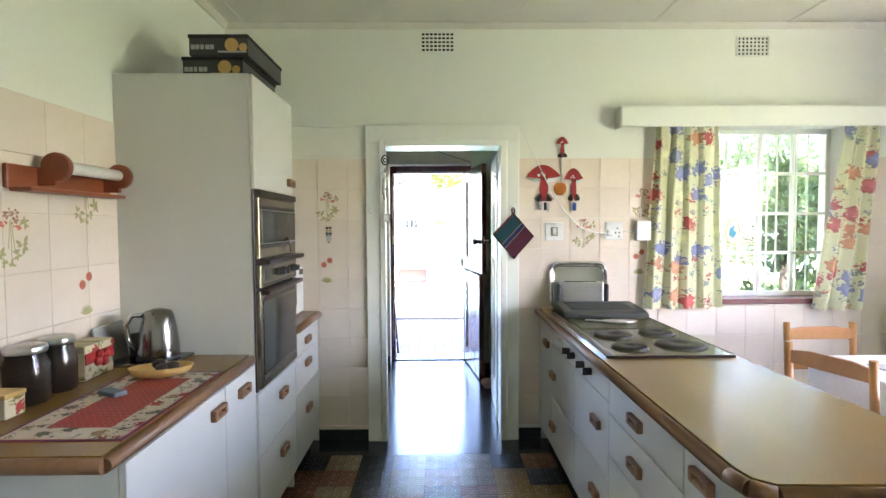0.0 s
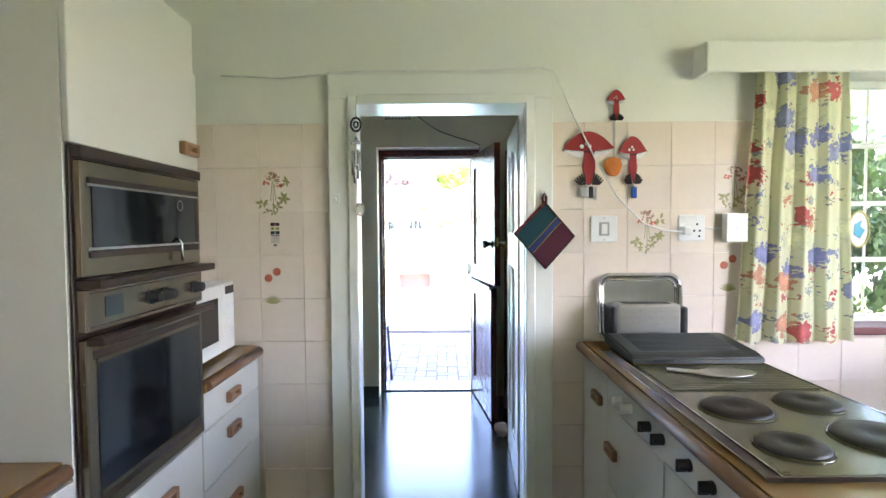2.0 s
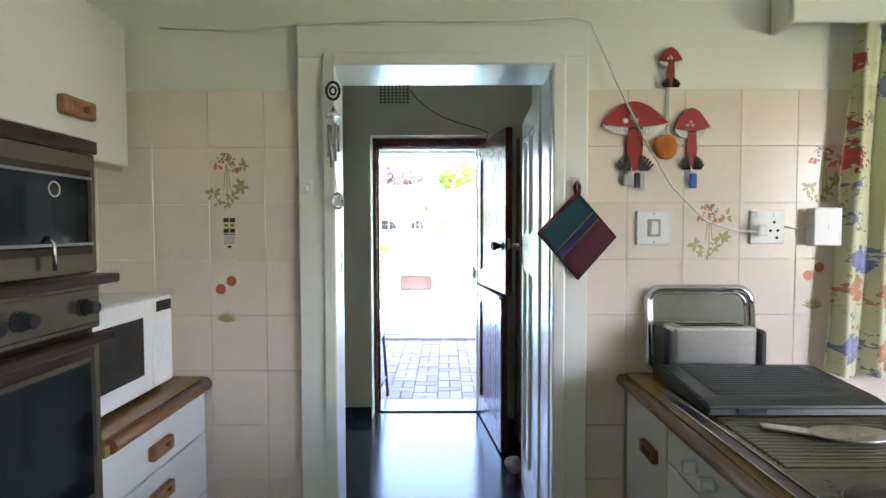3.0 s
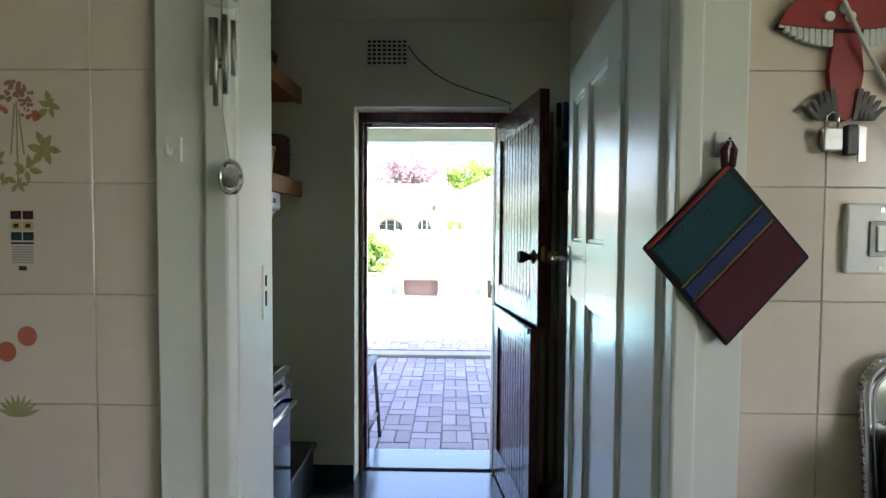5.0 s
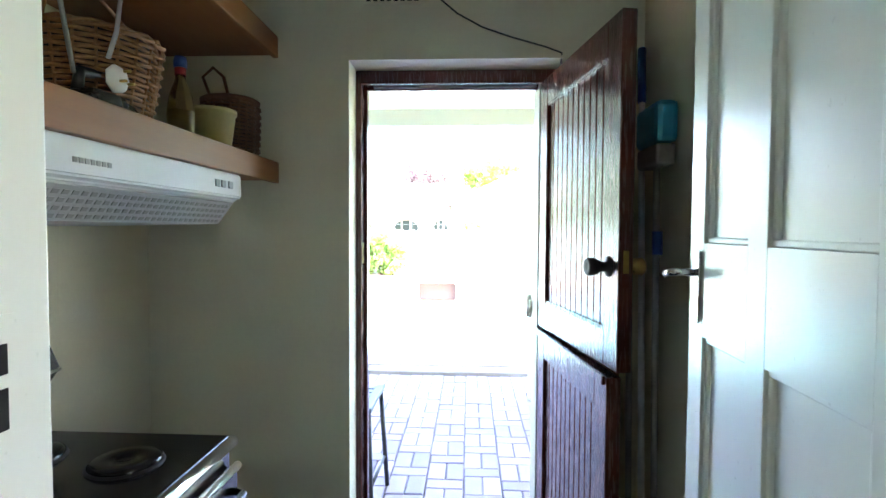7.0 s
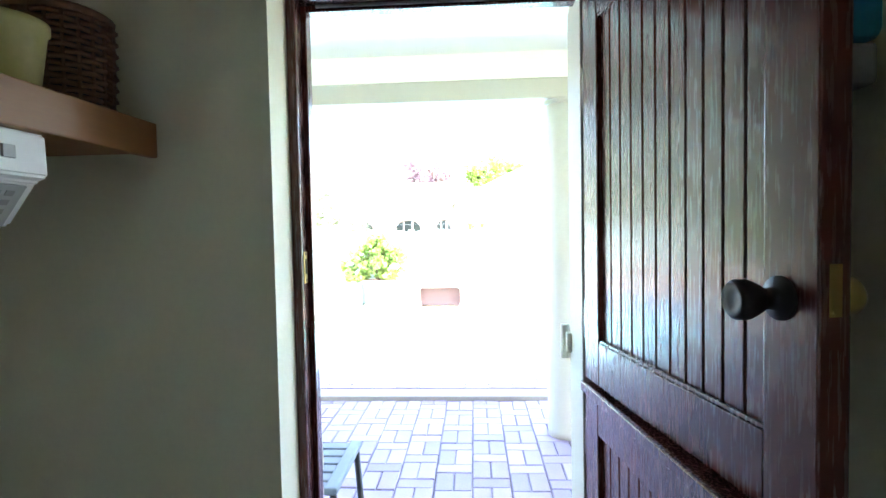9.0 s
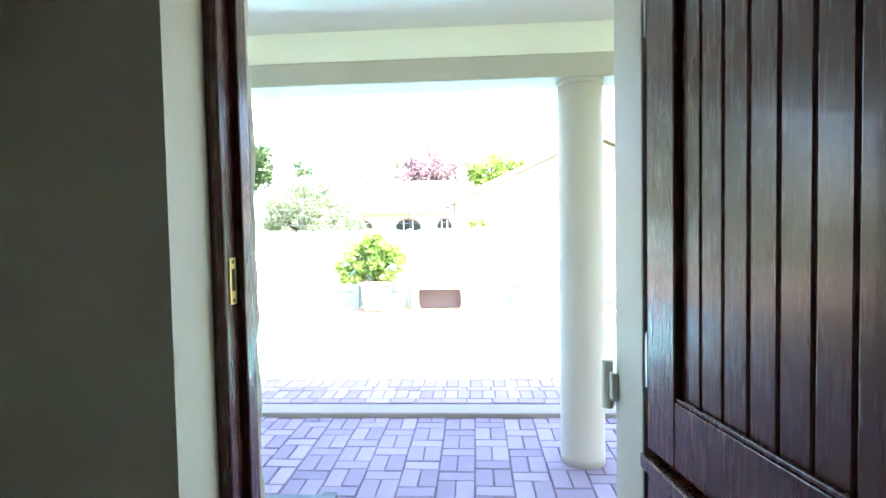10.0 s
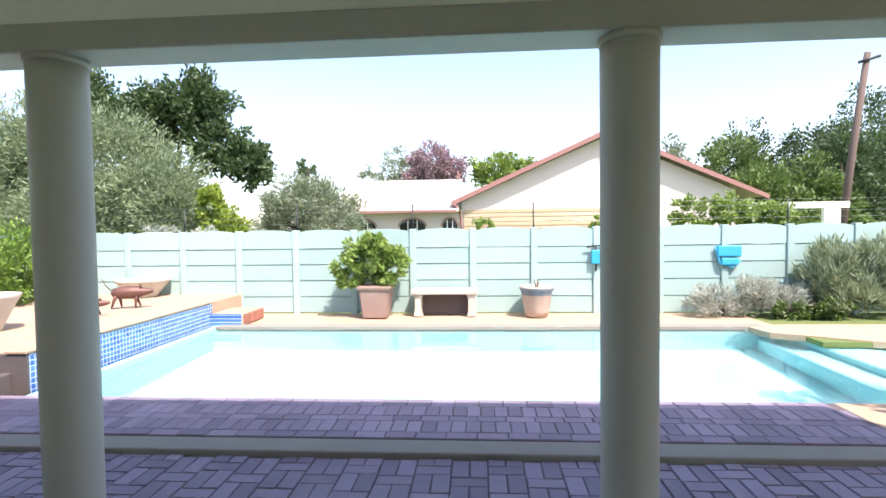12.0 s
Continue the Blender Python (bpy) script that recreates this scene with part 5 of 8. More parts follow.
# boxes on the oven cabinet
for z, x0, x1, y0, y1, label in ((2.117, -1.16, -0.895, 2.39, 2.85, "black printed game box lying on the oven cabinet"), (2.207, -1.12, -0.865, 2.37, 2.86, "black printed game box on top of another")):
    t = thing("game_box", label, "box", ((x0 + x1) / 2, (y0 + y1) / 2, z), "game boxes")
    part("tray", box(bmesh.new(), x0, x1, y0, y1, z, z + 0.086, 0.002, 1), M["ink"], t)
    part("lid", box(bmesh.new(), x0 - 0.004, x1 + 0.004, y0 - 0.004, y1 + 0.004, z + 0.075, z + 0.09, 0.002, 1), M["twine"], t)
    bm = bmesh.new()
    for k, wdt in enumerate((0.018, 0.016, 0.014, 0.018, 0.016)):
        box(bm, x0 + 0.008 + k * 0.021, x0 + 0.008 + k * 0.021 + wdt, y0 - 0.0012, y0 - 0.0004, z + 0.026, z + 0.046)
    part("title_bars", bm, M["board"], t, "grey printed title bars")
    bm = bmesh.new()
    lathe(bm, (x0 + 0.185, y0 - 0.0004, z + 0.045), [(0.03, -0.0012), (0.03, 0.0)], 16, "y")
    lathe(bm, (x0 + 0.235, y0 - 0.0004, z + 0.035), [(0.018, -0.0012), (0.018, 0.0)], 14, "y")
    part("printed_picture", bm, M["bread"], t)
    part("printed_stripe", box(bmesh.new(), x0 + 0.125, x0 + 0.25, y0 - 0.001, y0 - 0.0003, z + 0.012, z + 0.020), M["board"], t)

# ---- kitchen: hob and things on the peninsula ----
t = thing("hob", "olive enamel four plate hob with ribbed griddle", "hob", (0.95, 2.6, 0.9))
part("tray", box(bmesh.new(), 0.70, 1.205, 2.195, 2.745, 0.9005, 0.910, 0.003, 1), M["hob"], t)
part("trim", box(bmesh.new(), 0.664, 0.698, 2.19, 3.30, 0.9005, 0.908, 0.002, 1), M["brown"], t, "dark side trim")
for x in (0.661, 0.699):
    part("rail", box(bmesh.new(), x - 0.002, x + 0.002, 2.185, 3.30, 0.9005, 0.912, 0.001, 1), M["chrome"], t, "chrome edge rail")
part("front_rail", box(bmesh.new(), 0.66, 1.205, 2.185, 2.192, 0.9005, 0.912, 0.001, 1), M["brown"], t)
part("end_rail", box(bmesh.new(), 1.205, 1.209, 2.19, 3.30, 0.9005, 0.912, 0.001, 1), M["chrome"], t)
for x, y, r in ((0.815, 2.335, 0.075), (1.06, 2.375, 0.105), (0.825, 2.585, 0.090), (1.06, 2.635, 0.082)):
    p = part("hot_plate", lathe(bmesh.new(), (x, y, 0.908), [(r, 0), (r + 0.002, 0.008), (r - 0.006, 0.014), (r * 0.32, 0.014), (r * 0.26, 0.010), (0.001, 0.010)], 36), M["plate"], t, "black cast iron hot plate")
    part("ring", lathe(bmesh.new(), (x, y, 0.906), [(r + 0.011, 0.003), (r + 0.009, 0.008), (r + 0.002, 0.008), (r + 0.001, 0.003)], 36, closed=False), M["hob"], p)
g = part("griddle", box(bmesh.new(), 0.702, 1.203, 2.752, 3.06, 0.9005, 0.909, 0.002, 1), M["hob"], t)
for k in range(16):
    part("rib", box(bmesh.new(), 0.72, 1.19, 2.765 + k * 0.0182, 2.775 + k * 0.0182, 0.908, 0.914, 0.002, 1), M["hob"], g)
t = thing("grill_lid", "dark grey ribbed grill cover lying on the hob", "grill", (0.95, 3.2, 0.905))
bm = bmesh.new()
prism(bm, [(3.055, 0.914), (3.40, 0.914), (3.40, 0.962), (3.36, 0.968), (3.10, 0.948), (3.06, 0.936)], 0.705, 1.20, "x")
bmesh.ops.bevel(bm, geom=bm.edges[:], offset=0.006, segments=2, affect="EDGES")
part("cover", bm, M["darkgrey"], t)
for k in range(14):
    y = 3.125 + k * 0.0165
    part("rib", box(bmesh.new(), 0.76, 1.14, y, y + 0.007, 0.946 + (y - 3.10) * 0.077, 0.9520 + (y - 3.10) * 0.077, 0.001, 1), M["darkgrey"], t)
part("handle", box(bmesh.new(), 0.78, 0.86, 3.048, 3.058, 0.922, 0.935, 0.002, 1), M["blackplastic"], t)
t = thing("toaster", "brushed steel toaster with black ends", "toaster", (0.9, 3.46, 0.9))
part("shell", box(bmesh.new(), 0.765, 1.045, 3.405, 3.50, 0.905, 1.085, 0.012), M["steel"], t)
for x0, x1 in ((0.735, 0.766), (1.044, 1.075)):
    part("end_cap", box(bmesh.new(), x0, x1, 3.40, 3.505, 0.9, 1.075, 0.012), M["blackplastic"], t, "black plastic end cap")
for y in (3.43, 3.465):
    part("slot", box(bmesh.new(), 0.80, 1.01, y, y + 0.016, 1.0845, 1.0865), M["gap"], t)
bm = bmesh.new()
tube(bm, [(1.075, 3.47, 0.93), (1.12, 3.46, 0.915), (1.17, 3.48, 0.906), (1.19, 3.52, 0.906)], 0.0035, 6)
part("cord", bm, M["blackplastic"], t)
t = thing("serving_tray", "silver serving tray with beaded rim leaning on the tiles", "tray", (0.91, 3.52, 0.905))
tilt = Matrix.Translation((0.905, 3.508, 0.9)) @ Matrix.Rotation(radians(-6), 4, "X")


def ring_path(w, h, r, n=6):
    pts = []
    for cx, cz, a0 in ((w - r, h - r, 0), (-w + r, h - r, 90), (-w + r, -h + r, 180), (w - r, -h + r, 270)):
        pts += [(cx + r * math.cos(radians(a0 + 90 * k / n)), cz + r * math.sin(radians(a0 + 90 * k / n))) for k in range(n + 1)]
    return pts


bm = bmesh.new()
prism(bm, [(p, q + 0.155) for p, q in ring_path(0.165, 0.125, 0.045)], -0.002, 0.002, "y")
bm.transform(tilt)
part("base", bm, M["chrome"], t)
bm = bmesh.new()
p = [(a, -0.008, b + 0.155) for a, b in ring_path(0.185, 0.148, 0.055)]
tube(bm, p + p[:1], 0.011, 8)
p = [(a, -0.003, b + 0.155) for a, b in ring_path(0.168, 0.13, 0.045)]
tube(bm, p + p[:1], 0.006, 8)
bm.transform(tilt)
part("rim", bm, M["chrome"], t)
bm = bmesh.new()
ps = ring_path(0.193, 0.156, 0.06, 10)
for i, (a, b) in enumerate(ps):
    a2, b2 = ps[(i + 1) % len(ps)]
    n = max(1, int(math.hypot(a2 - a, b2 - b) / 0.014))
    for k in range(n):
        bmesh.ops.create_icosphere(bm, subdivisions=1, radius=0.006, matrix=Matrix.Translation((a + (a2 - a) * k / n, -0.010, b + (b2 - b) * k / n + 0.155)))
bm.transform(tilt)
part("beading", bm, M["chrome"], t)
t = thing("spoon_rest", "oval steel spoon rest lying on the griddle", "spoon rest", (0.93, 2.92, 0.914))
bm = bmesh.new()
lathe(bm, (0, 0, 0), [(0.03, 0), (0.055, 0.006), (0.062, 0.012), (0.058, 0.012), (0.03, 0.004)], 28)
bm.transform(Matrix.Translation((0.97, 2.905, 0.915)) @ Matrix.Diagonal((1.6, 0.85, 1, 1)))
part("bowl", bm, M["steel"], t)
bm = bmesh.new()
prism(bm, [(0.79, 2.955), (0.80, 2.985), (0.90, 2.945), (0.895, 2.90)], 0.918, 0.923, "z")
part("handle", bm, M["steel"], t)

# ---- kitchen: things on the left worktop ----
t = thing("table_runner", "red cloth runner with flowered border on the worktop", "table runner", (-1.06, 1.78, 0.9))
part("cloth", box(bmesh.new(), -1.235, -0.885, 1.455, 2.105, 0.9005, 0.9022), M["red"], t)
bm = bmesh.new()
for x0, x1, y0, y1 in ((-1.222, -1.152, 1.468, 2.092), (-0.968, -0.898, 1.468, 2.092), (-1.152, -0.968, 1.468, 1.545), (-1.152, -0.968, 2.015, 2.092)):
    box(bm, x0, x1, y0, y1, 0.9022, 0.9030)
part("border", bm, M["runner"], t, "cream flowered border")
bm = bmesh.new()
for x0, x1, y0, y1 in ((-1.2335, -1.229, 1.457, 2.103), (-0.891, -0.8865, 1.457, 2.103), (-1.229, -0.891, 1.457, 1.4615), (-1.229, -0.891, 2.0985, 2.103)):
    box(bm, x0, x1, y0, y1, 0.9022, 0.9028)
part("hem", bm, M["navy"], t, "navy stitched hem")
bm = bmesh.new()
for i in range(9):
    for j in range(18):
        box(bm, -1.14 + i * 0.02, -1.136 + i * 0.02, 1.56 + j * 0.025, 1.564 + j * 0.025, 0.9022, 0.9027)
tagged(part("dots", bm, M["gold"], t), kind="stuff")
t.matrix_basis = Matrix.Translation((0.021, -0.068, 0)) @ t.matrix_basis
t = thing("electric_kettle", "brushed steel jug kettle on a dark tray", "kettle", (-1.2, 2.22, 0.9))
part("tray", box(bmesh.new(), -1.36, -1.10, 2.10, 2.31, 0.9005, 0.914, 0.006), M["kettle"], t)
bm = bmesh.new()
lathe(bm, (0, 0, 0.914), [(0.078, 0), (0.080, 0.01), (0.078, 0.05), (0.070, 0.12), (0.060, 0.175), (0.050, 0.195), (0.02, 0.205)], 32)
bm.transform(Matrix.Translation((-1.205, 2.215, 0)))
part("jug", bm, M["kettle"], t)
bm = bmesh.new()
tube(bm, [(-1.245, 2.19, 1.095), (-1.285, 2.165, 1.10), (-1.305, 2.155, 1.06), (-1.300, 2.16, 1.0), (-1.272, 2.175, 0.955)], 0.011, 10)
part("handle", bm, M["chrome"], t)
part("power_base", lathe(bmesh.new(), (-1.205, 2.215, 0.9135), [(0.084, 0), (0.084, 0.008), (0.08, 0.012)], 28), M["blackplastic"], t)
t = thing("chopping_board", "grey laminate board leaning against the tiles", "chopping board", (-1.4, 2.2, 0.9))
bm = bmesh.new()
box(bm, -0.006, 0.006, -0.10, 0.10, 0, 0.155, 0.004)
bm.transform(Matrix.Translation((-1.385, 2.2, 0.905)) @ Matrix.Rotation(radians(-8), 4, "Y"))
part("board", bm, M["board"], t)
t = thing("mug", "black mug beside the kettle", "mug", (-1.30, 2.27, 0.914))
part("cup", lathe(bmesh.new(), (-1.318, 2.265, 0.914), [(0.034, 0), (0.036, 0.09), (0.033, 0.09), (0.031, 0.02)], 20), M["blackplastic"], t)
for y, h, r in ((1.70, 0.165, 0.062), (1.835, 0.165, 0.058)):
    t = thing("storage_jar", "glass jar of dark coffee with steel lid", "jar", (-1.352, y, 0.9), "storage jars")
    part("jar", lathe(bmesh.new(), (-1.352, y, 0.9005), [(r * 0.9, 0), (r, 0.01), (r, h * 0.74), (r * 0.82, h * 0.88), (r * 0.82, h)], 28), M["coffee"], t, "jar filled with dark coffee")
    part("glass", lathe(bmesh.new(), (-1.352, y, 0.9005), [(r * 0.93, 0.001), (r * 1.035, 0.01), (r * 1.035, h * 0.75), (r * 0.86, h * 0.89), (r * 0.86, h * 0.98)], 28, closed=False), M["glass"], t)
    part("lid", lathe(bmesh.new(), (-1.352, y, 0.9005), [(r * 0.92, h - 0.004), (r * 0.95, h), (r * 0.95, h + 0.014), (r * 0.90, h + 0.019), (0.001, h + 0.020)], 28), M["steel"], t, "brushed steel lid")
t = thing("flowered_tin", "flowered storage tin with a red band", "tin", (-1.35, 2.0, 0.9))
part("tin", box(bmesh.new(), -1.415, -1.315, 1.92, 2.085, 0.9005, 1.0, 0.004), M["giftprint"], t)
part("lid", box(bmesh.new(), -1.418, -1.312, 1.917, 2.088, 1.0, 1.028, 0.004), M["giftprint"], t)
part("ribbon", box(bmesh.new(), -1.3155, -1.312, 1.922, 2.083, 0.958, 0.998), M["red"], t, "red ribbon band")
bm = bmesh.new()
for a in (0.5, 2.2, 3.6, 5.2):
    lathe(bm, (-1.3125, 2.01 + 0.026 * math.cos(a), 0.968 + 0.018 * math.sin(a)), [(0.02, 0), (0.014, 0.012), (0.002, 0.014)], 12, "x")
part("bow", bm, M["red"], t)
t = thing("small_tin", "small yellow flowered tin beside the jars", "tin", (-1.33, 1.57, 0.9))
part("tin", box(bmesh.new(), -1.40, -1.29, 1.54, 1.615, 0.9005, 0.965, 0.004), M["giftprint"], t)
part("lid", box(bmesh.new(), -1.403, -1.287, 1.537, 1.618, 0.960, 0.974, 0.003), M["bread"], t)
t = thing("bread_bowl", "boat shaped straw bowl with dried fruit", "bowl", (-1.08, 1.96, 0.903))
bm = bmesh.new()
lathe(bm, (0, 0, 0), [(0.06, 0), (0.085, 0.012), (0.10, 0.036), (0.106, 0.036), (0.09, 0.008)], 28)
bm.transform(Matrix.Translation((-1.075, 1.985, 0.9035)) @ Matrix.Rotation(radians(20), 4, "Z") @ Matrix.Diagonal((1.05, 0.62, 1, 1)))
part("bowl", bm, M["bread"], t)
for k, (dx, dy) in enumerate(((0, 0), (0.03, 0.012), (-0.02, 0.015))):
    bm = bmesh.new()
    bmesh.ops.create_icosphere(bm, subdivisions=2, radius=0.022, matrix=Matrix.Translation((-1.07 + dx, 1.985 + dy, 0.93 + 0.006 * k)) @ Matrix.Diagonal((1.3, 0.9, 0.9, 1)))
    part("dried_fruit", bm, M["brown"], t)
t = thing("remote_control", "small grey remote control on the runner", "remote control", (-1.13, 1.75, 0.903))
bm = bmesh.new()
box(bm, -0.045, 0.045, -0.022, 0.022, 0, 0.016, 0.004)
bm.transform(Matrix.Translation((-1.12, 1.76, 0.9032)) @ Matrix.Rotation(radians(-25), 4, "Z"))
part("case", bm, M["slateblue"], t)

# paper towel holder
t = thing("paper_towel_holder", "red brown wooden paper towel holder on the wall", "towel holder", (-1.42, 1.98, 1.57))
part("backboard", box(bmesh.new(), -1.422, -1.405, 1.72, 2.25, 1.585, 1.665, 0.006), M["redwood"], t)
for y in (1.86, 2.215):
    bm = bmesh.new()
    lathe(bm, (-1.345, y, 1.665), [(0.048, -0.013), (0.05, -0.009), (0.05, 0.009), (0.048, 0.013)], 24, "y")
    box(bm, -1.41, -1.345, y - 0.012, y + 0.012, 1.60, 1.665, 0.004)
    part("bracket", bm, M["redwood"], t)
part("shelf", box(bmesh.new(), -1.41, -1.335, 1.73, 2.24, 1.575, 1.59, 0.005), M["redwood"], t)
part("roll", lathe(bmesh.new(), (-1.345, 1.875, 1.668), [(0.022, 0), (0.022, 0.325)], 24, "y"), M["paper"], t, "nearly used up paper roll")

# ---- kitchen: the far wall ----


def vent(x0, x1, z0, z1, y, nx, nz, mat):
    t = thing("air_vent", "square holed air vent set in the wall", "air vent", ((x0 + x1) / 2, y, z0), "air vents")
    # shallow black sheet gives the shade of the vent's holes
    part("backing", box(bmesh.new(), x0 + 0.004, x1 - 0.004, y - 0.002, y, z0 + 0.004, z1 - 0.004), M["gap"], t)
    bm = bmesh.new()
    px, pz = (x1 - x0) / nx, (z1 - z0) / nz
    for k in range(nx + 1):
        box(bm, x0 + px * k - px * 0.16, x0 + px * k + px * 0.16, y - 0.013, y - 0.0005, z0 - pz * 0.2, z1 + pz * 0.2)
    for k in range(nz + 1):
        box(bm, x0 - px * 0.2, x1 + px * 0.2, y - 0.0125, y - 0.0007, z0 + pz * k - pz * 0.16, z0 + pz * k + pz * 0.16)
    part("grille", bm, mat, t)


vent(-0.139, 0.078, 2.606, 2.732, YK, 8, 5, M["wall"])
vent(1.963, 2.172, 2.578, 2.702, YK, 8, 5, M["wall"])
vent(-0.472, -0.251, 2.322, 2.460, YD, 8, 6, M["scullery"])


def plate(name, label, category, x0, x1, z0, z1, y=3.543, depth=0.010):
    t = thing(name, label, category, ((x0 + x1) / 2, y, z0))
    part("plate", box(bmesh.new(), x0, x1, y - depth, y, z0, z1, 0.004), M["white"], t)
    return t


t = plate("light_switch", "white wall plate with one rocker switch", "light switch", 0.684, 0.806, 1.355, 1.477)
part("rocker_frame", box(bmesh.new(), 0.722, 0.768, 3.529, 3.534, 1.385, 1.447, 0.002, 1), M["board"], t)
part("rocker", box(bmesh.new(), 0.732, 0.758, 3.5265, 3.531, 1.393, 1.439, 0.002, 1), M["white"], t)
for z in (1.366, 1.466):
    part("screw", lathe(bmesh.new(), (0.745, 3.533, z), [(0.004, -0.001), (0.004, 0.001)], 10, "y"), M["steel"], t)
t = plate("wall_socket", "white wall socket with a plug pushed in", "socket", 1.085, 1.207, 1.358, 1.478)
for x, z in ((1.17, 1.435), (1.157, 1.405), (1.183, 1.405), (1.18, 1.38)):
    part("socket_hole", lathe(bmesh.new(), (x, 3.5325, z), [(0.005, -0.0008), (0.005, 0.0005)], 12, "y"), M["gap"], t)
for x in (1.115, 1.175):
    part("rocker", box(bmesh.new(), x - 0.010, x + 0.010, 3.5295, 3.5335, 1.452, 1.468, 0.001, 1), M["white"], t)
part("plug", box(bmesh.new(), 1.095, 1.135, 3.500, 3.533, 1.385, 1.425, 0.008), M["white"], t, "white plug")
t = plate("junction_box", "white surface mounted box beside the curtain", "junction box", 1.288, 1.385, 1.352, 1.484, 3.543, 0.045)
part("mark", box(bmesh.new(), 1.335, 1.337, 3.4972, 3.498, 1.41, 1.425), M["board"], t)
t = thing("wall_cable", "thin white cable pinned above the doorway", "cable", (0, 3.53, 1.4))
bm = bmesh.new()
tube(bm, [(-1.0, 3.545, 2.125), (-0.72, 3.545, 2.112), (-0.51, 3.53, 2.128), (-0.2, 3.52, 2.136), (0.0, 3.52, 2.132), (0.25, 3.52, 2.135), (0.44, 3.52, 2.146), (0.51, 3.52, 2.13), (0.60, 3.52, 1.93), (0.70, 3.52, 1.73), (0.80, 3.515, 1.56), (0.92, 3.515, 1.44), (1.02, 3.51, 1.405), (1.11, 3.505, 1.40)], 0.0035, 6)
part("cable", bm, M["white"], t)
bm = bmesh.new()
tube(bm, [(1.207, 3.54, 1.42), (1.25, 3.535, 1.412), (1.29, 3.54, 1.42)], 0.0035, 6)
part("cable_end", bm, M["white"], t)
for x, z in ((-0.51, 2.128), (0.0, 2.132), (0.47, 2.144)):
    part("clip", box(bmesh.new(), x - 0.006, x + 0.006, 3.512, 3.524, z - 0.006, z + 0.006), M["white"], t)


def rim_at(u):
    """The drooping lower rim of a cap across its width, u from -1 to 1."""
    return 0.10 * u * u - 0.06 * math.cos(u * 1.4) - 0.06 * (u < 0) * u * u


def cap_outline(cx, cz, w, h, n=20):
    """A peaked cap with flared, drooping edges."""
    low = [(cx + w / 2 * u, cz + h * rim_at(u)) for u in [-1 + 2 * k / n for k in range(n + 1)]]
    high = [(cx + w / 2 * u, cz + h * (rim_at(u) + 0.04 + 0.88 * max(0.0, 1 - abs(u + 0.05) ** 2.0) ** 1.1)) for u in [1 - 2 * k / n for k in range(1, n)]]
    return low + high


def mushroom(t, cx, cz, w, h, stem_w, y):
    """A flat enamelled toadstool: cap, dark rim, gills, spots, stalk and its tuft."""
    part("stalk", prism(bmesh.new(), [(cx - stem_w * 0.42, cz), (cx + stem_w * 0.42, cz), (cx + stem_w * 0.58, cz - h * 0.35), (cx + stem_w * 0.40, cz - h * 0.75), (cx, cz - h * 0.80), (cx - stem_w * 0.40, cz - h * 0.75), (cx - stem_w * 0.58, cz - h * 0.35)], y - 0.010, y, "y"), M["red"], t, "red enamelled stalk")
    part("cap_edge", prism(bmesh.new(), cap_outline(cx, cz + h * 0.03, w * 1.03, h * 0.56), y - 0.010, y - 0.002, "y"), M["twine"], t, "dark painted outline")
    part("cap", prism(bmesh.new(), cap_outline(cx, cz + h * 0.06, w, h * 0.52), y - 0.014, y - 0.003, "y"), M["red"], t, "red enamelled cap")
    steps = 9 if w > 0.1 else 4
    for s in (-1, 1):
        for k in range(steps):
            u0 = s * (stem_w / w + (1 - stem_w / w) * (k + 0.10) / steps)
            u1 = s * (stem_w / w + (1 - stem_w / w) * (k + 0.88) / steps)
            deep = h * 0.15 * (1 - ((k + 0.5) / steps) ** 2.5)
            pts = [(cx + w / 2 * u, cz + h * 0.055 + h * 0.52 * rim_at(u)) for u in (u0, u1)]
            part("gill", prism(bmesh.new(), [pts[0], pts[1], (pts[1][0], pts[1][1] - deep), (pts[0][0], pts[0][1] - deep)], y - 0.012, y - 0.004, "y"), M["white"], t, "white gill")
    for dx, dz in ((-0.15, 0.10), (-0.05, 0.17), (0.0, 0.10)):
        part("spot", lathe(bmesh.new(), (cx + dx * w, y - 0.014, cz + (dz + 0.04) * h), [(w * 0.035, -0.003), (w * 0.04, 0.0)], 12, "y"), M["white"], t)
    bm = bmesh.new()
    for side in (-1, 1):
        for k in range(5):
            a = side * (0.25 + k * 0.22)
            x = cx + side * stem_w * (0.35 + 0.12 * k)
            prism(bm, [(x - 0.006, cz - h * 0.80), (x + 0.006, cz - h * 0.80), (x + math.sin(a) * stem_w * 0.5 + 0.004, cz - h * 0.80 + math.cos(a) * h * 0.30), (x + math.sin(a) * stem_w * 0.5 - 0.004, cz - h * 0.80 + math.cos(a) * h * 0.30)], y - 0.013, y - 0.010, "y")
    part("tuft", bm, M["brown"], t, "dark leafy tuft")


t = thing("toadstool_key_rack", "red toadstool key rack hanging on a strap", "key rack", (0.75, 3.54, 1.55))
mushroom(t, 0.674, 1.765, 0.235, 0.185, 0.050, 3.541)
mushroom(t, 0.874, 1.752, 0.125, 0.165, 0.032, 3.541)
mushroom(t, 0.797, 1.992, 0.080, 0.105, 0.024, 3.541)
part("strap", box(bmesh.new(), 0.784, 0.794, 3.536, 3.541, 1.72, 1.95), M["board"], t)
bm = bmesh.new()
bmesh.ops.create_icosphere(bm, subdivisions=3, radius=0.045, matrix=Matrix.Translation((0.782, 3.53, 1.70)) @ Matrix.Diagonal((1, 0.25, 1, 1)))
for v in bm.verts:
    v.co += (v.co - Vector((0.782, 3.53, 1.70))) * 0.12 * noise.noise(v.co * 60)
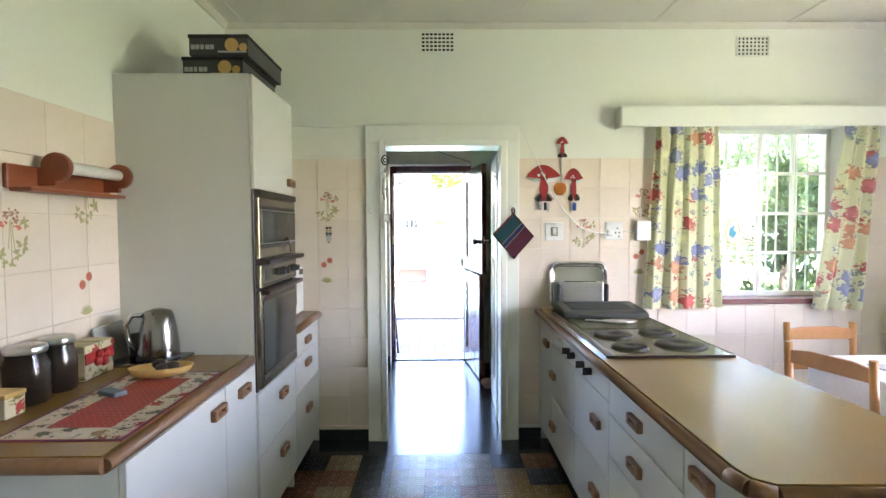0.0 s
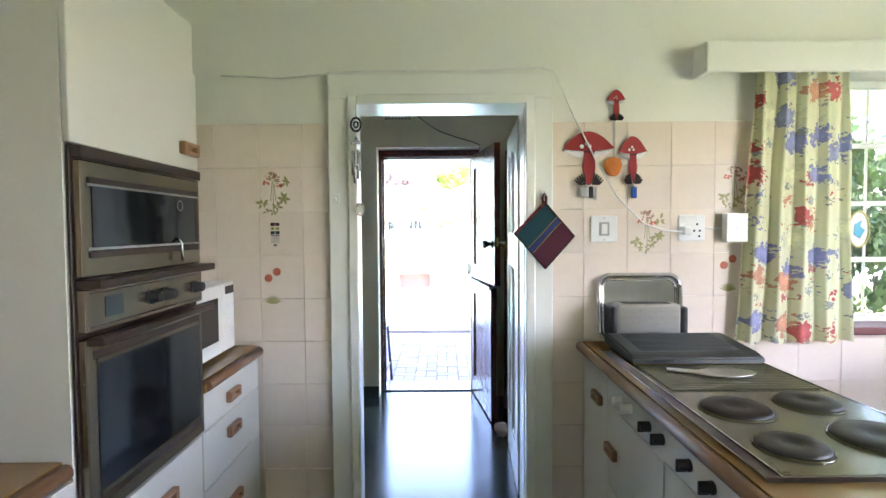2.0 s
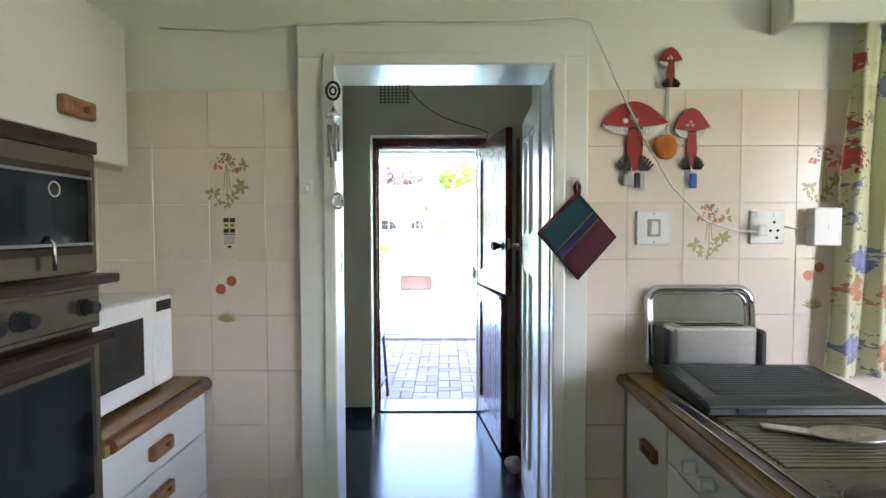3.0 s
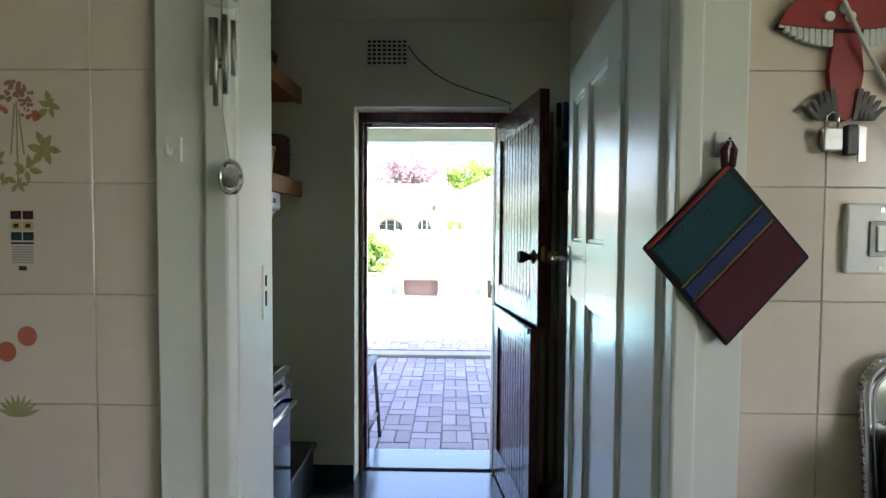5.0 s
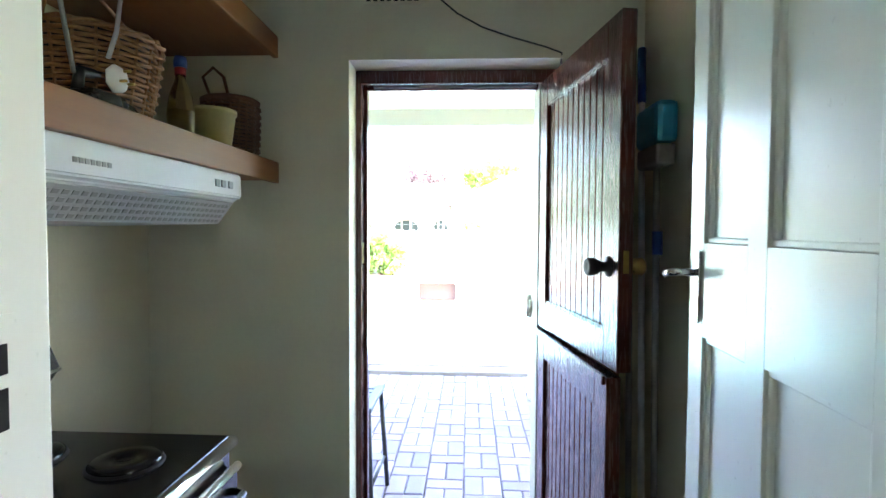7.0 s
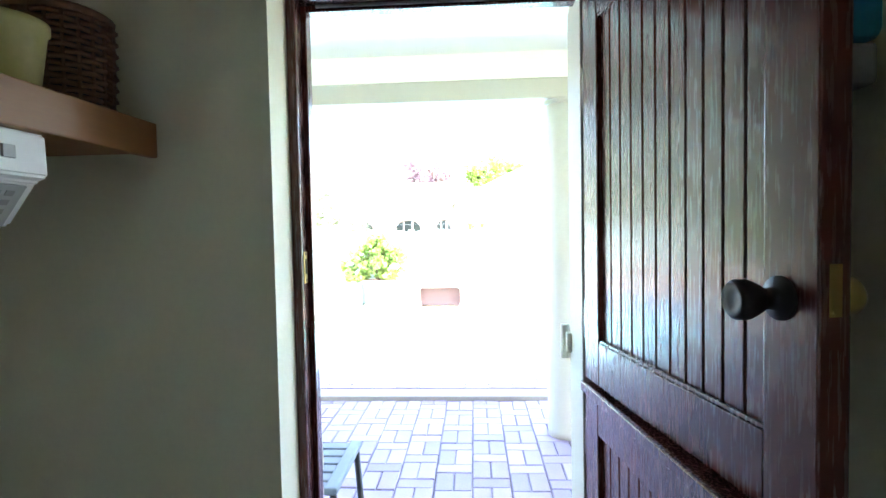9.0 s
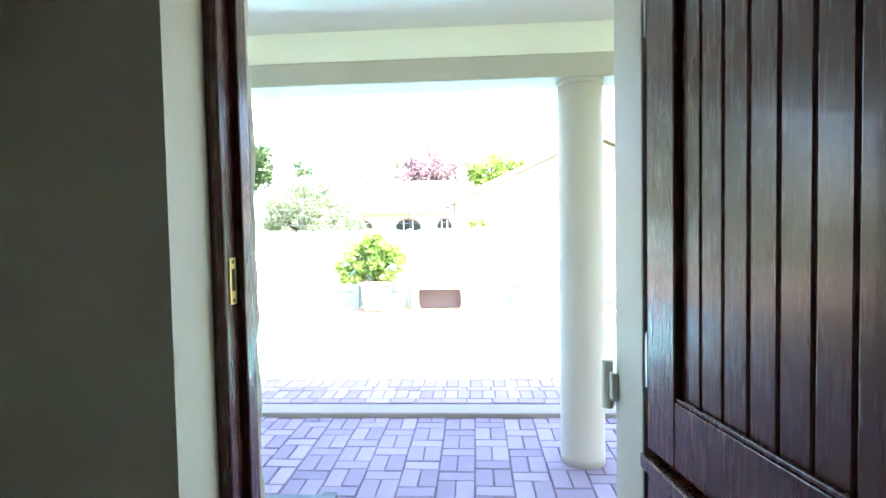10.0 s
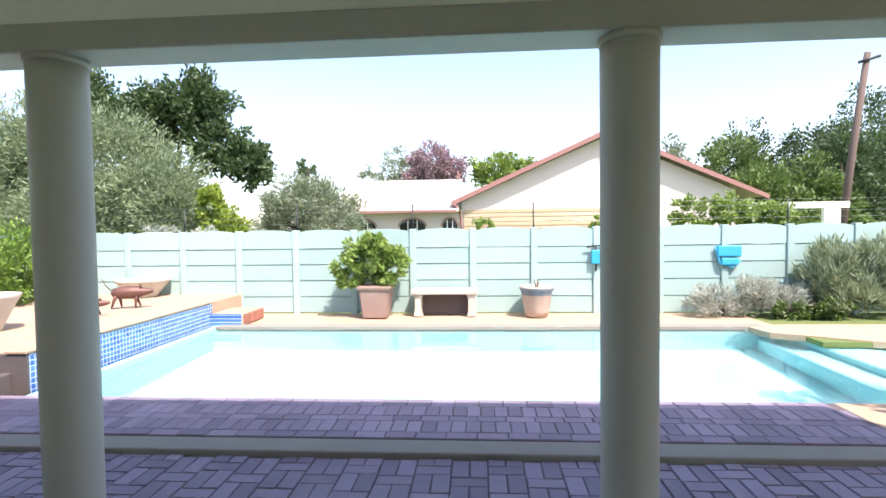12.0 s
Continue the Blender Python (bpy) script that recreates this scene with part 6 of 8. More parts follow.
part("sponge_disc", bm, M["orange"], t, "orange textured disc")
bm = bmesh.new()
box(bm, 0.635, 0.668, 3.524, 3.536, 1.565, 1.605, 0.003)
part("padlock", bm, M["steel"], t, "steel padlock")
bm = bmesh.new()
p = [(0.641, 3.53, 1.603), (0.642, 3.53, 1.625), (0.652, 3.53, 1.632), (0.662, 3.53, 1.625), (0.662, 3.53, 1.603)]
tube(bm, p, 0.0025, 6)
part("shackle", bm, M["chrome"], t)
part("key_fob", box(bmesh.new(), 0.672, 0.692, 3.522, 3.534, 1.558, 1.61, 0.003), M["blackplastic"], t, "black key fob")
part("key", box(bmesh.new(), 0.696, 0.708, 3.527, 3.530, 1.548, 1.606), M["steel"], t)
part("blue_tag", box(bmesh.new(), 0.866, 0.890, 3.520, 3.534, 1.555, 1.607, 0.004), M["blue"], t, "blue plastic key tag")
bm = bmesh.new()
tube(bm, [(0.877, 3.53, 1.607), (0.872, 3.53, 1.622), (0.868, 3.53, 1.635)], 0.0025, 6)
part("tag_ring", bm, M["chrome"], t)

# pot holder on the architrave
for x, z in ((-0.479, 1.562), (0.464, 1.575)):
    t = thing("adhesive_hook", "small white plastic hook stuck on the architrave", "hook", (x, 3.52, z), "adhesive hooks")
    part("base", box(bmesh.new(), x - 0.016, x + 0.016, 3.517, 3.522, z - 0.022, z + 0.022, 0.002, 1), M["white"], t)
    bm = bmesh.new()
    tube(bm, [(x, 3.519, z + 0.002), (x, 3.507, z - 0.010), (x, 3.500, z - 0.006), (x, 3.498, z + 0.004)], 0.004, 8)
    part("hook", bm, M["white"], t)
t = thing("pot_holder", "teal and wine red quilted pot holder hanging by a loop", "pot holder", (0.46, 3.5, 1.24))
C0, C1, C2, C3 = (0.466, 1.545), (0.325, 1.398), (0.47, 1.232), (0.605, 1.385)   # corners: top, left, bottom, right


def at_cloth(u, v):
    return (C0[0] * (1 - u) * (1 - v) + C1[0] * u * (1 - v) + C3[0] * (1 - u) * v + C2[0] * u * v, C0[1] * (1 - u) * (1 - v) + C1[1] * u * (1 - v) + C3[1] * (1 - u) * v + C2[1] * u * v)


def cloth_piece(name, u0, u1, v0, v1, mat, d, label=""):
    bm = bmesh.new()
    prism(bm, [at_cloth(u0, v0), at_cloth(u1, v0), at_cloth(u1, v1), at_cloth(u0, v1)], 3.503 - d, 3.509, "y")
    bmesh.ops.bevel(bm, geom=bm.edges[:], offset=0.0022, segments=2, affect="EDGES")
    part(name, bm, M[mat], t, label)


cloth_piece("backing", 0, 1, 0, 1, "twine", 0, "dark bound edge")
cloth_piece("teal_panel", 0.06, 0.95, 0.05, 0.42, "teal", 0.004, "teal quilted cotton")
cloth_piece("stripe", 0.04, 0.97, 0.44, 0.56, "navy", 0.004, "navy stripe")
cloth_piece("wine_panel", 0.03, 0.98, 0.58, 0.97, "wine", 0.004, "wine red quilted cotton")
cloth_piece("binding", 0.03, 0.97, 0.015, 0.045, "red", 0.004, "red piping")
cloth_piece("thread", 0.04, 0.97, 0.422, 0.436, "gold", 0.005)
cloth_piece("thread", 0.04, 0.97, 0.562, 0.576, "gold", 0.005)
bm = bmesh.new()
tube(bm, [(0.460, 3.506, 1.535), (0.456, 3.502, 1.562), (0.464, 3.500, 1.578), (0.473, 3.502, 1.562), (0.472, 3.506, 1.535)], 0.006, 8)
part("loop", bm, M["wine"], t)

# wind chime in the doorway
t = thing("wind_chime", "steel tube wind chime with glass dome hanging in the doorway", "wind chime", (-0.380, 3.492, 1.52))
cx, cy = -0.380, 3.492
bm = bmesh.new()
tube(bm, [(cx, 3.511, 2.02), (cx, cy, 1.955), (cx, cy, 1.92)], 0.002, 5)
tube(bm, [(cx, cy, 1.86), (cx, cy, 1.62), (cx + 0.012, cy, 1.53)], 0.0012, 5)
part("string", bm, M["steel"], t)
bm = bmesh.new()
p = [(cx + 0.022 * math.cos(a), cy, 1.89 + 0.03 * math.sin(a)) for a in [2 * math.pi * k / 20 for k in range(21)]]
tube(bm, p, 0.005, 8)
p = [(cx + 0.010 * math.cos(a), cy, 1.89 + 0.013 * math.sin(a)) for a in [2 * math.pi * k / 16 for k in range(17)]]
tube(bm, p, 0.004, 8)
part("hanger_ring", bm, M["plate"], t, "dark metal ring")
part("dome", lathe(bmesh.new(), (cx, cy, 1.80), [(0.026, 0), (0.024, 0.010), (0.012, 0.018), (0.003, 0.04)], 20), M["chrome"], t)
for k, (dx, dy, z1, z0) in enumerate(((-0.017, 0.0, 1.775, 1.665), (-0.006, -0.012, 1.770, 1.628), (0.009, -0.008, 1.777, 1.648), (0.016, 0.008, 1.773, 1.683))):
    part("chime_tube", lathe(bmesh.new(), (cx + dx, cy + dy, z0), [(0.0045, 0), (0.0045, z1 - z0)], 10), M["steel"], t)
bm = bmesh.new()
bmesh.ops.create_icosphere(bm, subdivisions=2, radius=0.009, matrix=Matrix.Translation((cx - 0.003, cy, 1.70)))
part("striker", bm, M["chrome"], t)
bm = bmesh.new()
sx = cx + 0.012
lathe(bm, (sx, cy, 1.512), [(0.018, -0.001), (0.018, 0.001)], 18, "y")
p = [(sx + 0.018 * math.cos(a), cy, 1.512 + 0.026 * math.sin(a)) for a in [2 * math.pi * k / 24 for k in range(25)]]
tube(bm, p, 0.0045, 6)
part("wind_sail", bm, M["chrome"], t, "oval silver pendant")

# ---- kitchen: window, curtains, pelmet ----
t = tagged(thing("window_1", "white steel window with burglar bars and brown sill", "window", (2.17, 3.7, 0.93)), kind="structure")
bm = bmesh.new()
for x in (1.62, 2.215, 2.69):
    box(bm, x, x + 0.03, 3.69, 3.73, 0.95, 2.12, 0.003, 1)
box(bm, 1.62, 2.72, 3.692, 3.728, 0.95, 0.985, 0.003, 1)
box(bm, 1.62, 2.72, 3.692, 3.728, 2.085, 2.12, 0.003, 1)
part("window_frame", bm, M["gloss"], t)
for x in (1.91, 2.455):
    part("mullion", box(bmesh.new(), x, x + 0.02, 3.695, 3.725, 0.985, 2.085), M["gloss"], t)
for z in (1.245, 1.52, 1.80):
    part("glazing_bar", box(bmesh.new(), 1.65, 2.69, 3.696, 3.724, z, z + 0.022), M["gloss"], t)
for k, (x0, x1) in enumerate(((1.65, 1.91), (1.93, 2.215), (2.245, 2.455), (2.475, 2.69))):
    for z0, z1 in ((0.985, 1.245), (1.267, 1.52), (1.542, 1.80), (1.822, 2.085)):
        g = part("pane", box(bmesh.new(), x0, x1, 3.708, 3.711, z0, z1), M["glass"], t)
        g.visible_shadow = False
for x in (1.74, 1.83, 2.02, 2.12, 2.32, 2.39, 2.53, 2.61):
    bm = bmesh.new()
    tube(bm, [(x, 3.76, 0.96), (x, 3.76, 2.10)], 0.006, 8)
    part("burglar_bar", bm, M["gloss"], t)
part("window_sill", box(bmesh.new(), 1.60, 2.74, 3.535, 3.70, 0.915, 0.952, 0.006), M["sill"], t, "oxide red window sill")
bm = bmesh.new()
lathe(bm, (2.045, 3.704, 1.405), [(0.058, -0.002), (0.058, 0.0)], 28, "y")
bm.transform(Matrix.Translation((2.045, 3.704, 1.405)) @ Matrix.Diagonal((0.8, 1, 1.45, 1)) @ Matrix.Translation((-2.045, -3.704, -1.405)))
sc = part("sun_catcher", bm, M["white"], t, "oval painted sun catcher on the glass")
p = [(2.045 + 0.05 * math.cos(a), 3.70, 1.405 + 0.088 * math.sin(a)) for a in [2 * math.pi * k / 24 for k in range(25)]]
part("rim", tube(bmesh.new(), p, 0.005, 6), M["yellow"], sc)
part("painted_motif", prism(bmesh.new(), [(2.02, 1.38), (2.05, 1.36), (2.075, 1.40), (2.05, 1.42), (2.06, 1.45), (2.025, 1.43)], 3.6985, 3.7005, "y"), M["cyan"], sc)
bm = bmesh.new()
box(bm, 1.150, XR - 0.002, 3.425, 3.445, 2.092, 2.222, 0.009)
box(bm, 1.150, 1.170, 3.445, 3.548, 2.092, 2.222, 0.004)
box(bm, 1.150, XR - 0.002, 3.426, 3.548, 2.209, 2.225, 0.004)
t = thing("pelmet", "white painted box pelmet above the window", "pelmet", (2.1, 3.45, 2.092))
part("box", bm, M["wall"], t)
part("curtain_rail", box(bmesh.new(), 1.20, 3.1, 3.485, 3.505, 2.12, 2.14), M["white"], t)


def curtain(x0, x1, b0, b1, z0, z1, folds, seed, label):
    rng = random.Random(seed)
    t = thing("curtain", label, "curtain", ((x0 + x1) / 2, 3.47, z0), "kitchen curtains")
    bm = bmesh.new()
    nx, nz = 110, 26
    ph = [rng.uniform(0, 6.28) for _ in range(4)]
    grid = []
    for j in range(nz + 1):
        v = j / nz
        row = []
        for i in range(nx + 1):
            u = i / nx
            x = (x0 + (x1 - x0) * u) * v + (b0 + (b1 - b0) * u) * (1 - v)
            w = 0.022 * math.sin(u * folds * 6.28 + ph[0] + 0.5 * math.sin(u * 5 + ph[1]) + 0.25 * (1 - v) * math.sin(u * 7 + ph[3])) * (0.75 + 0.5 * (1 - v)) + 0.008 * math.sin(u * folds * 13 + ph[2])
            row.append(bm.verts.new((x + 0.006 * math.sin(u * folds * 6.28 + 1.4) + 0.004 * math.sin(v * 9 + u * 20), 3.494 + w * 0.85, z0 + (z1 - z0) * v + 0.006 * math.sin(u * folds * 6.28) * (1 - v))))
        grid.append(row)
    for j in range(nz):
        for i in range(nx):
            f = bm.faces.new((grid[j][i], grid[j][i + 1], grid[j + 1][i + 1], grid[j + 1][i]))
            f.smooth = True
    part("cloth", bm, M["curtain"], t)


curtain(1.40, 1.83, 1.325, 1.865, 0.895, 2.11, 4.5, 1, "yellow green cotton curtain printed with red and blue flowers")
curtain(2.66, 2.90, 2.46, 2.80, 0.885, 2.11, 3.0, 2, "yellow green flowered cotton curtain drawn aside")

# ---- kitchen: dining corner ----
t = thing("dining_table", "dining table under a white cloth", "table", (2.4, 2.35, 0))
part("tabletop", box(bmesh.new(), 1.97, 3.08, 1.95, 2.78, 0.715, 0.745, 0.004), M["chairwood"], t)
for x in (2.04, 3.01):
    for y in (2.02, 2.71):
        part("leg", box(bmesh.new(), x - 0.03, x + 0.03, y - 0.03, y + 0.03, 0, 0.715, 0.005), M["chairwood"], t)
t = thing("tablecloth", "white tablecloth with folded blue napkin", "tablecloth", (2.4, 2.35, 0.746))
bm = bmesh.new()
box(bm, 1.955, 3.09, 1.935, 2.795, 0.7455, 0.750, 0.002, 1)
for x0, x1, y0, y1 in ((1.952, 1.957, 1.935, 2.795), (1.955, 3.09, 1.932, 1.937), (1.955, 3.09, 2.793, 2.798)):
    box(bm, x0, x1, y0, y1, 0.58, 0.7455)
part("cloth", bm, M["cloth"], t)
part("napkin", box(bmesh.new(), 2.10, 2.46, 2.28, 2.60, 0.7505, 0.756, 0.002, 1), M["board"], t, "pale blue folded napkin")


def dining_chair(label):
    """A ladder back chair at the origin that faces +x; its back is at x = 0."""
    t = thing("dining_chair", label, "chair", (0, 0, 0), "dining chairs")
    for y in (-0.20, 0.20):
        bm = bmesh.new()
        tube(bm, [(0.02, y, 0.0), (0.0, y, 0.45), (-0.03, y, 0.865)], 0.021, 10, 0.018)
        part("back_post", bm, M["chairwood"], t)
        bm = bmesh.new()
        tube(bm, [(0.40, y, 0.0), (0.40, y, 0.44)], 0.02, 10)
        part("leg", bm, M["chairwood"], t)
    for z, h in ((0.80, 0.075), (0.61, 0.06)):
        bm = bmesh.new()
        prism(bm, [(-0.195, z - h / 2), (0.195, z - h / 2), (0.195, z + h * 0.3), (0.1, z + h / 2), (-0.1, z + h / 2), (-0.195, z + h * 0.3)], -0.032, -0.012, "x")
        part("back_rail", bm, M["chairwood"], t)
    part("seat", box(bmesh.new(), 0.0, 0.43, -0.21, 0.21, 0.43, 0.455, 0.008), M["chairwood"], t)
    for y in (-0.2, 0.2):
        bm = bmesh.new()
        tube(bm, [(0.015, y, 0.2), (0.4, y, 0.2)], 0.012, 8)
        part("stretcher", bm, M["chairwood"], t)
    return t


c = dining_chair("golden pine ladder back chair at the dining table")
c.matrix_basis = pose(1.815, 2.45, 0, 0, 0, 16)
copy_thing(c, pose(2.27, 3.12, 0, 0, 0, -90))

# ---- scullery ----


def shelf(z, label):
    t = thing("wall_shelf", label, "shelf", (-1.13, 4.7, z), "scullery shelves")
    part("board", box(bmesh.new(), SL + 0.001, -0.853, 3.83, YD - 0.002, z + 0.012, z + 0.076, 0.002, 1), M["pine"], t)
    part("lipping", box(bmesh.new(), -0.853, -0.830, 3.83, YD - 0.002, z, z + 0.086, 0.004), M["pine"], t, "pine front lipping")


shelf(1.599, "thick pine wall shelf above the cooker hood")
shelf(2.108, "thick pine wall shelf high on the wall")

t = thing("cooker_hood", "white slimline cooker hood under the shelf", "cooker hood", (-1.1, 4.85, 1.42))
bm = bmesh.new()
prism(bm, [(SL + 0.002, 1.598), (-0.845, 1.598), (-0.842, 1.518), (-0.865, 1.510), (-0.925, 1.428), (SL + 0.002, 1.418)], 4.28, 5.18, "y")
bmesh.ops.bevel(bm, geom=bm.edges[:], offset=0.005, segments=2, affect="EDGES")
part("case", bm, M["white"], t)
slope = Matrix.Translation((-0.893, 0, 1.467)) @ Matrix.Rotation(math.atan2(0.082, 0.06), 4, "Y").inverted()
bm = bmesh.new()
box(bm, -0.045, 0.045, 4.31, 5.15, -0.0065, -0.003)
bm.transform(slope)
g = part("filter", bm, M["board"], t, "grey slotted grease filter")
bm = bmesh.new()
for i in range(4):
    for k in range(30):
        box(bm, -0.037 + i * 0.02, -0.026 + i * 0.02, 4.325 + k * 0.0272, 4.342 + k * 0.0272, -0.0078, -0.006)
bm.transform(slope)
tagged(part("filter_mesh", bm, M["slot"], g), kind="stuff")
for y in (4.99, 5.03, 5.08):
    part("switch", box(bmesh.new(), -0.8445, -0.839, y, y + 0.026, 1.545, 1.568, 0.001, 1), M["board"], t)
bm = bmesh.new()
for k in range(7):
    box(bm, -0.8445, -0.8415, 4.40 + k * 0.017, 4.412 + k * 0.017, 1.545, 1.556)
part("name_bars", bm, M["board"], t, "raised maker's plate bars")

t = thing("electric_stove", "black electric stove with chrome trim and solid plates", "stove", (-1.02, 4.43, 0))
part("body", box(bmesh.new(), SL + 0.004, -0.675, 4.14, 4.765, 0.03, 0.835, 0.004), M["black"], t)
part("hob_top", box(bmesh.new(), SL + 0.004, -0.68, 4.13, 4.775, 0.835, 0.865, 0.006), M["black"], t)
part("front_trim", tube(bmesh.new(), [(-0.673, 4.13, 0.848), (-0.673, 4.775, 0.848)], 0.017, 14), M["chrome"], t, "chrome front trim")
d = part("oven_door", box(bmesh.new(), -0.675, -0.65, 4.15, 4.76, 0.20, 0.79, 0.008), M["ovenglass"], t, "dark glass oven door")
part("door_trim", tube(bmesh.new(), [(-0.653, 4.15, 0.79), (-0.653, 4.76, 0.79)], 0.012, 12), M["chrome"], d, "chrome strip")
bm = bmesh.new()
tube(bm, [(-0.65, 4.73, 0.735), (-0.62, 4.72, 0.735), (-0.62, 4.19, 0.735), (-0.65, 4.18, 0.735)], 0.010, 10)
part("handle", bm, M["chrome"], d, "chrome bar handle")
part("drawer", box(bmesh.new(), -0.675, -0.653, 4.15, 4.76, 0.05, 0.19, 0.006), M["black"], t)
for x, y, r in ((-0.84, 4.28, 0.09), (-0.84, 4.59, 0.075), (-1.10, 4.28, 0.075), (-1.10, 4.59, 0.09)):
    p = part("hot_plate", lathe(bmesh.new(), (x, y, 0.865), [(r, 0), (r + 0.002, 0.009), (r - 0.006, 0.015), (r * 0.3, 0.015), (r * 0.25, 0.011), (0.001, 0.011)], 32), M["black"], t, "black solid hot plate")
    part("ring", lathe(bmesh.new(), (x, y, 0.865), [(r + 0.008, 0), (r + 0.006, 0.005), (r + 0.001, 0.005)], 32, closed=False), M["plate"], p)
bg = part("backguard", prism(bmesh.new(), [(-1.386, 0.866), (-1.386, 1.175), (-1.20, 1.160), (-1.145, 1.035), (-1.185, 0.980), (-1.205, 0.866)], 4.13, 4.775, "y"), M["black"], t, "black slanted control console")
part("console_trim", tube(bmesh.new(), [(-1.146, 4.13, 1.033), (-1.146, 4.775, 1.033)], 0.006, 10), M["chrome"], bg, "chrome strip")
for k in range(5):
    part("dial", lathe(bmesh.new(), (-1.178, 4.2 + k * 0.115, 1.10), [(0.03, 0), (0.03, 0.012), (0.019, 0.015), (0.017, 0.036)], 18, "x"), M["white"], bg, "white control dial")
t.matrix_basis = Matrix.Translation((0, -0.05, 0)) @ t.matrix_basis
t = thing("storage_crate", "low dark plastic crate on the floor", "crate", (-0.95, 5.3, 0))
bm = bmesh.new()
box(bm, -1.2, -0.76, 4.99, 5.47, 0.0, 0.21, 0.01)
part("bin", bm, M["blackplastic"], t)
part("rim", box(bmesh.new(), -1.215, -0.745, 4.975, 5.485, 0.205, 0.235, 0.008), M["blackplastic"], t)


def basket(name, label, cx, cy, z, r0, r1, h, mat, seed, rim=True):
    """A woven basket: stakes with strands going in and out of them."""
    t = thing(name, label, "basket", (cx, cy, z))
    n, rows = 22, max(6, int(h / 0.013))
    for k in range(n):
        a = 2 * math.pi * k / n
        bm = bmesh.new()
        tube(bm, [(cx + r0 * math.cos(a), cy + r0 * math.sin(a), z), (cx + (r0 + r1) / 2 * 1.02 * math.cos(a), cy + (r0 + r1) / 2 * 1.02 * math.sin(a), z + h / 2), (cx + r1 * math.cos(a), cy + r1 * math.sin(a), z + h)], 0.0042, 5)
        part("stake", bm, mat, t)
    bm = bmesh.new()
    for j in range(rows):
        f = (j + 0.5) / rows
        r = r0 + (r1 - r0) * f + 0.02 * (r0 + r1) / 2 * math.sin(math.pi * f)
        pts = [(cx + (r + (0.005 if (k + j) % 2 else -0.005)) * math.cos(2 * math.pi * k / n), cy + (r + (0.005 if (k + j) % 2 else -0.005)) * math.sin(2 * math.pi * k / n), z + h * f) for k in range(n + 1)]
        tube(bm, pts, 0.0058, 5)
    part("weave", bm, mat, t)
    part("lining", lathe(bmesh.new(), (cx, cy, z), [(r0 - 0.008, 0.002), (r1 - 0.010, h - 0.004), (r1 - 0.014, h - 0.004), (r0 - 0.012, 0.006)], 24), M["brown"], t)
    if rim:
        bm = bmesh.new()
        for ph in (0, math.pi):
            pts = [(cx + (r1 + 0.005 * math.cos(k * 1.1 + ph)) * math.cos(2 * math.pi * k / 48), cy + (r1 + 0.005 * math.cos(k * 1.1 + ph)) * math.sin(2 * math.pi * k / 48), z + h + 0.006 * math.sin(k * 1.1 + ph)) for k in range(49)]
            tube(bm, pts, 0.006, 5)
        part("rim", bm, mat, t, "braided rim")
    return t


S1, S2 = 1.676, 2.185
b1 = basket("wicker_basket", "round brown wicker basket on the pine shelf", -1.10, 4.80, S1, 0.135, 0.178, 0.25, M["wicker"], 1)
bm = bmesh.new()
tube(bm, [(-1.10, 4.63, S1 + 0.25), (-1.10, 4.66, S1 + 0.35), (-1.10, 4.80, S1 + 0.40), (-1.10, 4.94, S1 + 0.35), (-1.10, 4.97, S1 + 0.25)], 0.007, 6)
part("handle", bm, M["wicker"], b1)
b2 = basket("lidded_basket", "dark woven basket with a looped handle", -0.975, 5.385, S1, 0.098, 0.104, 0.215, M["wickerdark"], 2, False)
part("lid", lathe(bmesh.new(), (-0.975, 5.385, S1 + 0.215), [(0.108, 0), (0.110, 0.014), (0.096, 0.022), (0.001, 0.026)], 24), M["wickerdark"], b2)
bm = bmesh.new()
tube(bm, [(-1.04, 5.36, S1 + 0.235), (-1.06, 5.34, S1 + 0.31), (-1.02, 5.34, S1 + 0.345), (-0.98, 5.34, S1 + 0.31), (-0.97, 5.36, S1 + 0.237)], 0.006, 6)
part("handle", bm, M["wickerdark"], b2)
basket("tall_basket", "tall pale wicker basket on the high shelf", -1.07, 4.86, S2, 0.10, 0.13, 0.26, M["wicker"], 3)
basket("flat_basket", "dark flat basket on the high shelf", -1.06, 5.30, S2, 0.13, 0.15, 0.13, M["wickerdark"], 4)
t = thing("vinegar_bottle", "clear plastic bottle of vinegar with blue cap", "bottle", (-0.99, 5.06, S1))
part("bottle", lathe(bmesh.new(), (-0.99, 5.06, S1 + 0.001), [(0.035, 0), (0.042, 0.008), (0.042, 0.12), (0.034, 0.17), (0.017, 0.215), (0.014, 0.235)], 24), M["vinegar"], t)
part("contents", lathe(bmesh.new(), (-0.99, 5.06, S1 + 0.003), [(0.033, 0), (0.0395, 0.008), (0.0395, 0.115), (0.001, 0.116)], 24), M["yellow"], t, "cloudy yellow vinegar")
part("collar", lathe(bmesh.new(), (-0.99, 5.06, S1 + 0.233), [(0.017, 0), (0.018, 0.022), (0.016, 0.024)], 18), M["red"], t, "red collar")
part("cap", lathe(bmesh.new(), (-0.99, 5.06, S1 + 0.257), [(0.020, 0), (0.021, 0.022), (0.017, 0.036), (0.001, 0.037)], 18), M["blue"], t, "blue screw cap")
t = thing("yellow_pot", "pale yellow plastic pot on the shelf", "pot", (-0.965, 5.215, S1))
part("pot", lathe(bmesh.new(), (-0.965, 5.215, S1 + 0.001), [(0.060, 0), (0.062, 0.004), (0.080, 0.138), (0.085, 0.140), (0.085, 0.155), (0.079, 0.155), (0.062, 0.02)], 28), M["yellow"], t)
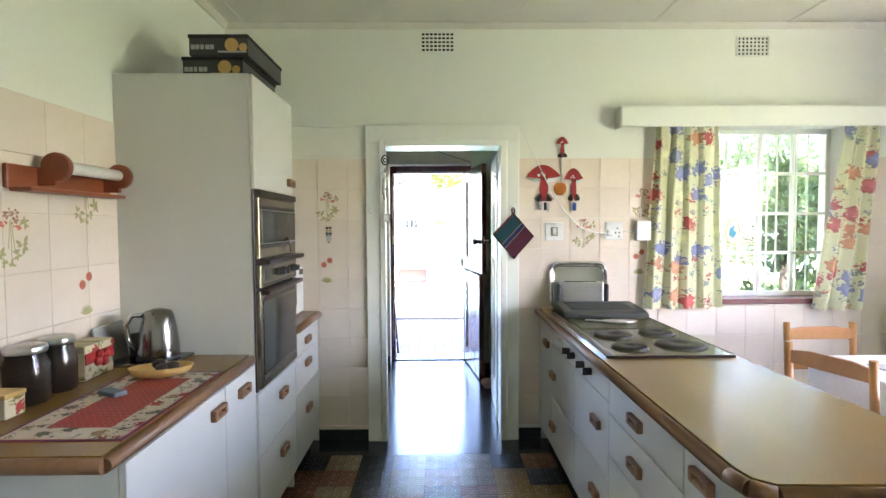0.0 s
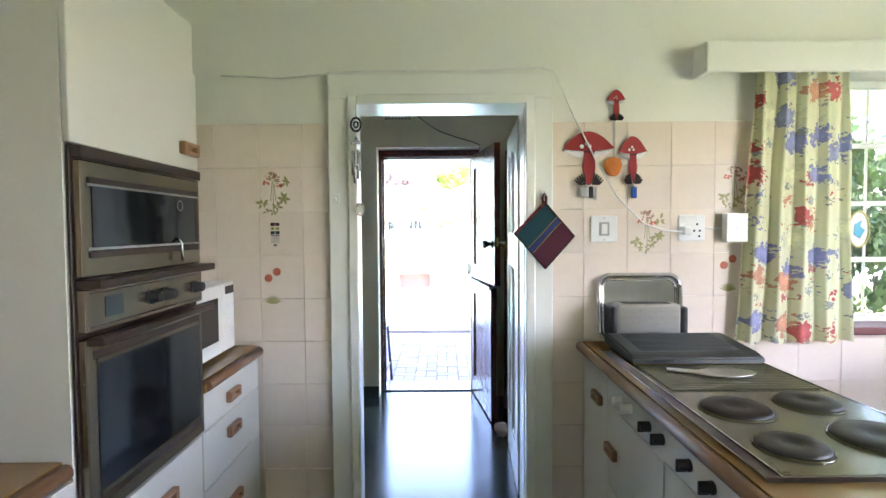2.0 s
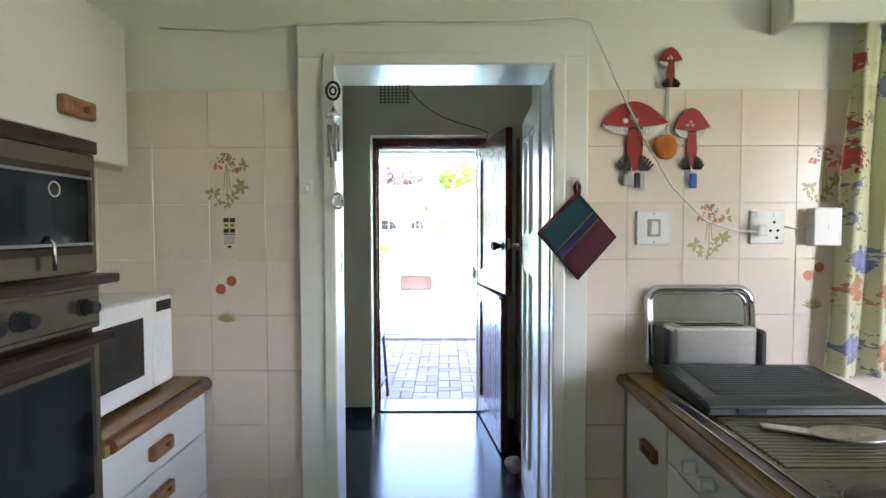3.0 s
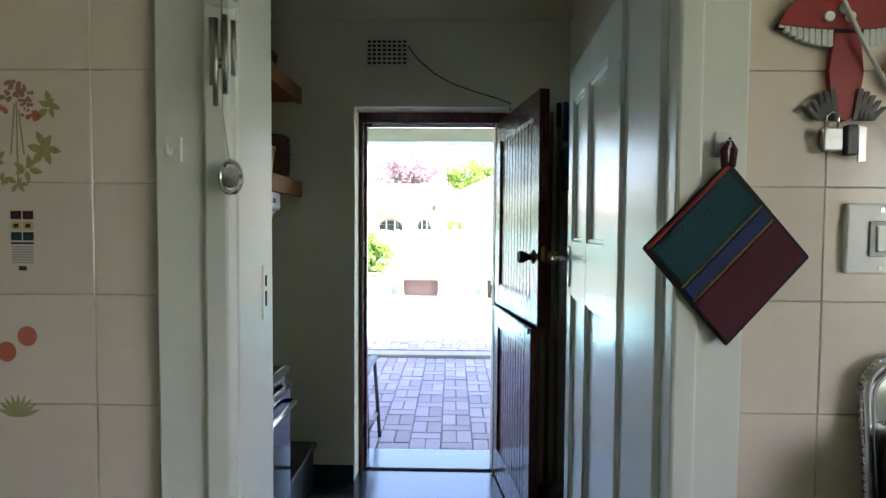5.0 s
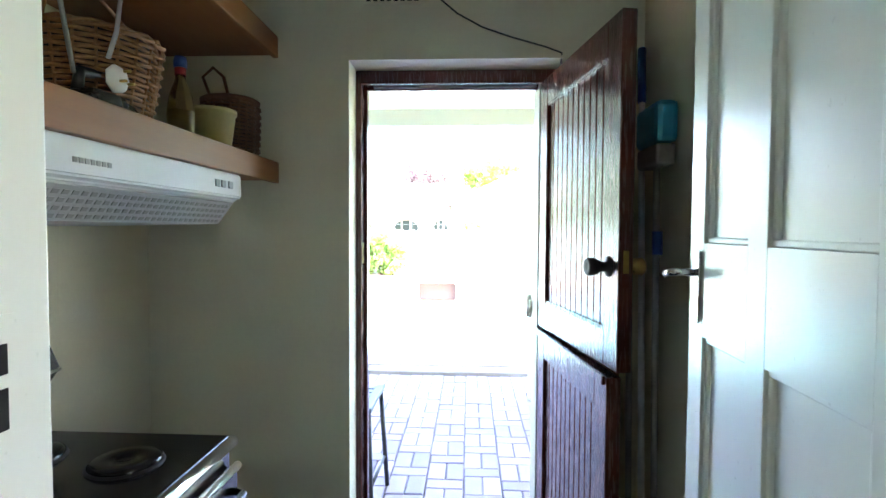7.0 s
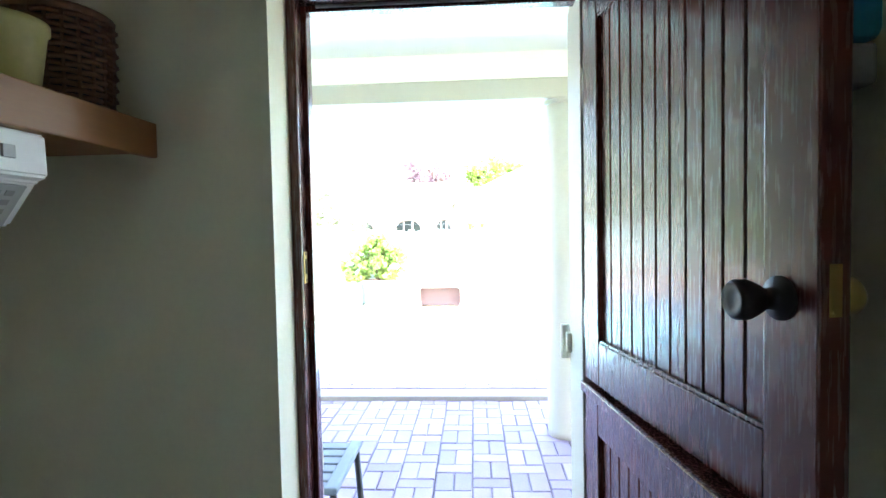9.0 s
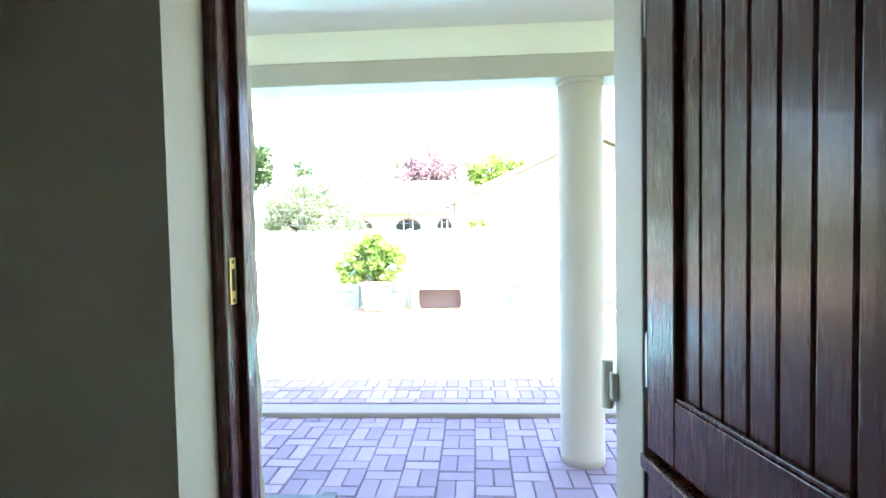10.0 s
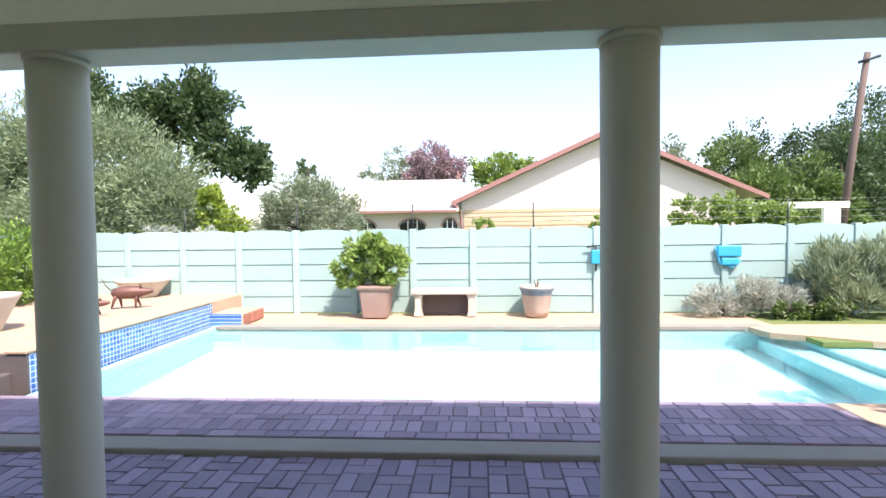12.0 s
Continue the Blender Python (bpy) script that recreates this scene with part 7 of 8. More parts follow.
t = thing("steam_iron", "black steam iron lying on the shelf with its cord", "iron", (-1.0, 4.7, S1))
bm = bmesh.new()
prism(bm, [(-1.06, 4.60), (-0.94, 4.60), (-0.93, 4.70), (-0.96, 4.80), (-1.0, 4.845), (-1.04, 4.80), (-1.07, 4.70)], S1 + 0.012, S1 + 0.075, "z")
bmesh.ops.bevel(bm, geom=bm.edges[:], offset=0.016, segments=3, affect="EDGES")
part("body", bm, M["black"], t)
bm = bmesh.new()
prism(bm, [(-1.062, 4.598), (-0.938, 4.598), (-0.928, 4.70), (-0.958, 4.803), (-1.0, 4.85), (-1.042, 4.803), (-1.072, 4.70)], S1 + 0.001, S1 + 0.012, "z")
part("soleplate", bm, M["chrome"], t)
bm = bmesh.new()
tube(bm, [(-1.0, 4.62, S1 + 0.07), (-1.0, 4.63, S1 + 0.12), (-1.0, 4.72, S1 + 0.13), (-1.0, 4.79, S1 + 0.075)], 0.014, 10)
part("handle", bm, M["blackplastic"], t)
bm = bmesh.new()
tube(bm, [(-1.0, 4.61, S1 + 0.11), (-0.95, 4.50, S1 + 0.28), (-0.92, 4.56, S1 + 0.42), (-0.885, 4.62, S1 + 0.30), (-0.885, 4.60, S1 + 0.20), (-0.885, 4.57, S1 + 0.13)], 0.0055, 8)
part("cord", bm, M["board"], t, "grey cloth covered cord")
pl = part("plug", lathe(bmesh.new(), (-0.882, 4.585, S1 + 0.085), [(0.033, 0.0), (0.034, 0.006), (0.028, 0.018), (0.016, 0.024)], 7, "x"), M["white"], t, "white three pin plug")
for dy, dz in ((0, 0.018), (-0.014, -0.008), (0.014, -0.008)):
    part("pin", lathe(bmesh.new(), (-0.858, 4.585 + dy, S1 + 0.085 + dz), [(0.0035, 0), (0.0035, 0.016)], 8, "x"), M["brass"], pl)
t = thing("blue_garland", "coil of shiny blue hose hanging above the shelf", "hose", (-0.98, 4.62, S1 + 0.3))
bm = bmesh.new()
tube(bm, [(-0.97 + 0.075 * math.cos(a), 4.60 + 0.085 * math.cos(a) * 0.3, S2 - 0.125 + 0.075 * math.sin(a)) for a in [2 * math.pi * k / 24 for k in range(25)]], 0.019, 8)
part("coil", bm, M["blue"], t)
bm = bmesh.new()
tube(bm, [(-0.97, 4.60, S2 - 0.045), (-0.97, 4.60, 2.12)], 0.005, 6)
part("hanging_hook", bm, M["steel"], t)

# white panel door between the rooms, standing open
d0, d1 = Vector((0.392, 3.848)), Vector((0.424, 4.523))
PD = Matrix.Translation((d0.x, d0.y, 0)) @ Matrix.Rotation(math.atan2(d1.y - d0.y, d1.x - d0.x), 4, "Z")
W = (d1 - d0).length
t = tagged(thing("door_1", "white gloss four panel door standing open", "door", (d0.x, d0.y, 0.01)), kind="structure")


def leaf_box(name, u0, u1, n0, n1, z0, z1, mat, parent, mtx, bevel=0.0, label=""):
    bm = bmesh.new()
    box(bm, u0, u1, n0, n1, z0, z1, bevel)
    bm.transform(mtx)
    return part(name, bm, mat, parent, label)


for u0, u1 in ((0, 0.13), (0.362, 0.425), (W - 0.072, W)):
    leaf_box("stile", u0, u1, -0.04, 0, 0.012, 1.985, M["gloss"], t, PD, 0.002)
for z0, z1 in ((0.012, 0.22), (1.20, 1.388), (1.87, 1.985)):
    for u0, u1 in ((0.13, 0.362), (0.425, W - 0.072)):
        leaf_box("rail", u0, u1, -0.0395, -0.0005, z0, z1, M["gloss"], t, PD)
for z0, z1 in ((0.22, 1.20), (1.388, 1.87)):
    for u0, u1 in ((0.13, 0.362), (0.425, W - 0.072)):
        p = leaf_box("panel", u0, u1, -0.026, -0.014, z0, z1, M["gloss"], t, PD)
        for a, b, c, d in ((u0, u1, z0, z0 + 0.012), (u0, u1, z1 - 0.012, z1), (u0, u0 + 0.012, z0 + 0.012, z1 - 0.012), (u1 - 0.012, u1, z0 + 0.012, z1 - 0.012)):
            leaf_box("moulding", a, b, -0.034, -0.006, c, d, M["gloss"], p, PD, 0.003)
for n0, n1, s in ((-0.046, -0.040, -1), (0.0, 0.006, 1)):
    p = leaf_box("lock_plate", W - 0.062, W - 0.030, n0, n1, 1.225, 1.372, M["chrome"], t, PD, 0.002, "chrome lock plate")
    bm = bmesh.new()
    y = n0 if s < 0 else n1
    tube(bm, [(W - 0.046, y, 1.328), (W - 0.046, y + s * 0.035, 1.328), (W - 0.040, y + s * 0.046, 1.327), (W - 0.008, y + s * 0.046, 1.322)], 0.008, 10)
    bm.transform(PD)
    part("lever", bm, M["chrome"], p)

for z in (0.25, 1.72):
    bm = bmesh.new()
    tube(bm, [(0.396, 3.8505, z), (0.396, 3.8505, z + 0.1)], 0.007, 10)
    part("hinge", bm, M["gloss"], t, "painted steel hinge")

# split stable door, standing open
HINGE = Vector((0.252, 5.632))
for name, end, z0, z1, label in (("door_2", Vector((0.376, 4.885)), 1.004, 2.034, "dark red varnished boarded upper leaf of the stable door, standing open"), ("door_3", Vector((0.348, 4.885)), 0.014, 0.990, "dark red varnished boarded lower leaf of the stable door, standing open")):
    way = end - HINGE
    LW = way.length
    mt = Matrix.Translation((HINGE.x, HINGE.y, 0)) @ Matrix.Rotation(math.atan2(way.y, way.x), 4, "Z")
    t = tagged(thing(name, label, "door", (HINGE.x, HINGE.y, z0)), kind="structure")
    for u0, u1 in ((0, 0.088), (LW - 0.095, LW)):
        leaf_box("stile", u0, u1, 0.0, 0.044, z0, z1, M["mahogany"], t, mt, 0.003)
    low = 0.11 if name == "door_2" else 0.16
    leaf_box("rail", 0.088, LW - 0.095, 0.0005, 0.0435, z1 - 0.11, z1, M["mahogany"], t, mt, 0.002)
    leaf_box("rail", 0.088, LW - 0.095, 0.0005, 0.0435, z0, z0 + low, M["mahogany"], t, mt, 0.002)
    nb = 11
    bw = (LW - 0.183) / nb
    for k in range(nb):
        leaf_box("board", 0.088 + bw * k + 0.0012, 0.088 + bw * (k + 1) - 0.0012, 0.012, 0.032, z0 + low, z1 - 0.11, M["mahogany"], t, mt, 0.0035)
    leaf_box("backing", 0.088, LW - 0.095, 0.018, 0.026, z0 + low, z1 - 0.11, M["brown"], t, mt)
    if name == "door_2":
        for a, b, c, d in ((0.088, LW - 0.095, z1 - 0.118, z1 - 0.11), (0.088, LW - 0.095, z0 + low, z0 + low + 0.008)):
            leaf_box("moulding", a, b, 0.003, 0.011, c, d, M["mahogany"], t, mt, 0.002)
        bm = bmesh.new()
        lathe(bm, (LW - 0.062, 0.0, 1.306), [(0.001, -0.066), (0.012, -0.066), (0.022, -0.070), (0.027, -0.064), (0.027, -0.050), (0.020, -0.034), (0.014, -0.024), (0.016, -0.008), (0.030, -0.004), (0.030, 0)], 24, "y")
        bm.transform(mt)
        part("door_knob", bm, M["plate"], t, "dark metal door knob")
        bm = bmesh.new()
        lathe(bm, (LW - 0.062, 0.044, 1.306), [(0.028, 0), (0.028, 0.004), (0.013, 0.006), (0.013, 0.02), (0.024, 0.03), (0.027, 0.055), (0.022, 0.062)], 24, "y")
        bm.transform(mt)
        part("outer_knob", bm, M["brass"], t, "brass door knob")
        leaf_box("latch_plate", LW, LW + 0.0015, 0.014, 0.030, 1.29, 1.355, M["brass"], t, mt, 0.0, "brass latch plate")
    else:
        leaf_box("weather_bar", 0.0, LW, -0.014, -0.002, z1 - 0.02, z1 + 0.006, M["mahogany"], t, mt, 0.003)
    for z in ((1.16, 1.775) if name == "door_2" else (0.14, 0.84)):
        bm = bmesh.new()
        box(bm, -0.012, 0.0, 0.0, 0.05, z - 0.05, z + 0.05, 0.001, 1)
        tube(bm, [(-0.004, 0.05, z - 0.05), (-0.004, 0.05, z + 0.05)], 0.006, 10)
        bm.transform(mt)
        h = part("hinge", bm, M["steel"], t, "steel butt hinge")
        for dz in (-0.03, 0, 0.03):
            bm = bmesh.new()
            lathe(bm, (-0.013, 0.025, z + dz), [(0.004, -0.001), (0.004, 0.001)], 8, "x")
            bm.transform(mt)
            part("screw", bm, M["plate"], h)
t = thing("door_catch", "cream painted metal door catch on the jamb", "door catch", (0.233, 5.835, 1.007))
part("case", lathe(bmesh.new(), (0.233, 5.832, 1.007), [(0.012, 0), (0.013, 0.004), (0.013, 0.10), (0.012, 0.104)], 18), M["gloss"], t)
part("bracket", box(bmesh.new(), 0.233, 0.2475, 5.795, 5.818, 1.03, 1.09, 0.002, 1), M["gloss"], t)
t = thing("bell_wire", "thin black cable hanging from the vent to the door", "cable", (0, 5.5, 2.1))
bm = bmesh.new()
tube(bm, [(-0.258, 5.503, 2.440), (-0.195, 5.503, 2.355), (-0.1, 5.503, 2.275), (0.0, 5.503, 2.22), (0.12, 5.503, 2.178), (0.25, 5.503, 2.140), (0.315, 5.503, 2.115), (0.318, 5.54, 2.085)], 0.0035, 6)
part("wire", bm, M["blackplastic"], t)


def long_pole(name, label, category, foot, tip, r, mat, parts=()):
    t = thing(name, label, category, (foot[0], foot[1], foot[2]), "brooms behind the door")
    part("pole", tube(bmesh.new(), [foot, tip], r, 10), M[mat], t)
    for pname, bm, m2, lab in parts:
        part(pname, bm, M[m2], t, lab)


long_pole("broom", "brown wooden broom standing head up behind the door", "broom", (0.50, 5.32, 0.005), (0.535, 5.475, 2.06), 0.012, "handle")
long_pole("rake", "grey handled rake leaning behind the door", "rake", (0.54, 5.27, 0.005), (0.575, 5.480, 2.10), 0.011, "board", [("grip", tube(bmesh.new(), [(0.573, 5.468, 1.98), (0.5752, 5.481, 2.11)], 0.014, 10), "blackplastic", "black grip")])
bm = bmesh.new()
for k in range(40):
    a = random.uniform(0, 6.28)
    r = random.uniform(0.02, 0.11)
    tube(bm, [(0.545, 5.14, 0.20), (0.545 + r * 0.6 * math.cos(a), 5.14 + r * math.sin(a), 0.14), (0.545 + r * math.cos(a) * 0.8, 5.14 + r * 1.2 * math.sin(a), 0.012)], 0.009, 5)
long_pole("mop", "cotton mop with blue tipped white handle", "mop", (0.545, 5.14, 0.01), (0.60, 5.42, 2.09), 0.011, "white", [("tip", tube(bmesh.new(), [(0.5945, 5.392, 1.89), (0.6003, 5.4215, 2.10)], 0.015, 10), "blue", "blue plastic hand grip"), ("mop_head", bm, "mop", "grey cotton strands")])
bm = bmesh.new()
box(bm, 0.555, 0.63, 5.12, 5.34, 1.70, 1.84, 0.02)
bm2 = bmesh.new()
box(bm2, 0.56, 0.625, 5.13, 5.33, 1.63, 1.70, 0.01)
bm3 = tube(bmesh.new(), [(0.6024, 5.221, 1.33), (0.6020, 5.224, 1.41)], 0.017, 12)
long_pole("push_broom", "blue headed push broom hung head up", "broom", (0.605, 5.20, 0.005), (0.600, 5.24, 1.72), 0.011, "board", [("head", bm, "cyan", "blue plastic broom head"), ("bristles", bm2, "mop", "pale bristles"), ("collar", bm3, "blue", "dark blue plastic collar")])
t = thing("floor_bag", "crumpled dark bag on the floor behind the door", "bag", (0.55, 5.0, 0))
bm = bmesh.new()
bmesh.ops.create_icosphere(bm, subdivisions=4, radius=0.16, matrix=Matrix.Translation((0.54, 4.86, 0.14)) @ Matrix.Diagonal((0.5, 0.95, 0.95, 1)))
for v in bm.verts:
    v.co += (v.co - Vector((0.54, 4.86, 0.14))) * 0.25 * noise.noise(v.co * 14)
    v.co.z = max(v.co.z, 0.002)
part("bag", bm, M["darkstone"], t)
t = thing("door_stop", "pink quartz rock holding the door open", "door stop", (0.385, 4.65, 0))
bm = bmesh.new()
bmesh.ops.create_icosphere(bm, subdivisions=3, radius=0.05, matrix=Matrix.Translation((0.395, 4.655, 0.045)) @ Matrix.Diagonal((0.9, 0.9, 1, 1)))
for v in bm.verts:
    v.co += (v.co - Vector((0.395, 4.655, 0.045))) * 0.35 * noise.noise(v.co * 25)
    v.co.z = max(v.co.z, 0.001)
part("rock", bm, M["rock"], t)

# ---- verandah stool ----
t = thing("garden_stool", "low black metal garden stool with grey blue slats beside the door", "stool", (-0.83, 6.28, VZ))
for x in (-0.575, -1.10):
    for y, dx in ((6.46, 0.045), (6.08, 0.02)):
        bm = bmesh.new()
        tube(bm, [(x + dx, y, VZ), (x + 0.006, y - 0.006, 0.45)], 0.014, 8)
        part("leg", bm, M["darkmetal"], t)
    part("side_rail", box(bmesh.new(), x - 0.026, x + 0.026, 6.05, 6.49, 0.450, 0.478, 0.009), M["slateblue"], t, "grey blue painted rail")
    bm = bmesh.new()
    tube(bm, [(x + 0.02, 6.09, 0.05), (x + 0.03, 6.45, 0.05)], 0.009, 8)
    part("stretcher", bm, M["darkmetal"], t)
for k in range(6):
    part("seat_slat", box(bmesh.new(), -1.073, -0.602, 6.06 + k * 0.072, 6.118 + k * 0.072, 0.452, 0.470, 0.004), M["slateblue"], t)

# ---- printed tiles ----


def leaf_shape(bm, x, z, a, s, y, wide=1.0):
    d, n = (math.cos(a), math.sin(a)), (-math.sin(a), math.cos(a))
    p = [(0, 0), (0.3, 0.22 * wide), (0.65, 0.2 * wide), (1, 0), (0.65, -0.2 * wide), (0.3, -0.22 * wide)]
    bm.faces.new([bm.verts.new((x + s * (u * d[0] + v * n[0]), y, z + s * (u * d[1] + v * n[1]))) for u, v in p])


def disc(bm, x, z, r, y, n=10):
    bm.faces.new([bm.verts.new((x + r * math.cos(6.2832 * k / n), y, z + r * math.sin(6.2832 * k / n))) for k in range(n)])


def turned(bm, to_left):
    """Lays a picture drawn on the far wall onto the left wall."""
    if to_left:
        bm.transform(to_left)
    return bm


def flower_print(parent, cx, cz, seed, to=None):
    """A spray: one broad brown bloom, two red berry heads, and tufts of lobed leaves along a stalk."""
    rng = random.Random(seed)
    y = YK - 0.0078
    bm = bmesh.new()
    for q, (u, v, s) in enumerate(((-0.048, -0.045, 0.034), (0.018, -0.052, 0.028), (0.048, -0.018, 0.036), (0.058, 0.055, 0.030), (-0.03, -0.075, 0.02), (0.0, -0.078, 0.02))):
        turn = rng.uniform(0, 6.28)
        for k in range(6):
            leaf_shape(bm, cx + u + rng.uniform(-0.006, 0.006), cz + v + rng.uniform(-0.006, 0.006), turn + k * 1.05 + rng.uniform(-0.25, 0.25), s * rng.uniform(0.65, 1.0), y - 0.00002 * (6 * q + k))
    for u, v, s in ((0, -0.085, 0.15), (0.012, -0.03, 0.08), (-0.012, -0.03, 0.09)):
        bm.faces.new([bm.verts.new(q) for q in ((cx + u - 0.0018, y, cz + v), (cx + u + 0.0018, y, cz + v), (cx + u * 0.3 + 0.0015, y, cz + v + s), (cx + u * 0.3 - 0.0015, y, cz + v + s))])
    part("printed_leaves", turned(bm, to), M["leafprint"], parent)
    for colour, heads in (("bloomprint", ((0.0, 0.082, 0.033, 34), (0.012, 0.06, 0.018, 10))), ("poppyprint", ((-0.034, 0.052, 0.017, 13), (0.026, 0.040, 0.017, 13)))):
        bm = bmesh.new()
        k = 0
        for bx, bz, spread, count in heads:
            for _ in range(count):
                k += 1
                a, d = rng.uniform(0, 6.28), spread * rng.random() ** 0.6
                disc(bm, cx + bx + d * math.cos(a), cz + bz + 0.55 * d * math.sin(a), rng.uniform(0.0025, 0.0052), y - 0.0004 - 0.00002 * k)
        part("printed_blooms", turned(bm, to), M[colour], parent)


def poppy_print(parent, cx, cz, seed, to=None):
    y = YK - 0.0078
    bm = bmesh.new()
    disc(bm, cx - 0.019, cz + 0.035, 0.0185, y, 16)
    disc(bm, cx + 0.020, cz + 0.064, 0.0185, y - 0.0002, 14)
    part("printed_poppies", turned(bm, to), M["poppyprint"], parent)
    bm = bmesh.new()
    for k in range(9):
        leaf_shape(bm, cx, cz - 0.085, 0.35 + k * 0.3, 0.045, y - 0.0001 * k, 0.4)
    part("printed_grass", turned(bm, to), M["leafprint"], parent)


LEFT = Matrix(((0, 1, 0, XL - YK), (0, 0, 0, 0), (0, 0, 1, 0), (0, 0, 0, 1)))


def on_left(y):
    """From the far wall's plane to the left wall, with the picture's middle x = 0 at y."""
    return Matrix.Translation((XL, y, 0)) @ Matrix.Rotation(radians(90), 4, "Z") @ Matrix.Translation((0, -YK, 0))


flower_print(wall_north, -0.772, 1.585, 1)
poppy_print(wall_north, -0.782, 1.165, 2)
flower_print(wall_north, 0.945, 1.40, 3)
flower_print(wall_north, 1.345, 1.60, 4)
poppy_print(wall_north, 1.32, 1.21, 5)
for j, key in enumerate(("wine", "yellow", "teal")):
    for k in range(2):
        x, z = -0.787 + k * 0.022, 1.440 - j * 0.019
        icon = part("printed_icon", box(bmesh.new(), x, x + 0.019, YK - 0.0083, YK - 0.0078, z, z + 0.015), M[key], wall_north)
        part("icon_mark", box(bmesh.new(), x + 0.005, x + 0.014, YK - 0.0087, YK - 0.0083, z + 0.004, z + 0.011), M["ink"], icon)
part("printed_bar", box(bmesh.new(), -0.787, -0.746, YK - 0.0083, YK - 0.0078, 1.395, 1.399), M["ink"], wall_north)
for k in range(7):
    part("printed_line", box(bmesh.new(), -0.786, -0.747, YK - 0.0082, YK - 0.0078, 1.361 + k * 0.0047, 1.3638 + k * 0.0047), M["board"], wall_north)
part("printed_mark", box(bmesh.new(), -0.774, -0.760, YK - 0.0083, YK - 0.0078, 1.348, 1.356), M["ink"], wall_north)
flower_print(wall_west, 0, 1.42, 6, on_left(1.75))
flower_print(wall_west, 0, 1.56, 7, on_left(2.12))
poppy_print(wall_west, 0, 1.20, 8, on_left(2.10))

# ---- wall tiles ----
cache = {}


def tile_mesh(w, h):
    key = (round(w, 3), round(h, 3))
    if key not in cache:
        bm = bmesh.new()
        a, b, e, g = w / 2 - 0.0006, h / 2 - 0.0006, 0.0012, 0.007
        back = [bm.verts.new((x, 0, z)) for x, z in ((-a, -b), (a, -b), (a, b), (-a, b))]
        mid = [bm.verts.new((x, -g + e, z)) for x, z in ((-a, -b), (a, -b), (a, b), (-a, b))]
        front = [bm.verts.new((x, -g, z)) for x, z in ((-a + e, -b + e), (a - e, -b + e), (a - e, b - e), (-a + e, b - e))]
        bm.faces.new(front)
        for k in range(4):
            q = (k + 1) % 4
            bm.faces.new((back[k], back[q], mid[q], mid[k]))
            bm.faces.new((mid[k], mid[q], front[q], front[k]))
        bmesh.ops.recalc_face_normals(bm, faces=bm.faces[:])
        cache[key] = mesh_of("tile", bm, M["tile"])
    return cache[key]


def spans(joints, lo, hi):
    js = [lo] + [j for j in joints if lo + 0.012 < j < hi - 0.012] + [hi]
    return list(zip(js, js[1:]))


zj = [TOP - 0.2 * k for k in range(10)]
for x0, x1, first in ((XL + 0.004, -0.513, -0.637), (0.508, XR - 0.004, 0.653)):
    for a, b in spans([first + 0.2 * k for k in range(-8, 15)], x0, x1):
        for c, d in spans(sorted(zj), 0.10 if x0 > 0 else 0.08, TOP):
            if b > WIN[0] - 0.02 and a < WIN[1] + 0.02 and d > 0.93:
                if c < 0.91 and d > 0.91:
                    d = 0.912
                else:
                    continue
            child("tile", tile_mesh(b - a, d - c), wall_north, pose((a + b) / 2, YK - 0.0005, (c + d) / 2))
for a, b in spans(sorted(2.318 - 0.2 * k for k in range(1, 8)), 1.1, 2.318):
    for c, d in spans(sorted(zj), 0.905, TOP):
        child("tile", tile_mesh(b - a, d - c), wall_west, pose(XL + 0.0005, (a + b) / 2, (c + d) / 2, 0, 0, 90))

# ---- kitchen floor blocks: ribbed squares, four to a coloured tile ----
tile_colours = [material("vinyl_floor_" + name, c, 0.25, second=tuple(q * 0.8 for q in c), scale=6, fine=70, bump=0.1, shade=0.15, spread=0.12) for name, c in (("ochre", (0.24, 0.145, 0.045)), ("slate", (0.022, 0.032, 0.036)), ("rust", (0.16, 0.075, 0.04)), ("tan", (0.20, 0.145, 0.085)))]
meshes = {}
for which, mat in enumerate(tile_colours):
    for turn in range(2):
        bm = bmesh.new()
        for k in range(4):
            lo = -0.049 + k * 0.0245
            if turn:
                box(bm, lo + 0.0015, lo + 0.0230, -0.0485, 0.0485, 0, 0.0045)
            else:
                box(bm, -0.0485, 0.0485, lo + 0.0015, lo + 0.0230, 0, 0.0045)
        box(bm, -0.0495, 0.0495, -0.0495, 0.0495, 0, 0.0022)
        meshes[which, turn] = mesh_of("floor_block", bm, mat)
floor = bpy.data.objects["floor"]
pick = random.Random(12)
laid = {}
for i in range(16):
    for j in range(18):
        which = laid.setdefault((i // 2, j // 2), pick.choice((0, 0, 0, 1, 1, 2, 3)))
        child("floor_block", meshes[which, (i + j) % 2], floor, pose(-0.87 + 0.1 * i, 3.25 - 0.1 * j, 0.0004))
bm = bmesh.new()
box(bm, -0.92, 0.68, YB + 0.01, 1.50, 0.0004, 0.004)
tagged(part("floor_sheet", bm, M["brown"], floor, "brown patterned vinyl sheet"), kind="stuff")

# ---- pavers ----
pcache = {}


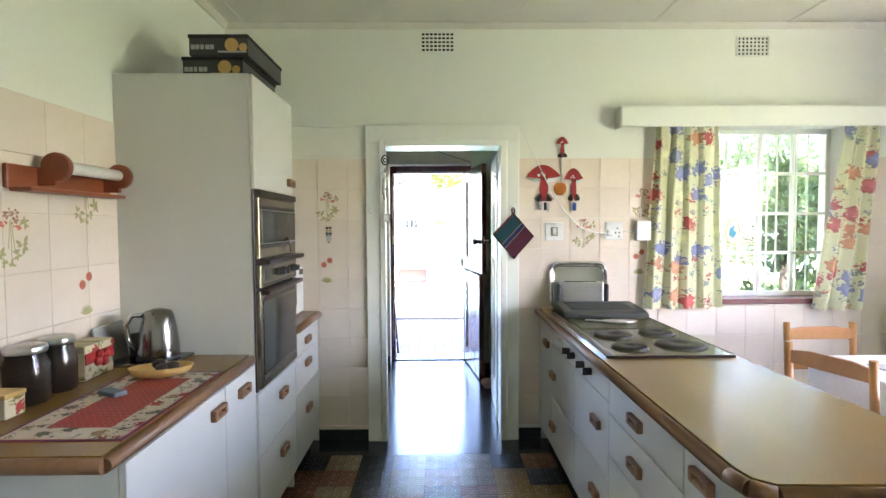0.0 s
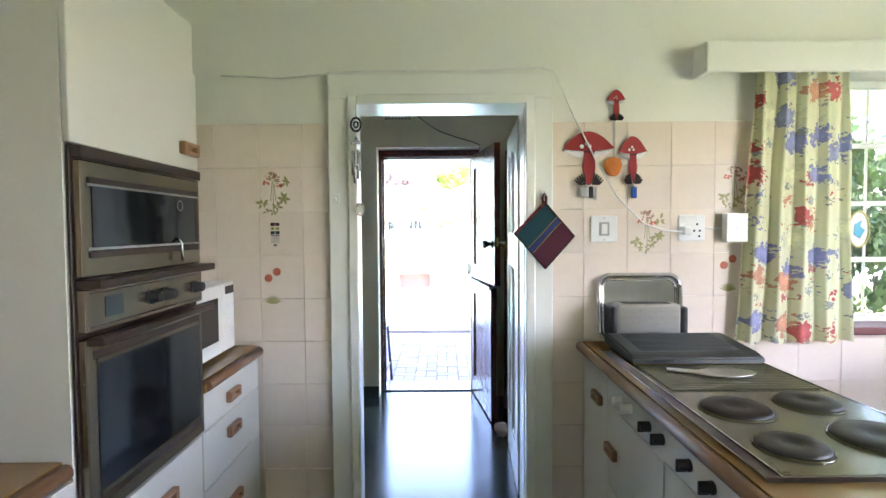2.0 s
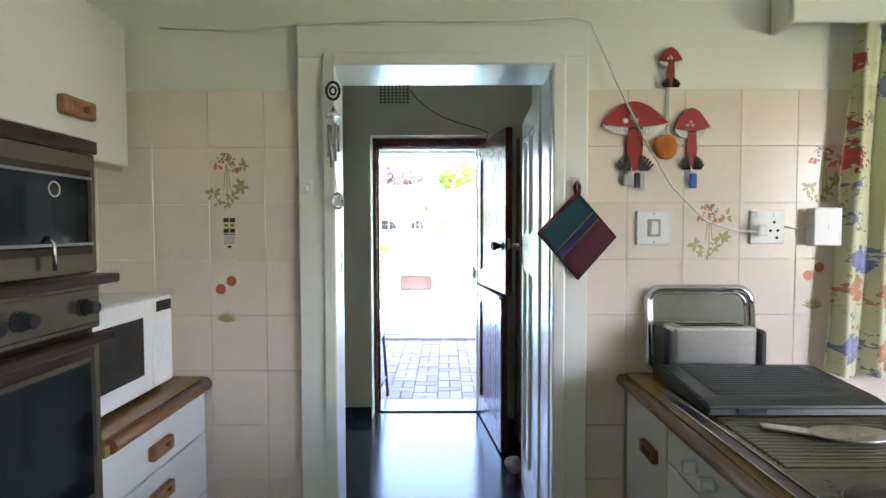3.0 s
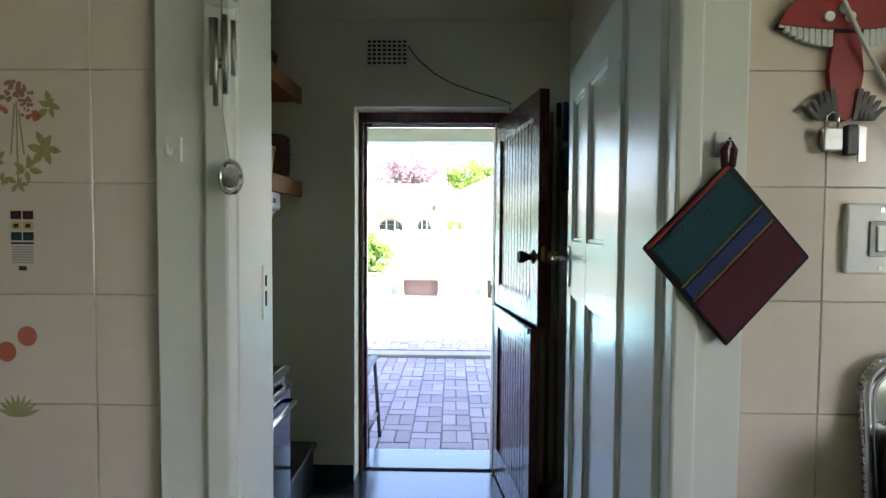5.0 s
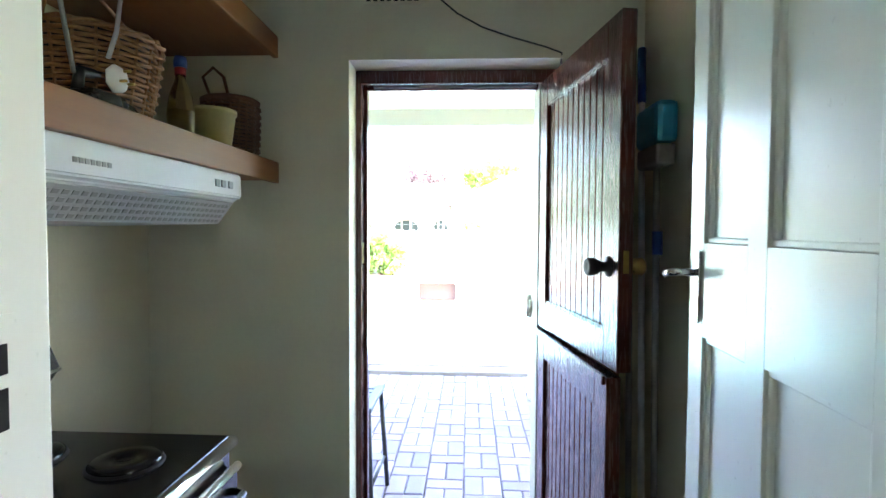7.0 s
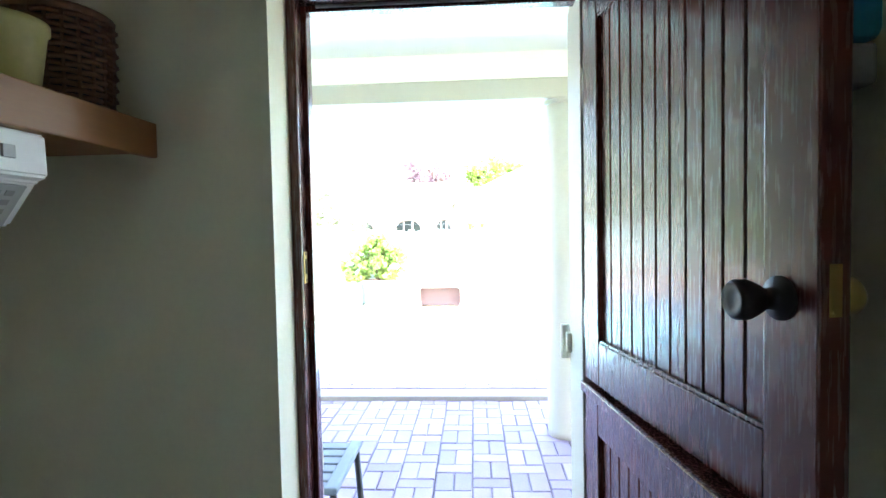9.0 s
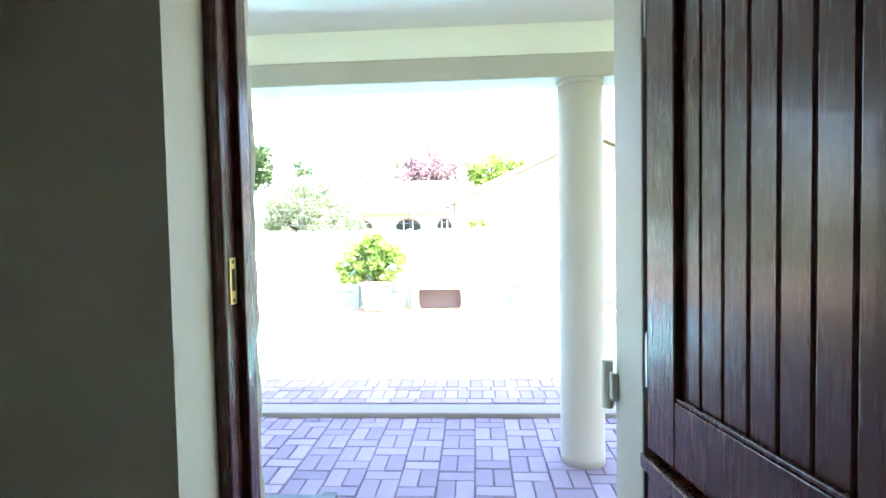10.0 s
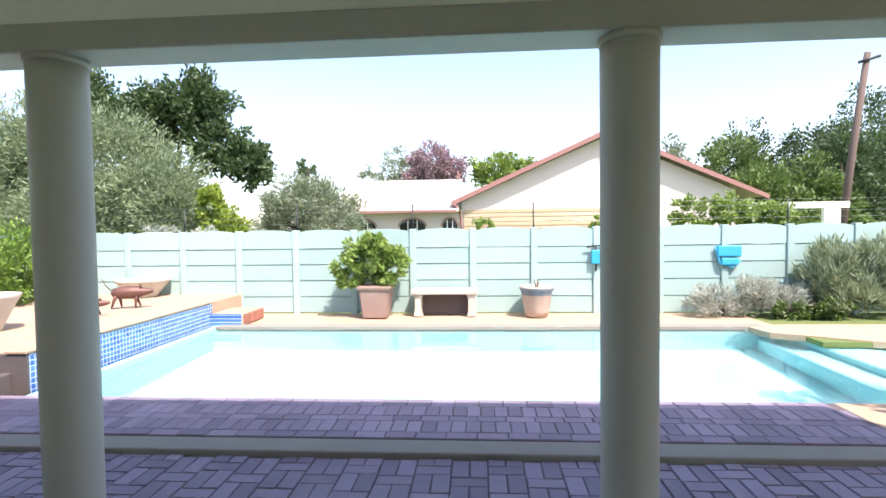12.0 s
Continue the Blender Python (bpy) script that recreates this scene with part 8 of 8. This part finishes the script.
def paver_mesh(w, d, h):
    key = (w, d)
    if key not in pcache:
        bm = bmesh.new()
        a, b, e = w / 2, d / 2, 0.005
        low = [bm.verts.new((x, y, -h)) for x, y in ((-a, -b), (a, -b), (a, b), (-a, b))]
        mid = [bm.verts.new((x, y, -e)) for x, y in ((-a, -b), (a, -b), (a, b), (-a, b))]
        top = [bm.verts.new((x, y, 0)) for x, y in ((-a + e, -b + e), (a - e, -b + e), (a - e, b - e), (-a + e, b - e))]
        bm.faces.new(top)
        for k in range(4):
            q = (k + 1) % 4
            bm.faces.new((low[k], low[q], mid[q], mid[k]))
            bm.faces.new((mid[k], mid[q], top[q], top[k]))
        pcache[key] = mesh_of("paver", bm, M["paver"])
    return pcache[key]


rng = random.Random(77)
near, far = [], []
for i in range(-16, 17):
    x = -0.07 + 0.23 * i + 0.115
    y = YO + 0.12 - 0.345 + (0.17 if i % 2 else 0.0) + rng.uniform(-0.02, 0.02)
    while y < 8.85:
        for w, d, dx, dy in ((0.221, 0.107, 0, 0.0555), (0.108, 0.223, -0.0575, 0.2265), (0.108, 0.223, 0.0575, 0.2265)):
            yy = y + dy
            if yy + d / 2 > 8.855:
                d, yy = 8.855 - (yy - d / 2), (8.855 + yy - d / 2) / 2
            if yy - d / 2 > YO + 0.10 and d > 0.03:
                d = round(d, 3)
                (near if abs(x + 0.1) < 1.05 else far).append((x + dx, yy, w, d))
        y += 0.342
bed = bpy.data.objects["paving_bed"]


def lay(spec, z, parent, single):
    if single:
        for x, y, w, d in spec:
            child("paver", paver_mesh(w, d, 0.03), parent, pose(x + rng.uniform(-0.002, 0.002), y, z + rng.uniform(-0.003, 0.002), rng.uniform(-0.5, 0.5), rng.uniform(-0.5, 0.5), rng.uniform(-0.8, 0.8)))
        return
    bm = bmesh.new()
    for x, y, w, d in spec:
        zz, e = z + rng.uniform(-0.003, 0.002), 0.005
        a, b = w / 2, d / 2
        tx, ty = rng.uniform(-0.01, 0.01), rng.uniform(-0.01, 0.01)
        top = [bm.verts.new((x + p, y + q, zz + p * tx + q * ty)) for p, q in ((-a + e, -b + e), (a - e, -b + e), (a - e, b - e), (-a + e, b - e))]
        low = [bm.verts.new((x + p, y + q, zz - 0.02)) for p, q in ((-a, -b), (a, -b), (a, b), (-a, b))]
        bm.faces.new(top)
        for k in range(4):
            bm.faces.new((low[k], low[(k + 1) % 4], top[(k + 1) % 4], top[k]))
    tagged(part("pavers", bm, M["paverstuff"], parent), kind="stuff")


M["paverstuff"] = material("clay_paver_field", (0.28, 0.225, 0.29), 0.7, second=(0.21, 0.17, 0.22), scale=5, fine=70, bump=0.35, shade=0.2)
n, link = M["paverstuff"].node_tree.nodes, M["paverstuff"].node_tree.links.new
geo, mul, hsv = n.new("ShaderNodeNewGeometry"), n.new("ShaderNodeMapRange"), n.new("ShaderNodeHueSaturation")
mul.inputs[3].default_value, mul.inputs[4].default_value = 0.72, 1.22
link(geo.outputs["Random Per Island"], mul.inputs[0])
link(mul.outputs[0], hsv.inputs["Value"])
old = next(q for q in n if q.bl_idname == "ShaderNodeHueSaturation" and q != hsv)
link(old.outputs[0], hsv.inputs["Color"])
link(hsv.outputs[0], n["Principled BSDF"].inputs["Base Color"])
near.sort(key=lambda s: s[1])
lay(near[:300], VZ, bed, True)
lay(near[300:] + far, VZ, bed, False)
apron = []
y = 9.085
for j, d in enumerate((0.104, 0.214, 0.104, 0.214)):
    w = 0.214 if d < 0.2 else 0.104
    x = -5.0 + (0.06 if j % 2 else 0.0) + 0.11
    while x < 2.78 - w / 2:
        apron.append((x, y + d / 2, w, d))
        x += w + 0.007
    y += d + 0.007
x = -5.0 + 0.1
while x < 2.74:
    apron.append((x, 9.832, 0.196, 0.18))
    x += 0.203
lay(apron, -0.082, bpy.data.objects["pool_apron_bed"], True)
